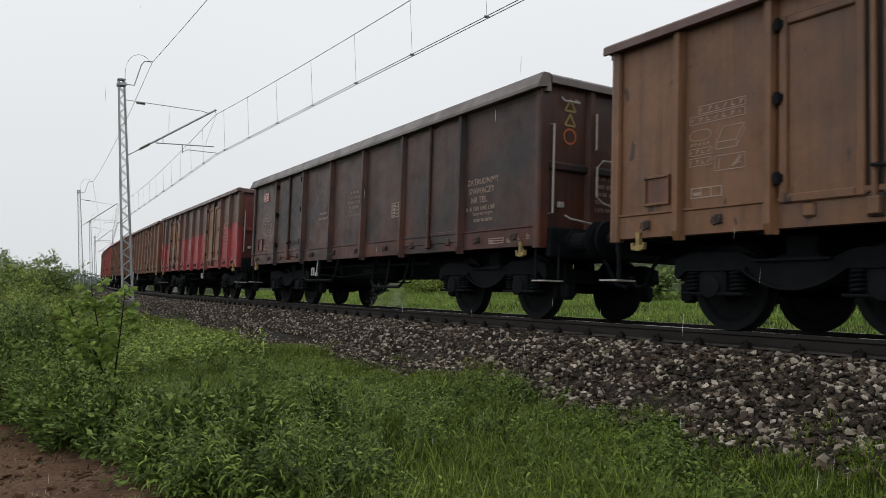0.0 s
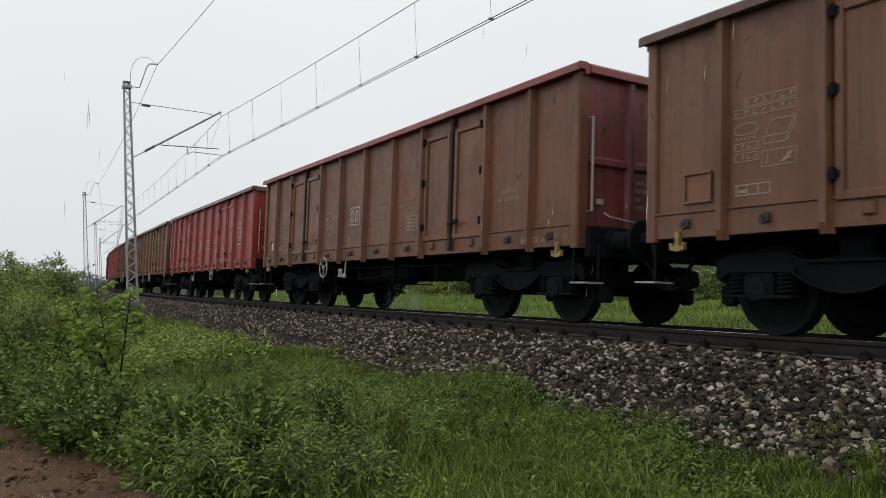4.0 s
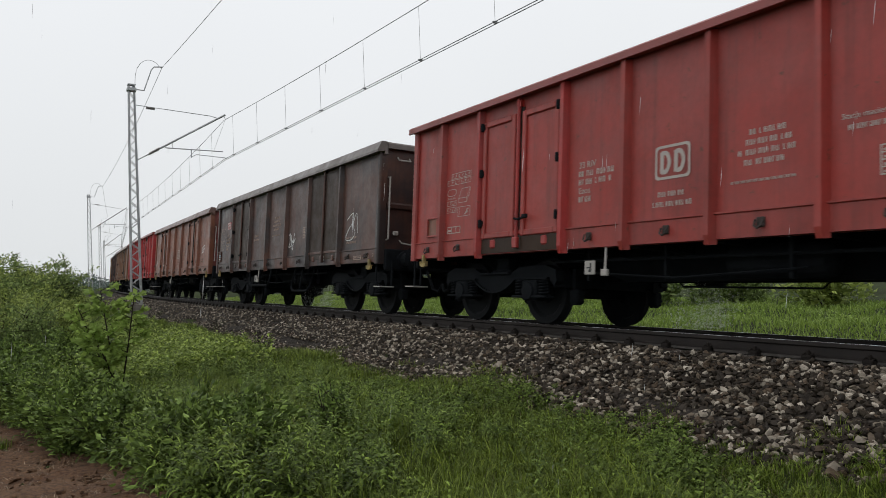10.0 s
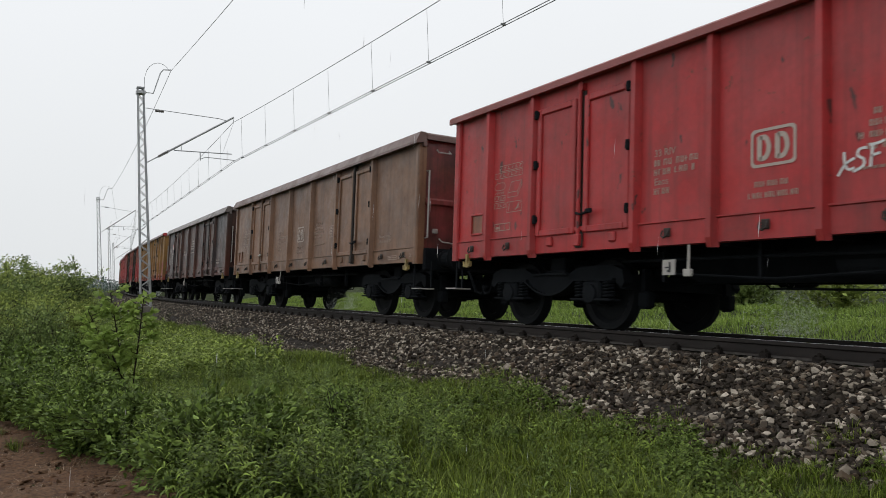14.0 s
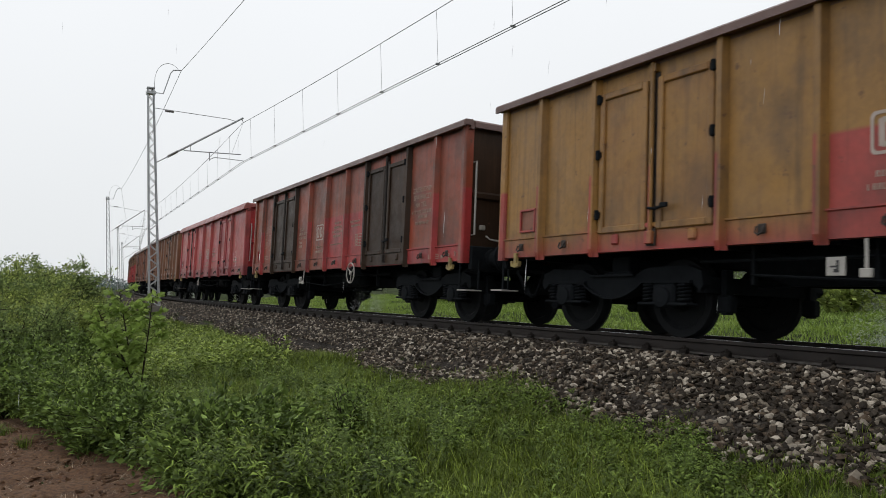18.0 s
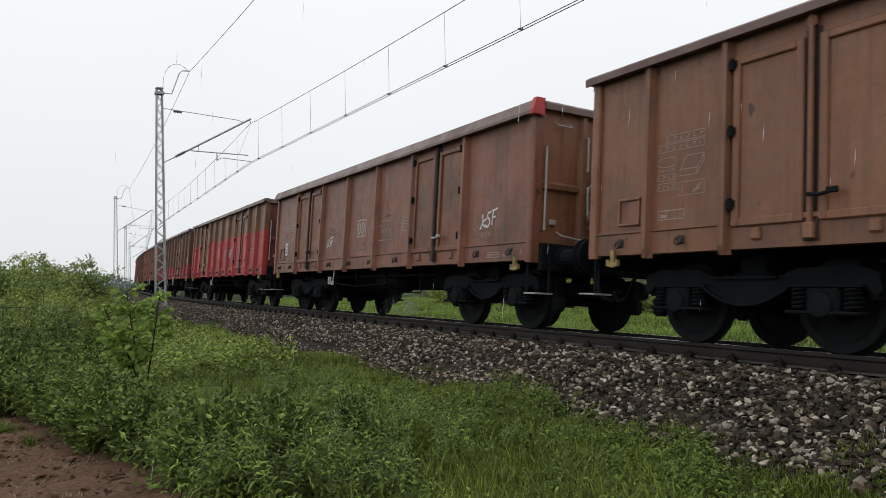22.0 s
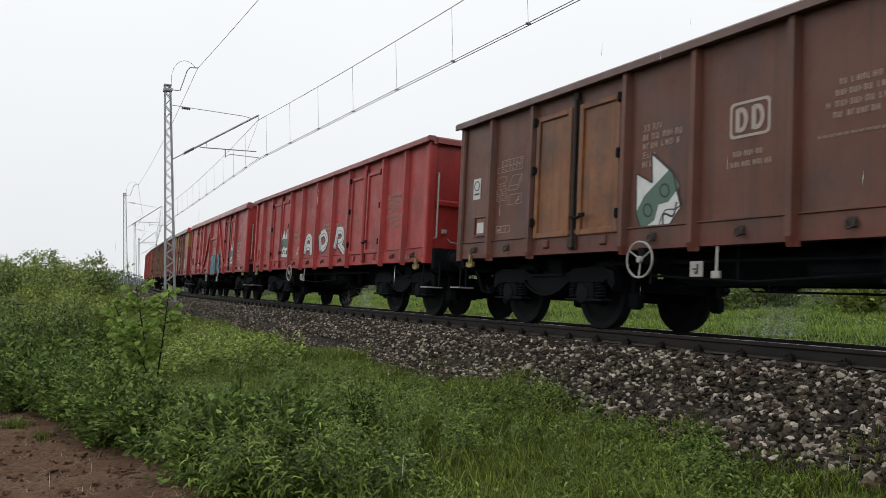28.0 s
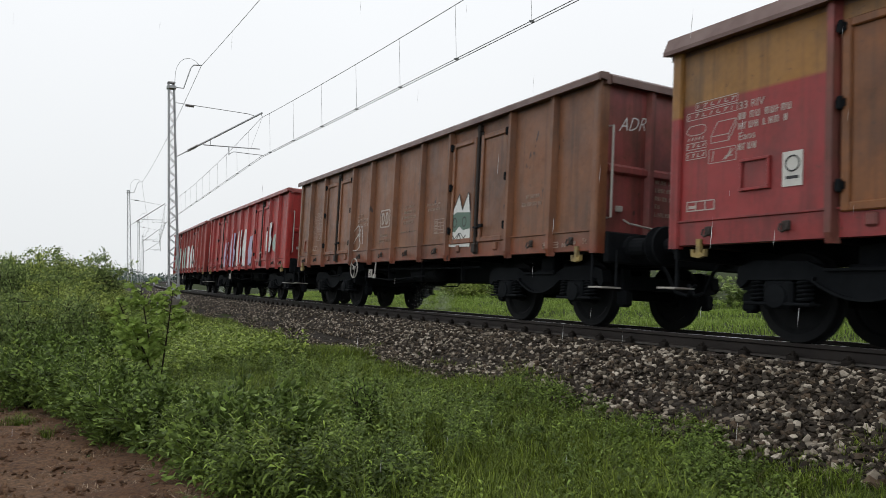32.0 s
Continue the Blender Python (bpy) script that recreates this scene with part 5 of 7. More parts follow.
def badge_mesh(bm):
    """A rounded frame with two plain upright shapes."""
    w, h, r = 0.25, 0.19, 0.05
    corner = [(sx * (w - r) + r * math.cos(q), sz * (h - r) + r * math.sin(q)) for sx, sz, q0 in ((1, 1, 0), (-1, 1, 90), (-1, -1, 180), (1, -1, 270)) for q in (radians(q0 + 30 * i) for i in range(4))]
    ring = []
    for inset in (0.0, 0.03):
        ring.append([bm.verts.new((x * (1 - inset / w), -0.003, z * (1 - inset / h))) for x, z in corner])
    for i in range(len(corner)):
        j = (i + 1) % len(corner)
        bm.faces.new((ring[0][i], ring[0][j], ring[1][j], ring[1][i]))
    for x in (-0.18, 0.02):
        stroke(bm, [(x + 0.03, -0.12), (x + 0.03, 0.0), (x + 0.03, 0.12)], 0.055)
        stroke(bm, [(x + 0.03, 0.105), (x + 0.1, 0.095), (x + 0.135, 0.0), (x + 0.1, -0.095), (x + 0.03, -0.105)], 0.05)


def shape_mesh(bm, outline, y=-0.003):
    """A flat painted outline in the x-z plane."""
    front = [bm.verts.new((x, y, z)) for x, z in outline]
    bm.faces.new(front)


def spray_mesh(bm):
    """Drops flung up behind the inner wheels, each a small stretched bead."""
    g = random.Random(5)
    for i in range(1900):
        u = g.random()
        x, y, z = -1.95 + 0.7 * g.random() * (0.5 + 0.5 * u), g.choice((0.7, 0.72, 0.68, 0.2)) + g.gauss(0, 0.12), 0.03 + 0.8 * u * g.random() ** 0.5
        r, h = g.uniform(0.0012, 0.0028), g.uniform(0.006, 0.02)
        top, low = bm.verts.new((x + 0.01, y, z + h)), bm.verts.new((x, y, z - h))
        ring = [bm.verts.new((x + r * a, y + r * c, z)) for a, c in ((1, 0), (-0.5, 0.87), (-0.5, -0.87))]
        for j in range(3):
            bm.faces.new((top, ring[j], ring[(j + 1) % 3]))
            bm.faces.new((low, ring[(j + 1) % 3], ring[j]))


M_SPRAY = plain("white_water_drops", (0.92, 0.94, 0.95), 0.15)


def put(name, data, mat, parent, x, y, z, label=""):
    ob = part(name, data, mat, parent, label)
    ob.location = (x, y, z)
    if name in ("lettering", "load_table"):
        ob["kind"] = "stuff"
    return ob


def wagon(style, paint, doors, label, letter=M_FAINT, wheel_at=None, signs=(), end=None, rim=None, post=None, loop=False, welders=False, badge=True, riv=("33 RIV", "Eaos"), spray=True, dz=0.0, riv_at=None, holder=None, firm_at=None, apron=None, owner_at=None, marks=True, plate_at=None, cap=None):
    """One bogie open wagon with its length along x, standing on the rail tops; the seen side faces -y."""
    root = new("goods_wagon")
    tagged(root, label, "wagon", "wagons of the goods train")
    end, rim, post = end or paint, rim or paint, post or paint
    d0, d1 = DOOR[style]
    framed = style != "wide" or not loop

    # body
    for s in (-1, 1):
        part("side_wall", once(("side_wall", s), lambda bm: box(bm, -HALF + 0.03, HALF - 0.03, min(s * WALL, s * (WALL - 0.03)), max(s * WALL, s * (WALL - 0.03)), 1.24, 3.24)), paint, root)
        part("side_sill", once(("side_sill", s), lambda bm: prism(bm, [(s * (WALL - 0.12), 0.99), (s * (WALL + 0.015), 0.99), (s * (WALL + 0.02), 1.235), (s * (WALL + 0.04), 1.245), (s * (WALL + 0.04), 1.262), (s * (WALL - 0.12), 1.262)], -HALF + 0.02, HALF - 0.02)), paint, root)
        top_rim = part("top_rim", once(("top_rim", s, style == "ribbed"), lambda bm: prism(bm, rim_profile(s, style != "ribbed"), -HALF - 0.1, HALF + 0.1)), rim, root)
        part("end_wall", once(("end_wall", s), lambda bm: box(bm, min(s * HALF, s * (HALF - 0.035)), max(s * HALF, s * (HALF - 0.035)), -WALL + 0.03, WALL - 0.03, 1.0, 3.24)), end, root)
        part("end_rib", once(("end_rib", s), lambda bm: prism(bm, [(s * HALF, 2.0), (s * (HALF + 0.05), 2.03), (s * (HALF + 0.05), 2.1), (s * HALF, 2.14)], -WALL + 0.12, WALL - 0.12, "y")), end, root)
        end_rim = part("end_rim", once(("end_rim", s), lambda bm: prism(bm, [(s * (HALF - 0.07), 3.14), (s * (HALF - 0.07), 3.27), (s * (HALF + 0.09), TOP - 0.01), (s * (HALF + 0.12), 3.25), (s * (HALF + 0.12), 3.16), (s * (HALF + 0.01), 3.18)], -WALL + 0.07, WALL - 0.07, "y")), rim, root)
        if cap and s < 0:
            low_, brow = (3.16, 3.26) if style == "ribbed" else (3.06, 3.13)
            tip = part("rim_cap", once(("rim_cap", style), lambda bm: prism(bm, [(-WALL - 0.152, low_), (-WALL - 0.152, brow), (-WALL - 0.1, 3.302), (-WALL + 0.05, 3.304), (-WALL + 0.05, low_)], HALF + 0.03, HALF + 0.126)), cap, root, "bright red rim corner")
            tip.location.z = 0.08 if style == "braced" else 0.0
        if style == "braced":
            top_rim.location.z = end_rim.location.z = 0.08
        for e in (-1, 1):
            cp = put("corner_post", once("corner_post", corner_mesh), paint, root, 0, 0, 0)
            cp.matrix_basis = Matrix.Translation((e * (HALF - 0.0), s * (WALL + 0.0), 0)) @ Matrix.Diagonal((e, -s, 1, 1))
        for y in (-0.55, 0.55):
            st = put("end_stake", once("stake_far", lambda bm: stake_mesh(bm, 0.0, 0.08)), end, root, 0, 0, 0)
            st.matrix_basis = Matrix.Translation((s * HALF, y, 0)) @ Matrix.Rotation(radians(-90 * s), 4, "Z")
    part("wagon_floor", once("wagon_floor", lambda bm: box(bm, -HALF + 0.04, HALF - 0.04, -WALL + 0.04, WALL - 0.04, 1.2, 1.25)), M_GEAR, root)
    for q in STAKES[style]:
        for x in ((q, -q) if q else (0.0,)):
            hinge = post if (q in DOOR[style]) else paint
            put("stake", once("stake_near", lambda bm: stake_mesh(bm, -WALL, -WALL - 0.098)), hinge, root, x, 0, 0)
            put("stake", once("stake_away", lambda bm: stake_mesh(bm, WALL, WALL + 0.098)), paint, root, x, 0, 0)
    # two double doors on the seen side
    for s in (-1, 1):
        mid = (d0 + d1) / 2
        for a, c in ((d0 + 0.09, mid - (0.08 if framed else 0.05)), (mid + (0.08 if framed else 0.05), d1 - 0.09)):
            x0, x1 = (a, c) if s > 0 else (-c, -a)
            leaf = part("door_leaf", once(("door_leaf", style, framed, x0), lambda bm: door_leaf(bm, x0, x1, framed)), (doors if not isinstance(doors, tuple) else doors[s > 0]), root)
            for z in () if loop and s > 0 else (1.45, 2.2, 2.9):
                hx = x0 if abs(abs(x0) - mid) > abs(abs(x1) - mid) else x1
                put("hinge", once("hinge", lambda bm: (lathe(bm, [(0.024, -0.06), (0.03, -0.05), (0.03, 0.05), (0.024, 0.06)], (0, 0, 0), "z", 8), box(bm, -0.05, 0.05, 0.0, 0.05, -0.035, 0.035))), M_GEAR, leaf, hx, -WALL - 0.07, z)
        if framed:
            # lock plate, and a dark strip that paints the recess's shade between the leaves
            put("lock_post", once("lock_post", lambda bm: (box(bm, -0.079, 0.079, -WALL - 0.014, -WALL - 0.003, 1.262, 3.04), box(bm, -0.075, 0.075, -WALL - 0.04, -WALL - 0.021, 1.03, 1.235, 0.012))), M_SOOT_SHADE, root, s * mid, 0, 0)
        if apron:
            put("apron_plate", once(("apron_plate", style), lambda bm: box(bm, -(d1 - d0) / 2 + 0.08, (d1 - d0) / 2 - 0.08, -WALL - 0.03, -WALL - 0.0165, 1.0, 1.238, 0.004)), apron, root, s * mid, 0, 0)
        put("locking_bar", once("locking_bar", lambda bm: (tube(bm, [(0, -WALL - 0.05, 1.08), (0, -WALL - 0.05, 3.16)], 0.028, 8), box(bm, -0.05, 0.05, -WALL - 0.06, -WALL, 3.05, 3.14), box(bm, -0.055, 0.055, -WALL - 0.09, -WALL - 0.02, 1.05, 1.2, 0.01))), M_SOOT_SHADE if framed and random.random() < 0.8 else post, root, s * mid, 0, 0)
        if not (loop and s > 0):
            put("door_lever", once("door_lever", lambda bm: (tube(bm, [(0, -WALL - 0.09, 1.46), (0.12, -WALL - 0.11, 1.44), (0.3, -WALL - 0.1, 1.47)], 0.018, 6), box(bm, 0.2, 0.31, -WALL - 0.125, -WALL - 0.085, 1.445, 1.5, 0.008))), M_HAND if random.random() < 0.3 else M_GEAR, root, s * mid, 0, 0)
        put("door_sill", once(("door_sill", style), lambda bm: (box(bm, -(d1 - d0) / 2 + 0.08, (d1 - d0) / 2 - 0.08, -WALL - 0.045, -WALL - 0.002, 1.245, 1.30, 0.008), [box(bm, x - 0.06, x + 0.06, -WALL - 0.05, -WALL - 0.01, 1.07, 1.2, 0.02) for x in (-0.6, 0.6)])), post, root, s * mid, 0, 0)
    if style == "braced":
        for s in (-1, 1):
            part("diagonal_brace", once(("diagonal_brace", s), lambda bm: prism(bm, [(s * 0.84 - 0.06, 3.12), (s * 0.84 + 0.06, 3.12), (s * 2.42 + 0.06, 1.24), (s * 2.42 - 0.06, 1.24)], -WALL - 0.07, -WALL, "y")), paint, root)
        part("cross_brace", once("cross_brace", lambda bm: box(bm, -0.82, 0.82, -WALL - 0.06, -WALL, 2.38, 2.47, 0.012)), paint, root)
    # rope hooks along the sill
    for x in (-5.85, -4.9, -1.85, -0.6, 0.6, 1.85, 4.9, 5.85):
        put("rope_hook", once("rope_hook", lambda bm: (box(bm, -0.05, 0.05, -WALL - 0.035, -WALL - 0.012, 1.08, 1.18, 0.01), tube(bm, [(-0.045, -WALL - 0.05, 1.15), (-0.04, -WALL - 0.075, 1.09), (0, -WALL - 0.08, 1.065), (0.04, -WALL - 0.075, 1.09), (0.045, -WALL - 0.05, 1.15)], 0.012, 5))), M_SOOT_SHADE, root, x, 0, 0)
    # ends: handrails, steps, tow hook, buffers, coupling
    for s in (-1, 1):
        rail = part("handrail", once(("handrail", s), lambda bm: tube(bm, [(s * (HALF - 0.0), -WALL + 0.14, 2.62), (s * (HALF + 0.09), -WALL + 0.14, 2.62), (s * (HALF + 0.09), -WALL + 0.14, 1.42), (s * HALF, -WALL + 0.14, 1.42)], 0.016, 6)), M_HAND, root, "pale handrail")
        part("end_grip", once(("end_grip", s), lambda bm: tube(bm, [(s * HALF, -0.95, 1.42), (s * (HALF + 0.12), -0.95, 1.36), (s * (HALF + 0.12), -0.35, 1.30), (s * HALF, -0.35, 1.34)], 0.014, 6)), M_HAND, root)
        if style == "ribbed" and dz:
            part("end_handle", once(("end_handle", s), lambda bm: tube(bm, [(s * HALF, -1.22, 2.8), (s * (HALF + 0.09), -1.22, 2.8), (s * (HALF + 0.09), -0.78, 2.76), (s * HALF, -0.78, 2.76)], 0.014, 6)), M_HAND, root, "pale grab rail")
        elif style == "wide":
            part("end_handle", once(("end_handle_small", s), lambda bm: tube(bm, [(s * HALF, -1.05, 3.02), (s * (HALF + 0.08), -1.05, 2.96), (s * (HALF + 0.08), -0.8, 2.96), (s * HALF, -0.8, 3.02)], 0.014, 6)), M_HAND, root, "pale grab rail")
            part("end_loop", once(("end_loop", s), lambda bm: (tube(bm, [(s * HALF, -0.5, 2.85), (s * (HALF + 0.1), -0.5, 2.85), (s * (HALF + 0.1), -0.5, 2.35), (s * HALF, -0.5, 2.35)], 0.015, 6), tube(bm, [(s * HALF, 0.1, 2.2), (s * (HALF + 0.12), 0.0, 2.22), (s * (HALF + 0.12), -0.4, 2.2), (s * (HALF + 0.12), -0.5, 2.1), (s * (HALF + 0.12), -0.5, 1.7), (s * (HALF + 0.12), -0.4, 1.62), (s * HALF, 0.0, 1.58)], 0.018, 7))), M_HAND, root, "pale bent climbing rail")
        stp = part("shunter_step", once(("shunter_step", s), lambda bm: box(bm, s * 6.42 - 0.14, s * 6.42 + 0.14, -1.42, -1.12, 0.51, 0.53)), M_HAND, root, "pale step below the corner")
        part("step_hanger", once(("step_hanger", s), lambda bm: (tube(bm, [(s * 6.3, -1.38, 0.52), (s * 6.3, -1.38, 1.0)], 0.018, 5), tube(bm, [(s * 6.5, -1.15, 0.52), (s * 6.5, -1.15, 1.0)], 0.018, 5))), M_GEAR, stp)
        part("tow_hook", once(("tow_hook", s), lambda bm: prism(bm, [(s * 5.98 + 0.7 * a, 1.05 + 0.75 * (c - 1.05)) for a, c in ((-0.02, 1.05), (0.07, 1.05), (0.06, 0.86), (0.12, 0.84), (0.13, 0.9), (0.16, 0.9), (0.15, 0.8), (0.02, 0.77), (-0.11, 0.8), (-0.12, 0.9), (-0.08, 0.9), (-0.06, 0.84), (-0.01, 0.86))], -WALL - 0.05, -WALL - 0.0, "y")), M_YELLOW, root, "worn yellow tow hook")
        part("buffer_beam", once(("buffer_beam", s), lambda bm: box(bm, min(s * HALF, s * (HALF + 0.1)), max(s * HALF, s * (HALF + 0.1)), -1.28, 1.28, 0.84, 1.24, 0.02)), M_GEAR, root)
        for y in (-0.875, 0.875):
            bf = part("buffer", once(("buffer", s, y), lambda bm: lathe(bm, [(0.16, s * (HALF + 0.1)), (0.16, s * (HALF + 0.16)), (0.125, s * (HALF + 0.17)), (0.12, s * (HALF + 0.42)), (0.095, s * (HALF + 0.43)), (0.095, s * (HALF + 0.58))], (0, y, 1.05), "x", 14)), M_GEAR, root)
            part("buffer_head", once(("buffer_head", s, y), lambda bm: lathe(bm, [(0.1, s * (HALF + 0.57)), (0.24, s * (HALF + 0.585)), (0.25, s * (HALF + 0.61)), (0.18, s * (HALF + 0.64))], (0, y, 1.05), "x", 18)), M_GEAR, bf)
        part("coupling_hook", once(("coupling_hook", s), lambda bm: (box(bm, min(s * HALF, s * (HALF + 0.45)), max(s * HALF, s * (HALF + 0.45)), -0.035, 0.035, 0.98, 1.1, 0.01), tube(bm, [(s * (HALF + 0.3), -0.09, 1.02), (s * (HALF + 0.68), -0.09, 0.93), (s * (HALF + 0.68), 0.09, 0.93), (s * (HALF + 0.3), 0.09, 1.02)], 0.022, 6))), M_GEAR, root)
        part("brake_hose", once(("brake_hose", s), lambda bm: tube(bm, [(s * (HALF + 0.1), -0.42, 0.92), (s * (HALF + 0.28), -0.42, 0.74), (s * (HALF + 0.42), -0.4, 0.5), (s * (HALF + 0.6), -0.38, 0.46), (s * (HALF + 0.72), -0.36, 0.6)], 0.026, 7)), M_GEAR, root)
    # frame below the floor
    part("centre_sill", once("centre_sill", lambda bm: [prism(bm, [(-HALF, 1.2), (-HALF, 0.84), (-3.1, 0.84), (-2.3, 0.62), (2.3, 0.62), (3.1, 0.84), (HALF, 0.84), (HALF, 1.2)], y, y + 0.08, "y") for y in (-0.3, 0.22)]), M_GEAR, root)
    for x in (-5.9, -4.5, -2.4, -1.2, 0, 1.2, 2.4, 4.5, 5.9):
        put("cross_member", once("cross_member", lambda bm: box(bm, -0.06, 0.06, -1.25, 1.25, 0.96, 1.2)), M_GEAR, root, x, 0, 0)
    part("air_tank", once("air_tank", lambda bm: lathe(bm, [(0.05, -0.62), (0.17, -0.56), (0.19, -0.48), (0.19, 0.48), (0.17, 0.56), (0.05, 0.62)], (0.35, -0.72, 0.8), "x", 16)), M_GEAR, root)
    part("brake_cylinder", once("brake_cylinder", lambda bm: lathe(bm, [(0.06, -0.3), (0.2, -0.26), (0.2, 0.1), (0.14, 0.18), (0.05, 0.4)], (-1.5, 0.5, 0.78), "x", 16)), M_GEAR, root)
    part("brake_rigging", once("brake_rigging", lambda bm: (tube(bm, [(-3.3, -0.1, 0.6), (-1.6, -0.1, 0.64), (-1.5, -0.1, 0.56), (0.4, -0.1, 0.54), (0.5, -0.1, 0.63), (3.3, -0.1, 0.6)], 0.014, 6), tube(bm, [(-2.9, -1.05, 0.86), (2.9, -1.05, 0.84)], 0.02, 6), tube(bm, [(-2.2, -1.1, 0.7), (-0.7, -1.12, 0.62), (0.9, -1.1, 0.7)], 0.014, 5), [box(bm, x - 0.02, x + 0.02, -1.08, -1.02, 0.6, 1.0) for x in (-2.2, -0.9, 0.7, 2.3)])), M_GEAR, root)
    cx = plate_at if plate_at is not None else 0.8 if style == "braced" else (-1.2 if wheel_at is not None and wheel_at < -1.5 else -1.84)
    put("changeover_plate", once("changeover_plate", lambda bm: box(bm, -0.09, 0.09, -1.38, -1.36, 0.66, 0.83, 0.004)), M_HAND, root, cx, 0, 0, "small white plate under the sill")
    put("plate_mark", once("plate_mark", lambda bm: (box(bm, -0.015, 0.035, -1.384, -1.381, 0.69, 0.72), box(bm, 0.01, 0.035, -1.385, -1.382, 0.7, 0.8), box(bm, -0.05, 0.03, -1.383, -1.3805, 0.735, 0.752))), M_GRAF_BLACK, root, cx, 0, 0)
    put("changeover_lever", once("changeover_lever", lambda bm: (tube(bm, [(0, -1.37, 0.98), (0.02, -1.4, 0.7)], 0.016, 5), box(bm, -0.04, 0.07, -1.42, -1.38, 0.64, 0.72, 0.006))), M_HAND, root, cx + 0.28, 0, 0)
    if wheel_at is not None:
        put("brake_handwheel", once("brake_handwheel", handwheel), M_HAND, root, wheel_at, -WALL - 0.12, 0.86, "pale round brake handwheel")
        put("handwheel_bracket", once("handwheel_bracket", lambda bm: (box(bm, -0.05, 0.05, -WALL - 0.1, -WALL + 0.1, 0.82, 1.0), tube(bm, [(0, -1.3, 0.86), (0, -0.5, 0.8)], 0.03, 6))), M_GEAR, root, wheel_at, 0, 0)
    if loop:
        put("step_frame", once("step_frame", lambda bm: (tube(bm, [(-1.05, -1.36, 1.0), (-0.92, -1.38, 0.66), (-0.75, -1.38, 0.55), (0.75, -1.38, 0.55), (0.92, -1.38, 0.66), (1.05, -1.36, 1.0)], 0.03, 7), tube(bm, [(0, -1.38, 0.55), (0, -1.36, 1.0)], 0.022, 6))), M_GEAR, root, -1.45, 0, 0)
        put("hanging_loop", once("hanging_loop", lambda bm: (tube(bm, [(-0.68, -1.2, 0.95), (-0.66, -1.3, 0.52), (-0.52, -1.32, 0.42), (0.52, -1.32, 0.42), (0.66, -1.3, 0.52), (0.68, -1.2, 0.95)], 0.026, 7), tube(bm, [(0, -1.32, 0.42), (0, -1.25, 0.95)], 0.02, 6))), M_GEAR, root, 1.75, 0, 0)
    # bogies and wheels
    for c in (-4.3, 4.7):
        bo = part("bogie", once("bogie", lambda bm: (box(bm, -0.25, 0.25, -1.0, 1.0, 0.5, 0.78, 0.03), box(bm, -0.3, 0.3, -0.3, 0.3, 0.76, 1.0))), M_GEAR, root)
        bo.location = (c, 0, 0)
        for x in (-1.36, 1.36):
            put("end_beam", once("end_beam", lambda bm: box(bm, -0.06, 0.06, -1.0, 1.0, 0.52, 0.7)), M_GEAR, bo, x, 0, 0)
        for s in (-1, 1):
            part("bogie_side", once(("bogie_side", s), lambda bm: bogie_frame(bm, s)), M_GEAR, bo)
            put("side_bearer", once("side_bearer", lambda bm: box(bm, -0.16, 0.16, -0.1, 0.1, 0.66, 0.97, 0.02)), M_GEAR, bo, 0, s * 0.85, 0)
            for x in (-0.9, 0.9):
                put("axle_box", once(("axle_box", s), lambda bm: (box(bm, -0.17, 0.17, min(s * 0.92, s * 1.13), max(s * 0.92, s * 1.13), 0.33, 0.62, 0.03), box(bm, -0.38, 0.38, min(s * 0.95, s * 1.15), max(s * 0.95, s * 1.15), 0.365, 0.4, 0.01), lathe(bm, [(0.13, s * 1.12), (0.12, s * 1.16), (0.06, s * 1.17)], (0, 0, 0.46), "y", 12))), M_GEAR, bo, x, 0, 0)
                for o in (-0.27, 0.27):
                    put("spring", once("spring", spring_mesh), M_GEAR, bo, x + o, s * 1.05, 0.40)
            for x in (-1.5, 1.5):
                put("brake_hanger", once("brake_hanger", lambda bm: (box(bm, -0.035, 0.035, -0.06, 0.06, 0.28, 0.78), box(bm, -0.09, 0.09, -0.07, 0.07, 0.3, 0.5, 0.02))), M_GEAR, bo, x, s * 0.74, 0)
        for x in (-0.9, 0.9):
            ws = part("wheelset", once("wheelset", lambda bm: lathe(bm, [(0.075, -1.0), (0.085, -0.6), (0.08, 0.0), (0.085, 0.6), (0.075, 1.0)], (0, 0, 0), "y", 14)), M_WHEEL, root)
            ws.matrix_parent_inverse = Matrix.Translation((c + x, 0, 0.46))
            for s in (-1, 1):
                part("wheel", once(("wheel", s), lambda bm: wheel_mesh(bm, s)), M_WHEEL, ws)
    if spray:
        part("water_spray", once("water_spray", spray_mesh), M_SPRAY, root, "rainwater thrown up by the wheels")["kind"] = "stuff"
    # writing on the seen side
    y = -WALL - 0.004
    rib = style == "ribbed"
    if riv:
        rx, rz = riv_at or ((-2.07, 2.0 + dz) if rib else (-1.85, 1.95 + dz))
        put("lettering", text_mesh(riv[0], 0.115), letter, root, rx, y, rz)
        put("lettering", once("number_bars", lambda bm: bars(bm, [[0.1, 0.14, 0.32], [0.26, 0.2, 0.05]], 0.105, 0.075)), letter, root, rx, y, rz - 0.108)
        put("lettering", text_mesh(riv[1], 0.115), letter, root, rx, y, rz - 0.325)
        put("lettering", once("type_bars", lambda bm: bars(bm, [[0.24]], 0.1, 0.075)), letter, root, rx, y, rz - 0.43)
    if owner_at:
        put("lettering", once("owner_bars", lambda bm: bars(bm, [[-0.04, 0.38], [0.56]], 0.11, 0.06)), letter, root, owner_at[0], y, owner_at[1])
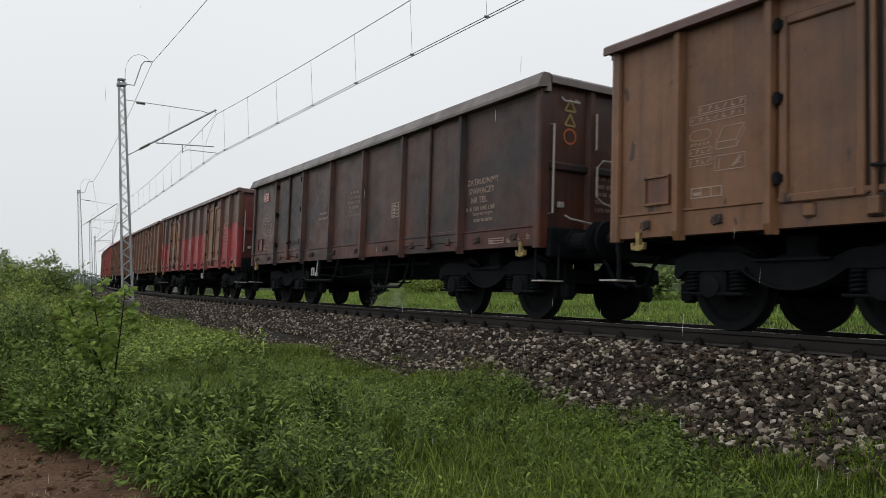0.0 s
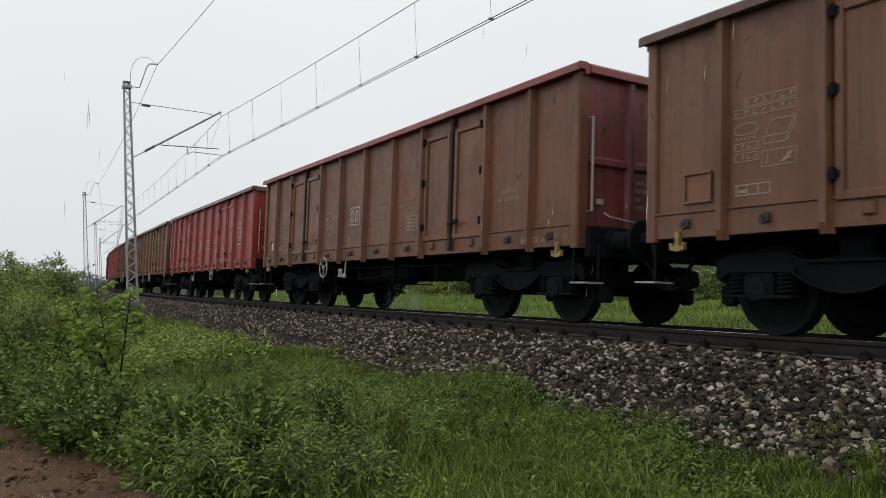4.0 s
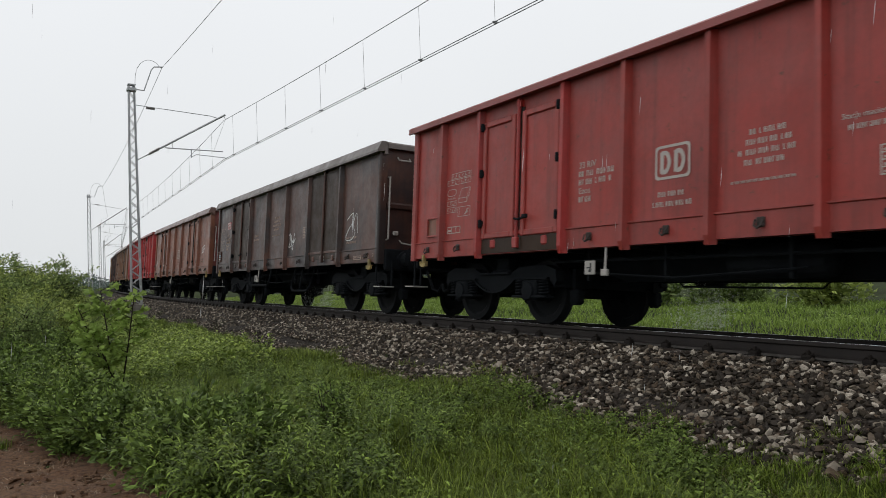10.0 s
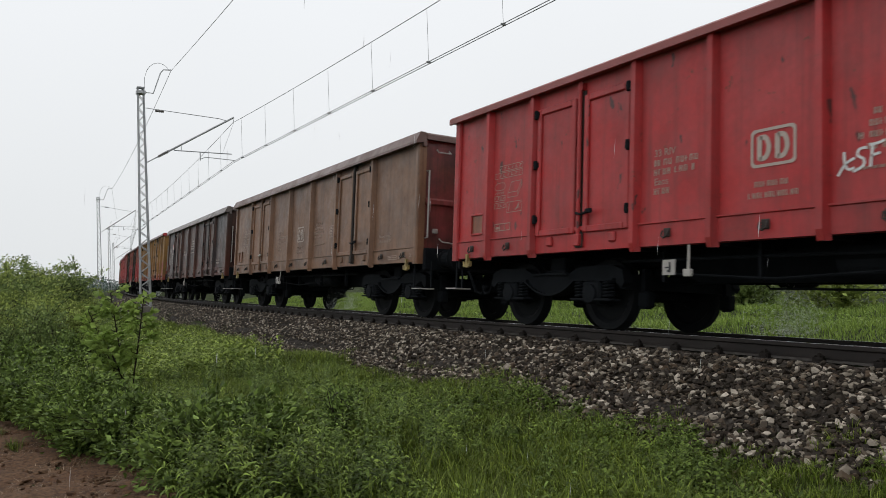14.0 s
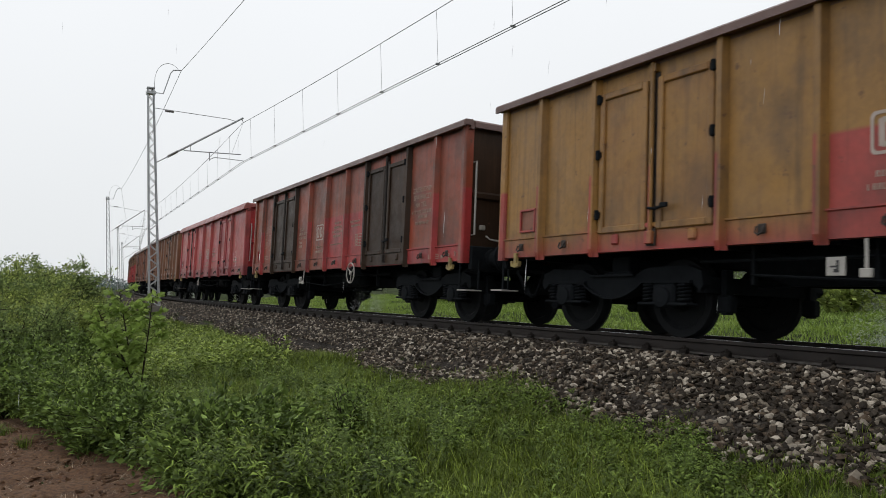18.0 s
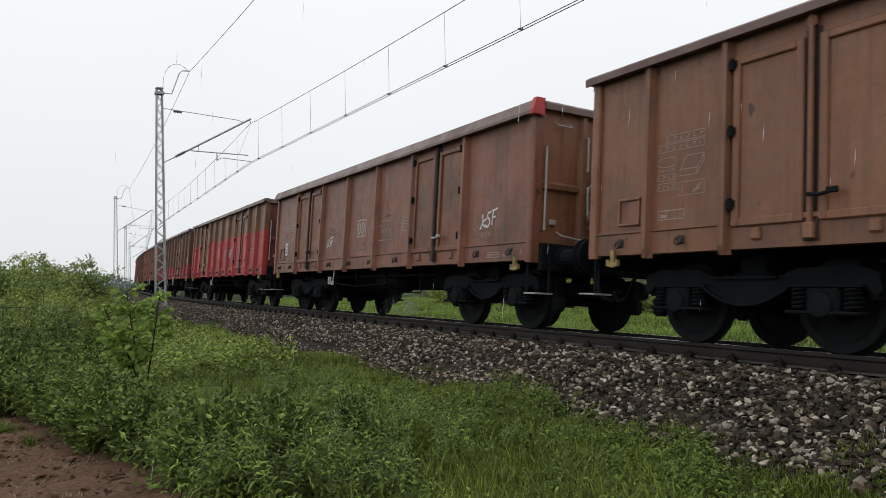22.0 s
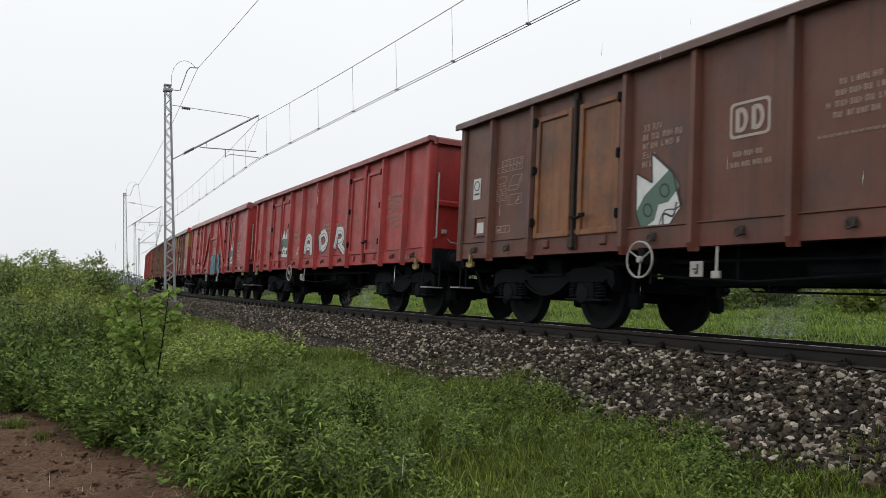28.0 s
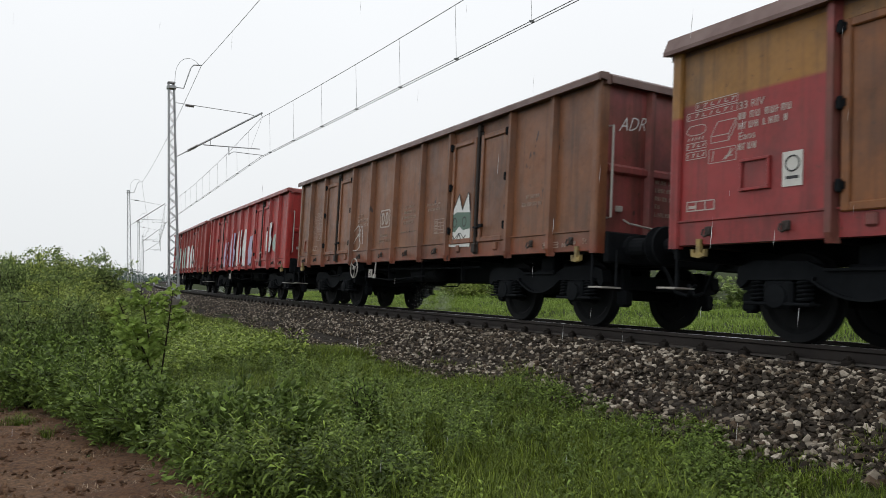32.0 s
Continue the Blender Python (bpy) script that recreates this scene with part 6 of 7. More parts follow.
    if badge:
        put("badge", once("badge", badge_mesh), letter if letter is M_LETTER else M_WORN, root, -0.53 if rib else -0.02, y, (1.88 if rib else 1.86) + dz, "white framed two-shape badge")
        put("lettering", once("owner_bars", lambda bm: bars(bm, [[-0.04, 0.38], [0.56]], 0.11, 0.06)), letter, root, -0.81 if rib else -0.32, y, (1.5 if rib else 1.5) + dz)
    put("lettering", once("firm_bars", lambda bm: bars(bm, [[-0.1, 0.08, 0.3], [-0.06, 0.36, 0.12], [0.06, 0.38, 0.14], [-0.04, 0.1, 0.32]], 0.1, 0.06)), letter, root, *((firm_at[0], y, firm_at[1]) if firm_at else (0.32 if rib else 0.95, y, 2.0 + dz)))
    put("lettering", once("contact_bars", lambda bm: bars(bm, [[0.72]], 0.1, 0.03)), letter, root, *((firm_at[0] - 0.08, y, firm_at[1] - 0.45) if firm_at else (0.24 if rib else 0.97, y, 1.53 + dz)))
    put("lettering", text_mesh("Stacja macierzysta", 0.075), letter, root, 1.4 if rib else 4.72, y, (1.97 if rib else 1.5) + dz)
    put("lettering", once("place_bars", lambda bm: bars(bm, [[0.5]], 0.1, 0.05)), letter, root, 1.46 if rib else 4.76, y, (1.87 if rib else 1.4) + dz)
    put("load_table", once("load_table", lambda bm: table_mesh(bm, 0.38, 0.25, 4, 3)), letter, root, 1.74 if rib else 2.0, y, 1.44 if rib else 1.67)
    put("lettering", once("check_bars", lambda bm: bars(bm, [[-0.08, 0.34], [0.52]], 0.11, 0.06)), letter, root, 4.6 if rib else -4.3, y, 1.8 + dz)
    put("load_table", once("sill_table", lambda bm: (table_mesh(bm, 0.36, 0.07, 2, 1), bars(bm, [[-0.42, 0.1]], 0.1, 0.06))), letter, root, 5.2, -WALL - 0.022, 1.05)
    for word, x in (("Sp", 5.86), ("St", 6.1)):
        put("lettering", text_mesh(word, 0.11), letter, root, x, -WALL - 0.023, 1.08)
    lx_, lz = marks if isinstance(marks, tuple) else (-5.28, 2.12 + 0.4 * dz) if rib else (-5.55, 2.08) if style == "wide" else (-6.2, 2.36)
    if marks:
        put("load_table", once("load_marks", load_marks), letter, root, lx_, y, lz)
        put("load_table", once("end_table", lambda bm: table_mesh(bm, 0.38, 0.1, 1, 3)), letter, root, lx_ + 0.02, y, 1.36)
    if welders:
        if welders is True:
            wx, wz = (4.47, 2.28) if rib else (4.56, 1.96)
        else:
            wx, wz = welders
        put("lettering", text_mesh("ZATRUDNIMY\n SPAWACZY\n   NR TEL.", 0.13), letter, root, wx, y, wz)
        put("lettering", once("phone_bars", lambda bm: bars(bm, [[0.07, 0.06, 0.16, 0.17, 0.17]], 0.1, 0.065)), letter, root, wx - 0.02, y, wz - 0.39)
    hx, hz = holder or (-5.72, 1.5)
    plate = put("card_holder", once("card_holder", lambda bm: [box(bm, a[0], a[1], -0.03, 0.004, a[2], a[3], 0.005) for a in ((-0.18, 0.18, -0.165, -0.135), (-0.18, 0.18, 0.135, 0.165), (-0.18, -0.15, -0.135, 0.135), (0.15, 0.18, -0.135, 0.135))]), paint, root, hx, y, hz, "small framed card holder")
    put("holder_back", once("holder_back", lambda bm: box(bm, -0.15, 0.15, -0.003, 0.002, -0.135, 0.135)), paint if holder else P["umber"], plate, 0, 0, 0)
    for sg in signs:
        kind, x, z = sg[:3]
        if kind == "notice":
            pl = put("notice", once("notice", lambda bm: box(bm, -0.11, 0.11, -0.006, 0.0, -0.17, 0.17)), M_WHITE, root, x, y, z, "small white notice with a round mark")
            put("notice_mark", once("notice_mark", lambda bm: (tube(bm, [(0.075 * math.cos(a * 0.35), -0.008, 0.05 + 0.075 * math.sin(a * 0.35)) for a in range(19)], 0.008, 4), box(bm, -0.07, 0.07, -0.009, -0.005, -0.1, -0.07))), M_GRAF_BLACK, pl, 0, 0, 0)
        elif kind == "card":
            put("route_card", once("route_card", lambda bm: box(bm, -0.1, 0.1, -0.012, -0.006, -0.11, 0.06)), M_WHITE, root, x, y, z, "white card in the holder")
            for dz_, mat_ in ((0.02, M_GRAF_TEAL), (-0.05, M_GRAF_BLACK)) if len(sg) > 3 else ():
                put("card_mark", once("card_mark", lambda bm: box(bm, -0.075, 0.075, -0.016, -0.0125, -0.02, 0.02)), mat_, root, x, y, z + dz_)
        elif kind == "plate":
            pl = put("badge_plate", once("badge_plate", lambda bm: box(bm, -0.19, 0.19, -0.004, 0.0, -0.115, 0.115)), P["bright"], root, x, y, z, "small red and white badge")
            put("badge", once("small_badge", lambda bm: [box(bm, a[0], a[1], -0.007, -0.004, a[2], a[3]) for a in ((-0.17, 0.17, -0.1, -0.08), (-0.17, 0.17, 0.08, 0.1), (-0.17, -0.15, -0.08, 0.08), (0.15, 0.17, -0.08, 0.08), (-0.1, -0.03, -0.05, 0.05), (0.03, 0.1, -0.05, 0.05))]), M_WHITE, pl, 0, 0, 0)
        elif kind == "scrawl":
            put("spray_scrawl", once("spray_scrawl", lambda bm: stroke(bm, [(-0.3, -0.1), (-0.2, 0.12), (-0.12, -0.12), (0.0, 0.14), (0.08, -0.1), (0.2, 0.16), (0.32, 0.0), (0.15, -0.08), (-0.25, -0.02), (0.3, 0.08)], 0.035)), M_GRAF_VIOLET, root, x, y, z, "faded violet sprayed scrawl")
        elif kind == "scribble":
            put("spray_scrawl", once("spray_scribble", lambda bm: stroke(bm, [(-0.2, 0.2), (0.1, 0.32), (0.14, 0.15), (-0.1, 0.0), (-0.25, -0.2), (0.05, -0.22), (0.22, -0.1), (0.15, 0.1), (0.3, 0.3), (0.36, -0.1)], 0.018)), M_GRAF_WHITE, root, x, y, z, "thin pale sprayed scribble")
        elif kind == "tag":
            put("spray_tag", tag_mesh(sg[3], sg[4]), M_GRAF_WHITE, root, x, y - 0.002, z, "white sprayed tag")
    return root


TAG_WAYS = ([(0.08, 0.36), (0.09, 0.2), (0.14, 0.09), (0.24, 0.1)], [(-0.02, 0.0), (0.1, 0.17), (0.25, 0.25)], [(0.43, 0.38), (0.32, 0.37), (0.29, 0.28), (0.38, 0.21), (0.37, 0.11), (0.22, 0.04)],
            [(0.48, 0.08), (0.5, 0.24), (0.52, 0.4)], [(0.47, 0.41), (0.6, 0.42), (0.7, 0.45)], [(0.49, 0.24), (0.56, 0.26), (0.63, 0.27)])


def tag_mesh(body, size):
    """A hand-sprayed tag: three joined strokes of one writer, or slanting letters."""
    key = ("tag", body, size)
    if key not in shared:
        if body == "tSF":
            bm = bmesh.new()
            for way in TAG_WAYS:
                stroke(bm, [(0.7 * x * size / 0.3, 0.74 * z * size / 0.32) for x, z in way], 0.095 * size)
            shared[key] = mesh_of(bm, "spray_tag")
        else:
            data = text_mesh(body, size, -0.012 * size).copy()
            data.transform(Matrix(((0.9, 0, 0.35, 0), (0, 1, 0, 0), (0.12, 0, 1.1, 0), (0, 0, 0, 1))))
            shared[key] = data
    return shared[key]


RED, BRIGHT, PINK = (0.42, 0.026, 0.017), (0.46, 0.02, 0.016), (0.43, 0.06, 0.05)
BROWN, TAN, MAROON = (0.19, 0.083, 0.045), (0.215, 0.107, 0.058), (0.088, 0.05, 0.046)
LOWRED = (0.36, 0.03, 0.025)
P = {
    "orange_tan": wagon_paint("orange_tan_paint", (0.205, 0.12, 0.07), wear=0.4, fade=(0.225, 0.14, 0.088), scars=0.8),
    "tan": wagon_paint("tan_brown_paint", TAN, wear=0.4, scars=0.5, fade=(0.225, 0.122, 0.07), low=(0.24, 0.07, 0.045), split=1.12, soft=0.2),
    "pale_tan": wagon_paint("pale_tan_paint", (0.215, 0.14, 0.098), wear=0.35, fade=(0.25, 0.17, 0.125)),
    "brown": wagon_paint("brown_paint", BROWN, wear=0.4, scars=0.5, fade=(0.20, 0.10, 0.058)),
    "warm_brown": wagon_paint("warm_brown_paint", (0.195, 0.1, 0.062), wear=0.3, fade=(0.205, 0.12, 0.08), scars=0.3),
    "pale_brown": wagon_paint("pale_brown_paint", (0.23, 0.098, 0.066), wear=0.35, fade=(0.245, 0.118, 0.085)),
    "rust_brown": wagon_paint("rust_brown_paint", (0.245, 0.13, 0.085), wear=0.3, fade=(0.255, 0.15, 0.1), scars=0.3),
    "umber": wagon_paint("dull_umber_paint", (0.255, 0.118, 0.085), wear=0.4, fade=(0.25, 0.13, 0.1), scars=0.3),
    "maroon": wagon_paint("dark_maroon_paint", MAROON, wear=0.7, dark=0.48, rough=0.42, gloss=0.3, low=(0.12, 0.046, 0.04), split=1.5, soft=0.4),
    "charred": wagon_paint("blackened_maroon_paint", (0.085, 0.042, 0.036), wear=0.8, dark=0.52, fade=(0.11, 0.062, 0.054), rough=0.38, gloss=0.4, low=(0.11, 0.05, 0.04), split=1.35, soft=0.3),
    "red": wagon_paint("red_paint", RED, wear=0.2, fade=(0.40, 0.036, 0.024)),
    "bright": wagon_paint("bright_red_paint", BRIGHT, wear=0.15, fade=(0.43, 0.034, 0.026), scars=1.0),
    "orange_red": wagon_paint("orange_red_paint", (0.34, 0.032, 0.018), wear=0.12, fade=(0.32, 0.043, 0.026)),
    "pink": wagon_paint("faded_pinkish_red_paint", PINK, wear=0.3, fade=(0.42, 0.09, 0.078), low=(0.27, 0.035, 0.03), split=1.3, soft=0.1),
    "rust_over_red": wagon_paint("umber_over_red_paint", (0.12, 0.066, 0.048), low=LOWRED, split=2.15, wear=0.4, soft=0.05, patches=((4.3, 7, 2.3),)),
    "brown_over_red": wagon_paint("brown_over_red_paint", (0.185, 0.10, 0.04), low=(0.42, 0.026, 0.02), split=2.34, wear=0.3, soft=0.06),
    "ochre_over_red": wagon_paint("ochre_over_red_paint", (0.34, 0.225, 0.066), low=(0.38, 0.05, 0.03), split=1.14, wear=0.4, soft=0.16, patches=((4.4, 7, 1.86), (-1.23, 0.0, 1.95))),
    "brown_low_red": wagon_paint("brown_paint_red_below", (0.14, 0.068, 0.037), low=LOWRED, split=1.55, wear=0.35, soft=0.04),
    "orange_rust": wagon_paint("orange_rust_paint", (0.32, 0.075, 0.042), wear=0.55, fade=(0.17, 0.066, 0.045), low=(0.38, 0.03, 0.022), split=0.9, soft=0.08, patches=((0.0, 2.4, 2.18), (2.4, 7, 1.28))),
    "dark_brown": wagon_paint("dark_brown_paint", (0.135, 0.056, 0.04), wear=0.4, fade=(0.15, 0.07, 0.052), low=(0.17, 0.05, 0.04), split=1.1, soft=0.12),
    "ochre": wagon_paint("ochre_paint", (0.32, 0.21, 0.064), wear=0.4, fade=(0.24, 0.145, 0.055)),
    "rusty_ochre": wagon_paint("rusty_ochre_paint", (0.25, 0.118, 0.04), wear=0.5, fade=(0.21, 0.1, 0.045)),
    "ochre_red_mid": wagon_paint("ochre_paint_over_red", (0.37, 0.225, 0.056), low=(0.33, 0.03, 0.023), split=1.4, wear=0.45, soft=0.12, patches=((-7, -4.42, 2.55), (4.42, 7, 2.45), (-0.82, 0.82, 2.42))),
    "black": wagon_paint("soot_black_paint", (0.035, 0.027, 0.022), wear=0.5, fade=(0.05, 0.036, 0.028), gloss=0.15),
    "red_end": wagon_paint("dull_red_end_paint", (0.27, 0.05, 0.036), wear=0.6, fade=(0.15, 0.07, 0.05), dark=0.2, scars=0.6),
    "dark_red_end": wagon_paint("dark_red_end_paint", (0.165, 0.031, 0.022), wear=0.6, fade=(0.14, 0.05, 0.036), dark=0.34, scars=0.6),
    "grey_rim": rough_metal("worn_grey_rim", (0.15, 0.125, 0.115), (0.09, 0.07, 0.062), 0.4, 3.0),
    "brown_rim": rough_metal("worn_brown_rim", (0.15, 0.085, 0.07), (0.10, 0.05, 0.04), 0.4, 3.0),
    "red_rim": rough_metal("worn_red_rim", (0.27, 0.05, 0.045), (0.2, 0.05, 0.04), 0.4, 3.0),
}
E1, E2 = P["red_end"], P["dark_red_end"]
NOTICE, CARD = ("notice", -5.88, 2.12), ("card", -5.72, 1.5)

# From the head of what is seen to the tail: style, paint, doors, label, and what sets the wagon apart.
TRAIN = [
    ("ribbed", "orange_tan", "orange_tan", "open goods wagon in dull orange-tan paint, scraped", "brown_rim", dict(end=E1)),
    ("wide", "maroon", "maroon", "open goods wagon in dark sooty maroon with plain doors", "grey_rim", dict(firm_at=(0.0, 2.28), owner_at=(-1.6, 1.98), loop=True, welders=True, riv=False, badge=False, signs=(("plate", -5.4, 2.75),))),
    ("ribbed", "rust_over_red", "rusty_ochre", "open goods wagon, umber above, bright red below, ochre doors", "brown_rim", dict(end=E2, post="dark_brown", welders=True, plate_at=1.6, signs=(CARD,))),
    ("ribbed", "warm_brown", "warm_brown", "open goods wagon in weathered warm brown", "brown_rim", dict(end=E2, wheel_at=-1.95)),
    ("ribbed", "brown", "brown", "open goods wagon in faded brown paint with a red end", "red_rim", dict(end=E1, wheel_at=-1.85, signs=(CARD,))),
    ("ribbed", "orange_red", "orange_red", "open goods wagon in fresh orange-red paint", "brown_rim", dict(letter=M_LETTER, wheel_at=1.8, welders=True, signs=(NOTICE, CARD))),
    ("ribbed", "tan", "tan", "open goods wagon in greyish tan paint with a rusty lower edge", "brown_rim", dict(end=E1, wheel_at=1.8, signs=(NOTICE, ("scrawl", 5.86, 1.62)))),
    ("ribbed", "brown", "tan", "open goods wagon in reddish brown with tan doors", "brown_rim", dict(end=E1, wheel_at=1.8, signs=(NOTICE, CARD, ("scrawl", -5.2, 1.6)))),
    ("ribbed", "orange_red", "orange_red", "open goods wagon in bright red paint with blackened door sills", "red_rim", dict(apron="black", letter=M_LETTER, welders=True, post="red")),
    ("wide", "charred", "black", "open goods wagon in blackened maroon, badly worn", "grey_rim", dict(loop=True, riv=("31 RIV", "Eanos-x"), riv_at=(-5.36, 2.1), marks=(-6.22, 2.2), holder=(-6.1, 1.5), badge=False, owner_at=(-2.2, 1.92), firm_at=(-0.4, 2.3), signs=(("card", -6.1, 1.5, "printed"), ("plate", -5.05, 2.45), ("scribble", 4.95, 1.7)))),
    ("wide", "pale_brown", "pale_brown", "open goods wagon in pale brown with wide panels, tagged", "brown_rim", dict(end=E1, holder=(-4.84, 1.55), signs=(("card", -4.84, 1.55, "printed"), ("tag", 4.95, 1.7, "tSF", 0.3), ("tag", -6.2, 1.48, "tSF", 0.25)))),
    ("ribbed", "bright", "bright", "open goods wagon in dented bright red paint", "red_rim", dict(signs=(("tag", 0.14, 1.5, "tSF", 0.25),))),
    ("wide", "pale_tan", "pale_tan", "open goods wagon in pale tan paint with a red-brown end", "brown_rim", dict(end=E1)),
    ("wide", "maroon", "maroon", "open goods wagon in sooty dark maroon", "grey_rim", dict(letter=M_LETTER, badge=False, riv=("31 RIV", "Eanos-x"), riv_at=(-5.36, 2.08), marks=(-6.22, 2.16), holder=(-6.12, 1.45), owner_at=(-2.2, 2.05), firm_at=(-0.4, 2.42), signs=(("plate", -5.05, 2.42),))),
    ("ribbed", "ochre_over_red", "ochre", "open goods wagon in yellow ochre with red patches", "brown_rim", dict(cap="bright", end="ochre_over_red", wheel_at=1.7, riv=False, marks=False, plate_at=-1.1)),
    ("ribbed", "orange_rust", "black", "open goods wagon in orange rust with black doors", "brown_rim", dict(end="black", post="black", apron="black", wheel_at=1.85, welders=True, signs=(("card", -5.72, 1.5),))),
    ("wide", "pink", "pink", "open goods wagon in faded pinkish red", "red_rim", dict(end=P["bright"], holder=(-5.95, 1.58), marks=(-6.2, 2.16), signs=(("card", -5.95, 1.58, "printed"),))),
    ("ribbed", "rust_brown", "rust_brown", "open goods wagon in rust-brown paint with a sprayed tag", "brown_rim", dict(end="rust_brown", wheel_at=-1.85, signs=(("tag", 4.5, 1.42, "tSF", 0.28), ("tag", -2.17, 1.42, "tSF", 0.25)))),
    ("wide", "umber", "brown", "open goods wagon in dull brown with wide panels and a tag", "brown_rim", dict(cap="bright", end="rust_brown", riv_at=(-2.08, 1.98), signs=(("notice", -5.4, 1.62), ("tag", -2.12, 1.52, "tSF", 0.25), ("tag", 4.95, 1.5, "tSF", 0.3)))),
    ("ribbed", "brown_over_red", ("rusty_ochre", "brown_over_red"), "open goods wagon, brown above and red below, ochre doors", "brown_rim", dict(end=E2, signs=(NOTICE, CARD, ("tag", 1.28, 1.6, "tSF", 0.32)))),
    ("ribbed", "brown_low_red", "umber", "open goods wagon in brown with a red lower band and tags", "brown_rim", dict(end=E2, wheel_at=1.85, dz=0.38, welders=(1.3, 2.1), signs=(CARD, ("tag", 5.55, 1.7, "tSF", 0.3), ("tag", 0.62, 1.48, "tSF", 0.24)))),
    ("ribbed", "umber", "umber", "open goods wagon in plain reddish umber", "brown_rim", dict(end=E2, wheel_at=1.85, signs=(("tag", 5.5, 1.6, "tSF", 0.34),))),
    ("ribbed", "dark_brown", "rusty_ochre", "open goods wagon in dark brown with ochre doors", "brown_rim", dict(end=E2, wheel_at=-1.95, dz=0.4, signs=(NOTICE, CARD))),
    ("ribbed", "red", "red", "open goods wagon in red with large white painted letters", "red_rim", dict(wheel_at=-1.95, welders=True, badge=False, signs=(("tag", -1.75, 1.35, "tSF", 0.26),))),
    ("braced", "red", "red", "open goods wagon in red with diagonal braces and teal graffiti", "red_rim", dict(letter=M_LETTER, wheel_at=-0.95, welders=True, riv_at=(-1.68, 1.8), holder=(-5.74, 1.6), signs=(("notice", -6.12, 1.62), ("scribble", -4.75, 1.4)))),
    ("braced", "ochre_red_mid", "rusty_ochre", "open goods wagon in ochre and red with diagonal braces", "brown_rim", dict(cap="bright", letter=M_LETTER, end=E2, wheel_at=-0.9, post="red_end", firm_at=(5.05, 2.22), riv_at=(-5.5, 2.38), holder=(-5.28, 1.68), signs=(("notice", -4.85, 1.68), ("tag", 4.92, 1.29, "SONS", 0.2), ("tag", 4.86, 1.47, "RIS", 0.2), ("tag", 4.72, 1.65, "SWIR", 0.23)))),
    ("ribbed", "tan", "tan", "open goods wagon in greyish tan with graffiti on a door", "brown_rim", dict(end=E1, wheel_at=-1.87, signs=(("scribble", -2.1, 1.5),))),
    ("ribbed", "red", "red", "open goods wagon in red with lilac and white graffiti", "red_rim", dict()),
    ("ribbed", "orange_red", "orange_red", "last open goods wagon, red with pale graffiti", "red_rim", dict()),
]
wagons = []
for style, paint, doors, label, rim, extra in TRAIN:
    extra = {key: (P[v] if isinstance(v, str) else v) for key, v in extra.items()}
    wagons.append(wagon(style, P[paint], tuple(P[q] for q in doors) if isinstance(doors, tuple) else P[doors], label, rim=P[rim], **extra))


# ---- graffiti, each on its own wagon ----
def painted(n, name, outline_or_strokes, mat, x, z, label, lift=0.002, width=None):
    """A sprayed patch (an outline) or line (with width) on the seen side of wagon n."""
    bm = bmesh.new()
    if width:
        stroke(bm, outline_or_strokes, width)
    else:
        shape_mesh(bm, outline_or_strokes)
    ob = part(name, bm, mat, wagons[n], label)
    ob.location = (x, -WALL - 0.004 - lift, z)
    return ob


EARED = [(-0.35, -0.22), (0.35, -0.24), (0.34, 0.22), (0.25, 0.6), (0.07, 0.34), (-0.04, 0.59), (-0.3, 0.24), (-0.36, -0.02)]
BAND = [(-0.3, 0.25), (-0.1, 0.31), (0.34, 0.28), (0.33, 0.04), (0.12, 0.02), (0.0, 0.09), (-0.14, 0.0), (-0.34, 0.04)]
for n, x, z, s, lift, turn in ((20, -4.0, 1.5, 0.8, 0.026, 0), (22, -1.72, 1.42, 1.12, 0.0, 38), (23, -2.93, 1.56, 1.0, 0.026, 0), (24, 3.87, 1.5, 1.0, 0.026, 0), (25, 2.9, 1.55, 0.85, 0.026, 0), (26, 2.75, 1.42, 1.1, 0.026, 0)):
    ca, sa = math.cos(radians(turn)), math.sin(radians(turn))

    def spun(pts):
        return [(max(-0.6, min(0.28 if turn else 0.6, s * (ca * a - sa * c))), s * (sa * a + ca * c)) for a, c in pts]
    painted(n, "sprayed_patch", spun(EARED), M_GRAF_WHITE, x, z, "white two-pointed sprayed shape", lift)
    painted(n, "sprayed_band", spun(BAND), M_GRAF_GREEN, x, z, "grey-green sprayed band", lift + 0.002)
    loop_ = EARED + EARED[:1]
    for p, q in zip(loop_[1:], loop_[2:]):
        painted(n, "sprayed_line", spun([p, q]), M_GRAF_BLACK, x, z, "black sprayed outline", lift + 0.003, 0.022)
    for a in (-0.15, 0.15):
        painted(n, "sprayed_ring", spun([(a + 0.06 * math.cos(q * 0.785), 0.15 + 0.07 * math.sin(q * 0.785)) for q in range(9)]), M_GRAF_BLACK, x, z, "black sprayed ring", lift + 0.004, 0.02)
    painted(n, "sprayed_line", spun([(-0.2, -0.05), (-0.1, -0.13), (0.0, -0.04), (0.08, -0.14), (0.2, -0.06)]), M_GRAF_BLACK, x, z, "black sprayed squiggle", lift + 0.003, 0.025)
    painted(n, "sprayed_line", spun([(-0.25, -0.12), (-0.15, -0.1), (0.02, -0.02), (0.14, -0.1), (0.26, -0.16)]), M_GRAF_BLACK, x, z, "black sprayed squiggle", lift + 0.003, 0.015)

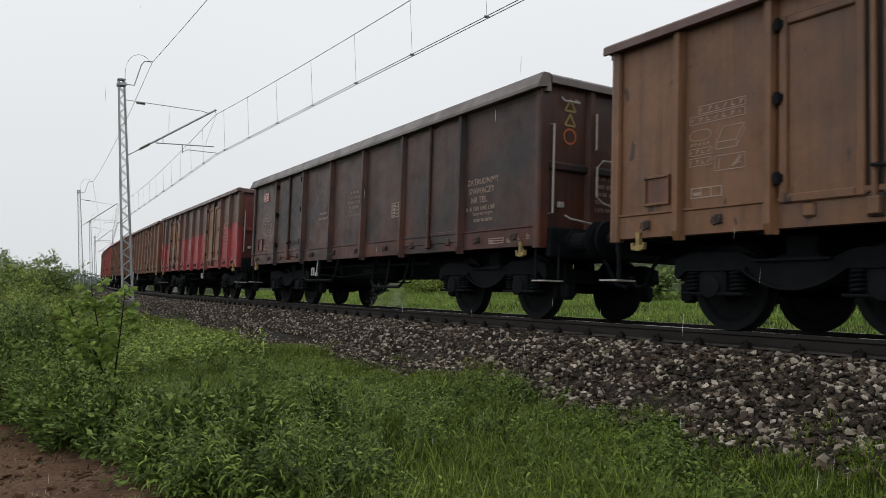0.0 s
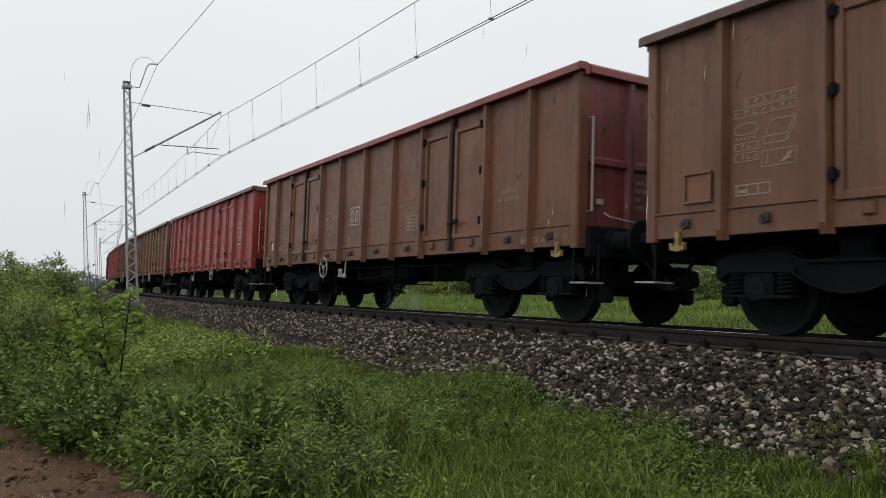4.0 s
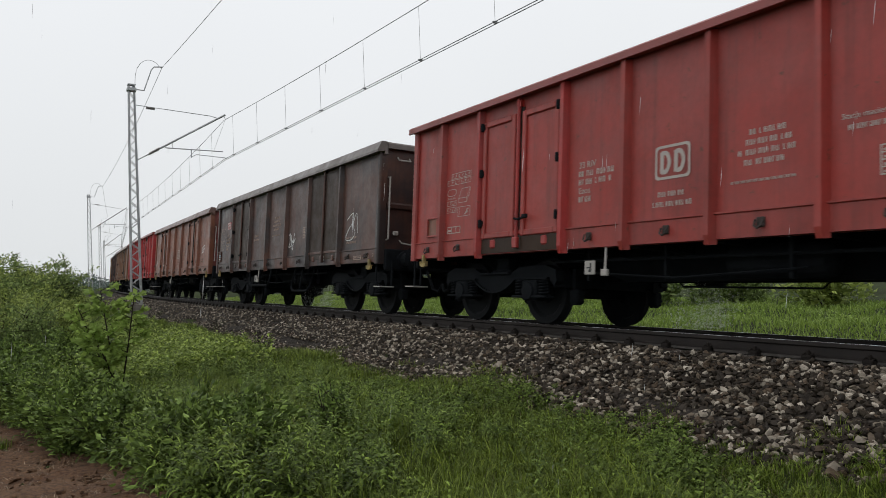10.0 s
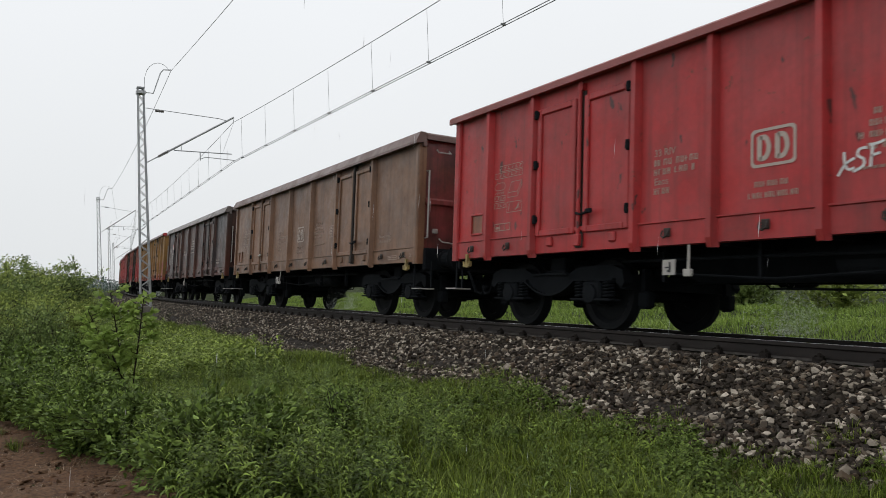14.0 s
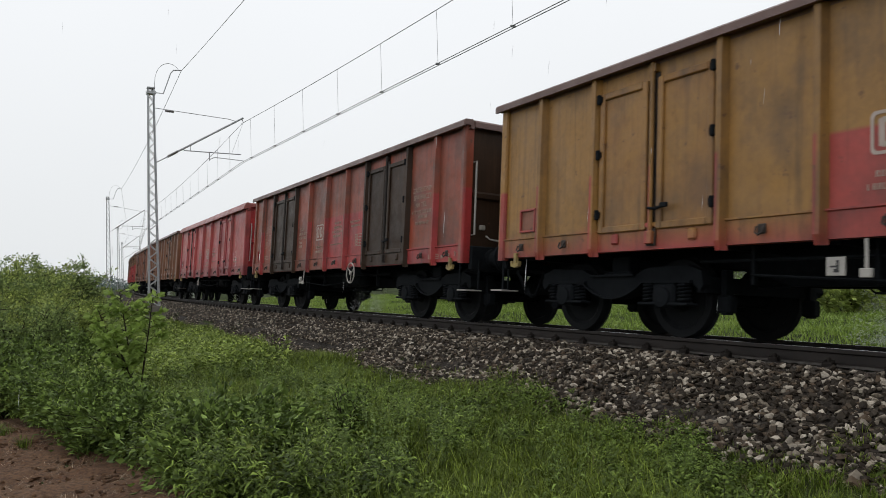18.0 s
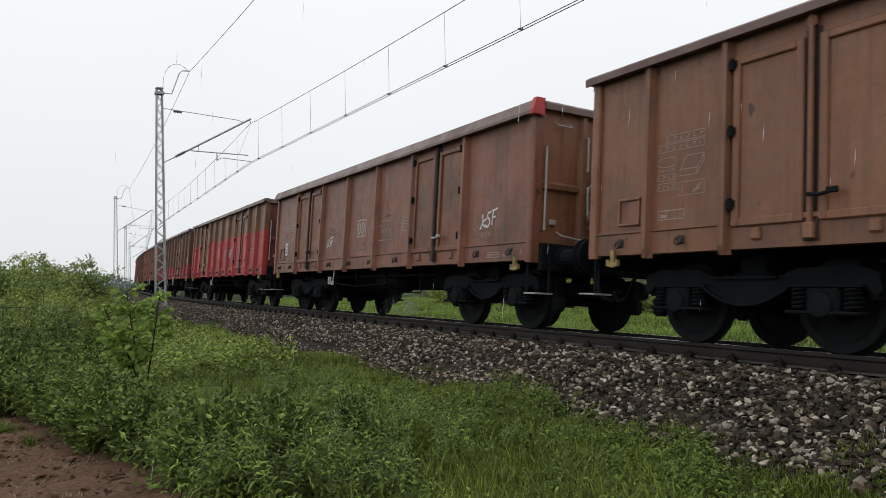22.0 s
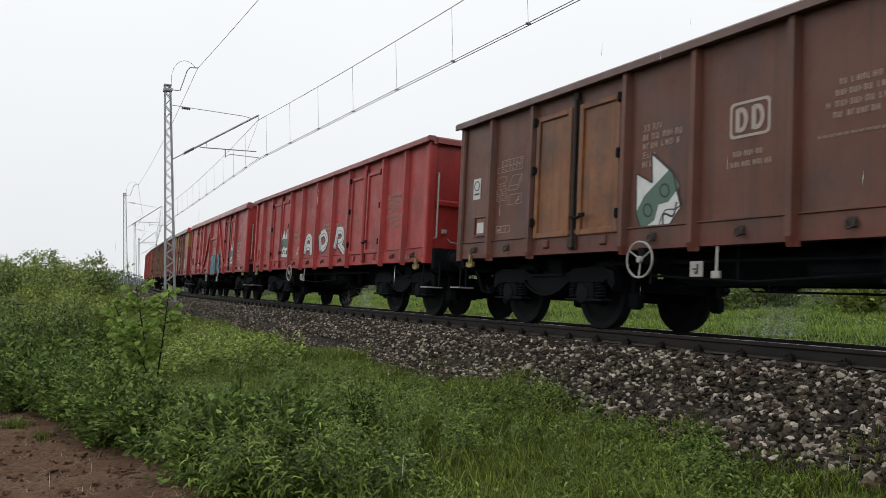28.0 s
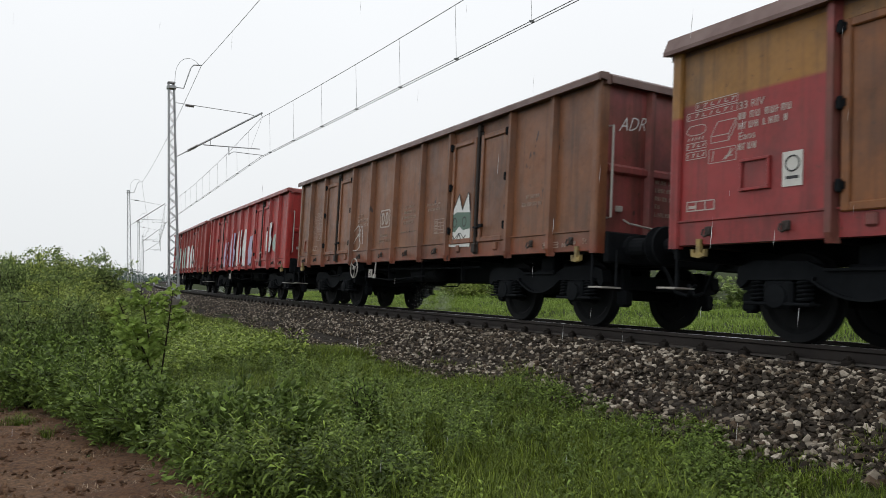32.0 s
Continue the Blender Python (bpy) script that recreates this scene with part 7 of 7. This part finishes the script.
# large white rounded letters along the red wagon, each with a black shade and a thin inner line
WHITE_LETTERS = (
    ([(-0.98, 1.36), (-0.93, 1.62), (-0.76, 1.8), (-0.54, 1.76), (-0.45, 1.56), (-0.45, 1.31)], [(-0.84, 1.52), (-0.68, 1.54), (-0.54, 1.5)]),
    ([(0.2, 1.8), (0.28, 1.62), (0.36, 1.4)], [(0.3, 1.8), (0.58, 1.84), (0.78, 1.66), (0.66, 1.5), (0.42, 1.44)]),
    ([(1.56, 1.92), (1.47, 1.64), (1.37, 1.42)], [(1.58, 1.84), (1.84, 1.82), (1.93, 1.68), (1.84, 1.57), (1.62, 1.54)], [(1.66, 1.53), (1.86, 1.42), (2.06, 1.29), (1.91, 1.13)]))
for i, letter_ways in enumerate(WHITE_LETTERS):
    for way in letter_ways:
        painted(23, "letter_shade", [(a - 0.035, c - 0.02) for a, c in way], M_GRAF_BLACK, 0, 0, "black shade of a sprayed letter", 0.003, 0.225)
    for j, way in enumerate(letter_ways):
        painted(23, "painted_letter", way, M_GRAF_WHITE, 0, 0, "large white sprayed letter", 0.006 + 0.001 * j, 0.165)
        painted(23, "letter_line", [(a + 0.02, c - 0.02) for a, c in way], M_GRAF_BLACK, 0, 0, "thin black line in a sprayed letter", 0.011, 0.014)
# thin white figures drawn on the doors of the braced red wagon, and small marks up its brace
painted(24, "sprayed_line", [(-4.22, 1.7), (-4.08, 1.92), (-3.86, 1.86), (-3.88, 1.62), (-4.2, 1.36), (-3.98, 1.44), (-3.7, 1.32)], M_GRAF_WHITE, 0, 0, "thin white sprayed figure", 0.028, 0.016)
painted(24, "sprayed_line", [(-4.24, 1.28), (-4.05, 1.52), (-3.86, 1.5), (-3.72, 1.42)], M_GRAF_WHITE, 0, 0, "thin white sprayed line", 0.029, 0.016)
painted(24, "sprayed_line", [(-3.22, 2.12), (-2.74, 2.2), (-2.8, 1.98), (-3.12, 1.7), (-3.24, 1.6), (-2.9, 1.64), (-2.76, 1.74), (-2.86, 1.5), (-2.95, 1.33)], M_GRAF_WHITE, 0, 0, "thin white sprayed figure", 0.028, 0.016)
painted(24, "sprayed_line", [(-3.26, 1.58), (-3.08, 1.46), (-2.95, 1.33)], M_GRAF_WHITE, 0, 0, "thin white sprayed line", 0.029, 0.018)
mark_rng = random.Random(21)
for i in range(7):
    x0, z0 = -2.22 + 0.085 * i, 1.42 + 0.1 * i
    painted(24, "sprayed_line", [(x0 + mark_rng.uniform(0, 0.08), z0 + mark_rng.uniform(-0.05, 0.07)) for _ in range(4)], M_GRAF_WHITE, 0, 0, "small white sprayed mark", 0.07, 0.013)
# white scrawl on the sooty wagon
for way in ([(0.98, 1.78), (1.1, 1.82), (1.08, 1.62), (1.0, 1.5), (1.14, 1.52)], [(1.16, 1.8), (1.24, 1.5), (1.3, 1.44), (1.36, 1.7), (1.42, 1.84)], [(1.22, 1.66), (1.36, 1.6), (1.48, 1.7)]):
    painted(9, "sprayed_line", way, M_GRAF_WHITE, 0, 0, "white sprayed scrawl", 0.002, 0.032)
# teal bubble letters with a black edge and pale glints
TEAL = ([(-0.5, 1.5), (-0.3, 1.6), (-0.06, 1.56), (-0.12, 1.38), (-0.35, 1.24), (-0.48, 1.08), (-0.2, 1.06), (0.05, 1.08)],
        [(0.3, 1.56), (0.14, 1.42), (0.12, 1.18), (0.28, 1.04), (0.46, 1.12), (0.52, 1.38), (0.42, 1.56), (0.3, 1.56)],
        [(0.74, 1.02), (0.72, 1.3), (0.76, 1.6), (1.0, 1.64), (1.3, 1.58), (1.34, 1.42), (1.12, 1.3), (0.98, 1.26), (1.25, 1.14), (1.62, 1.02)])
for way in TEAL:
    painted(24, "sprayed_outline", way, M_GRAF_BLACK, 0, 0, "black edge of a sprayed letter", 0.042, 0.31)
for i, way in enumerate(TEAL):
    painted(24, "sprayed_letter", way, M_GRAF_TEAL, 0, 0, "teal sprayed bubble letter", 0.044 + 0.001 * i, 0.215)
    painted(24, "sprayed_shade", [(a + 0.05, c - 0.035) for a, c in way[1:-1]], M_GRAF_DEEP, 0, 0, "deeper teal shading", 0.048, 0.035)
    painted(24, "sprayed_glint", [(a - 0.06, c + 0.06) for a, c in way[:3]], M_GRAF_MINT, 0, 0, "pale sprayed glint", 0.049, 0.02)
painted(24, "sprayed_letter", [(-0.045, 0.98), (0.045, 0.98), (0.045, 1.66), (-0.045, 1.62)], M_GRAF_TEAL, 0.82, 0, "teal paint carried over the upright", 0.097)
painted(24, "sprayed_line", [(1.45, 1.55), (1.55, 1.62), (1.6, 1.5), (1.7, 1.56), (1.78, 1.44), (1.86, 1.5)], M_GRAF_WHITE, 0, 0, "thin white sprayed scribble", 0.002, 0.02)
painted(24, "sprayed_line", [(-1.34, 1.4), (-1.26, 1.46), (-1.22, 1.36), (-1.32, 1.3), (-1.24, 1.22), (-1.18, 1.3)], M_GRAF_WHITE, 0, 0, "thin white sprayed scribble", 0.002, 0.025)
# tall lilac and white letters on the last but one, pale patch on the last
for i, (x, w, h, m_) in enumerate(((-2.9, 0.8, 0.95, M_GRAF_LILAC), (-1.7, 0.9, 1.25, M_GRAF_LILAC), (-0.5, 0.8, 1.3, M_GRAF_WHITE), (0.55, 0.75, 1.3, M_GRAF_WHITE), (1.5, 0.6, 1.0, M_GRAF_LILAC), (4.0, 0.7, 0.9, M_GRAF_WHITE), (4.9, 0.35, 0.5, M_GRAF_MINT))):
    painted(27, "sprayed_patch", [(0, 0), (w * 0.7, -0.05), (w, h * 0.4), (w * 0.75, h * 0.55), (w * 0.95, h), (w * 0.2, h * 0.97), (-0.08, h * 0.5)], m_, x, 1.12 if i < 5 else 1.5, "tall sprayed letter shape", 0.05)
for x in (-5.2, -3.6, -1.9, -0.2, 1.4):
    painted(28, "sprayed_patch", [(0, 0), (1.2, 0.0), (1.3, 0.7), (1.05, 1.1), (0.3, 1.15), (-0.1, 0.6)], M_GRAF_MINT if x < -1 else M_GRAF_WHITE, x, 1.2, "pale mint sprayed letter shape", 0.05)
# sprayed letters and warning marks on wagon ends
for n, body in ((26, "ADR"),):
    ob = part("spray_tag", tag_mesh(body, 0.25), M_GRAF_WHITE, wagons[n], "white sprayed tag")
    ob.matrix_basis = Matrix.Translation((HALF + 0.006, -1.08, 2.58)) @ Matrix.Rotation(radians(90), 4, "Z")
for n in range(len(wagons)):
    bm = bmesh.new()
    bars(bm, [[0.2, 0.26], [0.3, 0.12], [0.22, 0.2], [0.1], [0.28, 0.16]], 0.11, 0.06)
    ob = part("lettering", bm, M_FAINT, wagons[n])
    ob["kind"] = "stuff"
    ob.matrix_basis = Matrix.Translation((HALF + 0.005, -0.42, 1.95)) @ Matrix.Rotation(radians(90), 4, "Z")
    ob = part("lamp_bracket", once("lamp_bracket", lambda bm: box(bm, 0, 0.05, -0.05, 0.05, -0.04, 0.04, 0.01)), M_HAND, wagons[n])
    ob.location = (HALF, -1.05, 1.55)
for n in (1, 10, 14):
    for dz in (0.0, 0.2):
        bm = bmesh.new()
        stroke(bm, [(-0.09, 0), (0.09, 0)], 0.03)
        stroke(bm, [(0.09, 0), (0.0, 0.16)], 0.03)
        stroke(bm, [(0.0, 0.16), (-0.09, 0)], 0.03)
        ob = part("warning_mark", bm, M_YELLOW, wagons[n], "yellow warning triangle")
        ob.matrix_basis = Matrix.Translation((HALF + 0.006, -0.9, 2.65 + dz)) @ Matrix.Rotation(radians(90), 4, "Z")
    bm = bmesh.new()
    stroke(bm, [(0.1 * math.cos(a * 0.5), 0.1 * math.sin(a * 0.5)) for a in range(14)], 0.025)
    ob = part("warning_mark", bm, M_ORANGE, wagons[n], "orange warning ring")
    ob.matrix_basis = Matrix.Translation((HALF + 0.006, -0.9, 2.5)) @ Matrix.Rotation(radians(90), 4, "Z")

# pale runs of paint on the faded red wagon
drip_rng = random.Random(9)
for x0, x1, k in ((4.7, 5.2, 9), (3.0, 3.3, 4), (-0.95, -0.85, 2), (0.95, 1.05, 2)):
    for i in range(k):
        x, z = drip_rng.uniform(x0, x1), drip_rng.uniform(1.5, 2.3)
        painted(16, "paint_run", [(0, 0), (0.01, -0.12), (-0.005, -drip_rng.uniform(0.2, 0.45))], M_GRAF_WHITE, x, z, "thin white run of paint", 0.03 if 2.6 < x < 4.4 else 0.0, 0.014)


# ---- what moves ----
PITCH = 14.04
# how far each coupling's slack sets a wagon back
SLACK = {1: 0.15, 2: 0.43, 3: 0.31, 4: 0.2, 5: 0.12, 6: 0.12, 7: 0.15, 8: 0.03, 9: 0.12, 11: 0.05, 12: 0.04, 13: 0.03, 14: 0.35, 15: 0.14, 16: 0.05, 17: 0.02, 18: 0.02, 19: 0.1, 20: 0.12, 21: 0.12, 22: 0.17}


def run(t):
    """Metres that the train has gone, in the steady and then slightly quickening run of the clip."""
    u = (t - 16) / 16
    return 165.637 + u * (174.089 + u * (1.497 + u * (-0.807 + u * (1.950 + u * 2.3295))))


def wagon_pose(n, t):
    """Wagon n on the rails at t seconds: its two bogies lie on the line, and it leans with the track."""
    d = PITCH * n - run(t) - HALF - 0.1 + SLACK.get(n, 0.08)
    ax, ay, _ = on_track(d + 4.5)
    bx, by, _ = on_track(d - 4.5)
    turn = math.atan2(by - ay, bx - ax)
    return Matrix.Translation(((ax + bx) / 2, (ay + by) / 2, 0)) @ Matrix.Rotation(turn, 4, "Z") @ Matrix.Rotation(-CANT, 4, "X")


def motions():
    times = [0.5 * i for i in range(65)]
    for n, w in enumerate(wagons):
        walk(w, [(t, wagon_pose(n, t)) for t in times])
    walk(rain, [(0, Matrix.Identity(4)), (SECONDS, Matrix.Translation((0, 0, -7.0 * SECONDS)))])
    # every axle turns alike, so all share the first one's keys
    axles = [c for w in wagons for c in w.children if c.name.startswith("wheelset")]
    step = 1 / FPS
    walk(axles[0], [(i * step, Matrix.Rotation((run(i * step) - run(0)) / 0.46, 4, "Y")) for i in range(961)])
    keys = axles[0].animation_data
    for ax in axles[1:]:
        ax.rotation_mode = "QUATERNION"
        ax.animation_data_create()
        ax.animation_data.action = keys.action
        ax.animation_data.action_slot = keys.action_slot


motions()
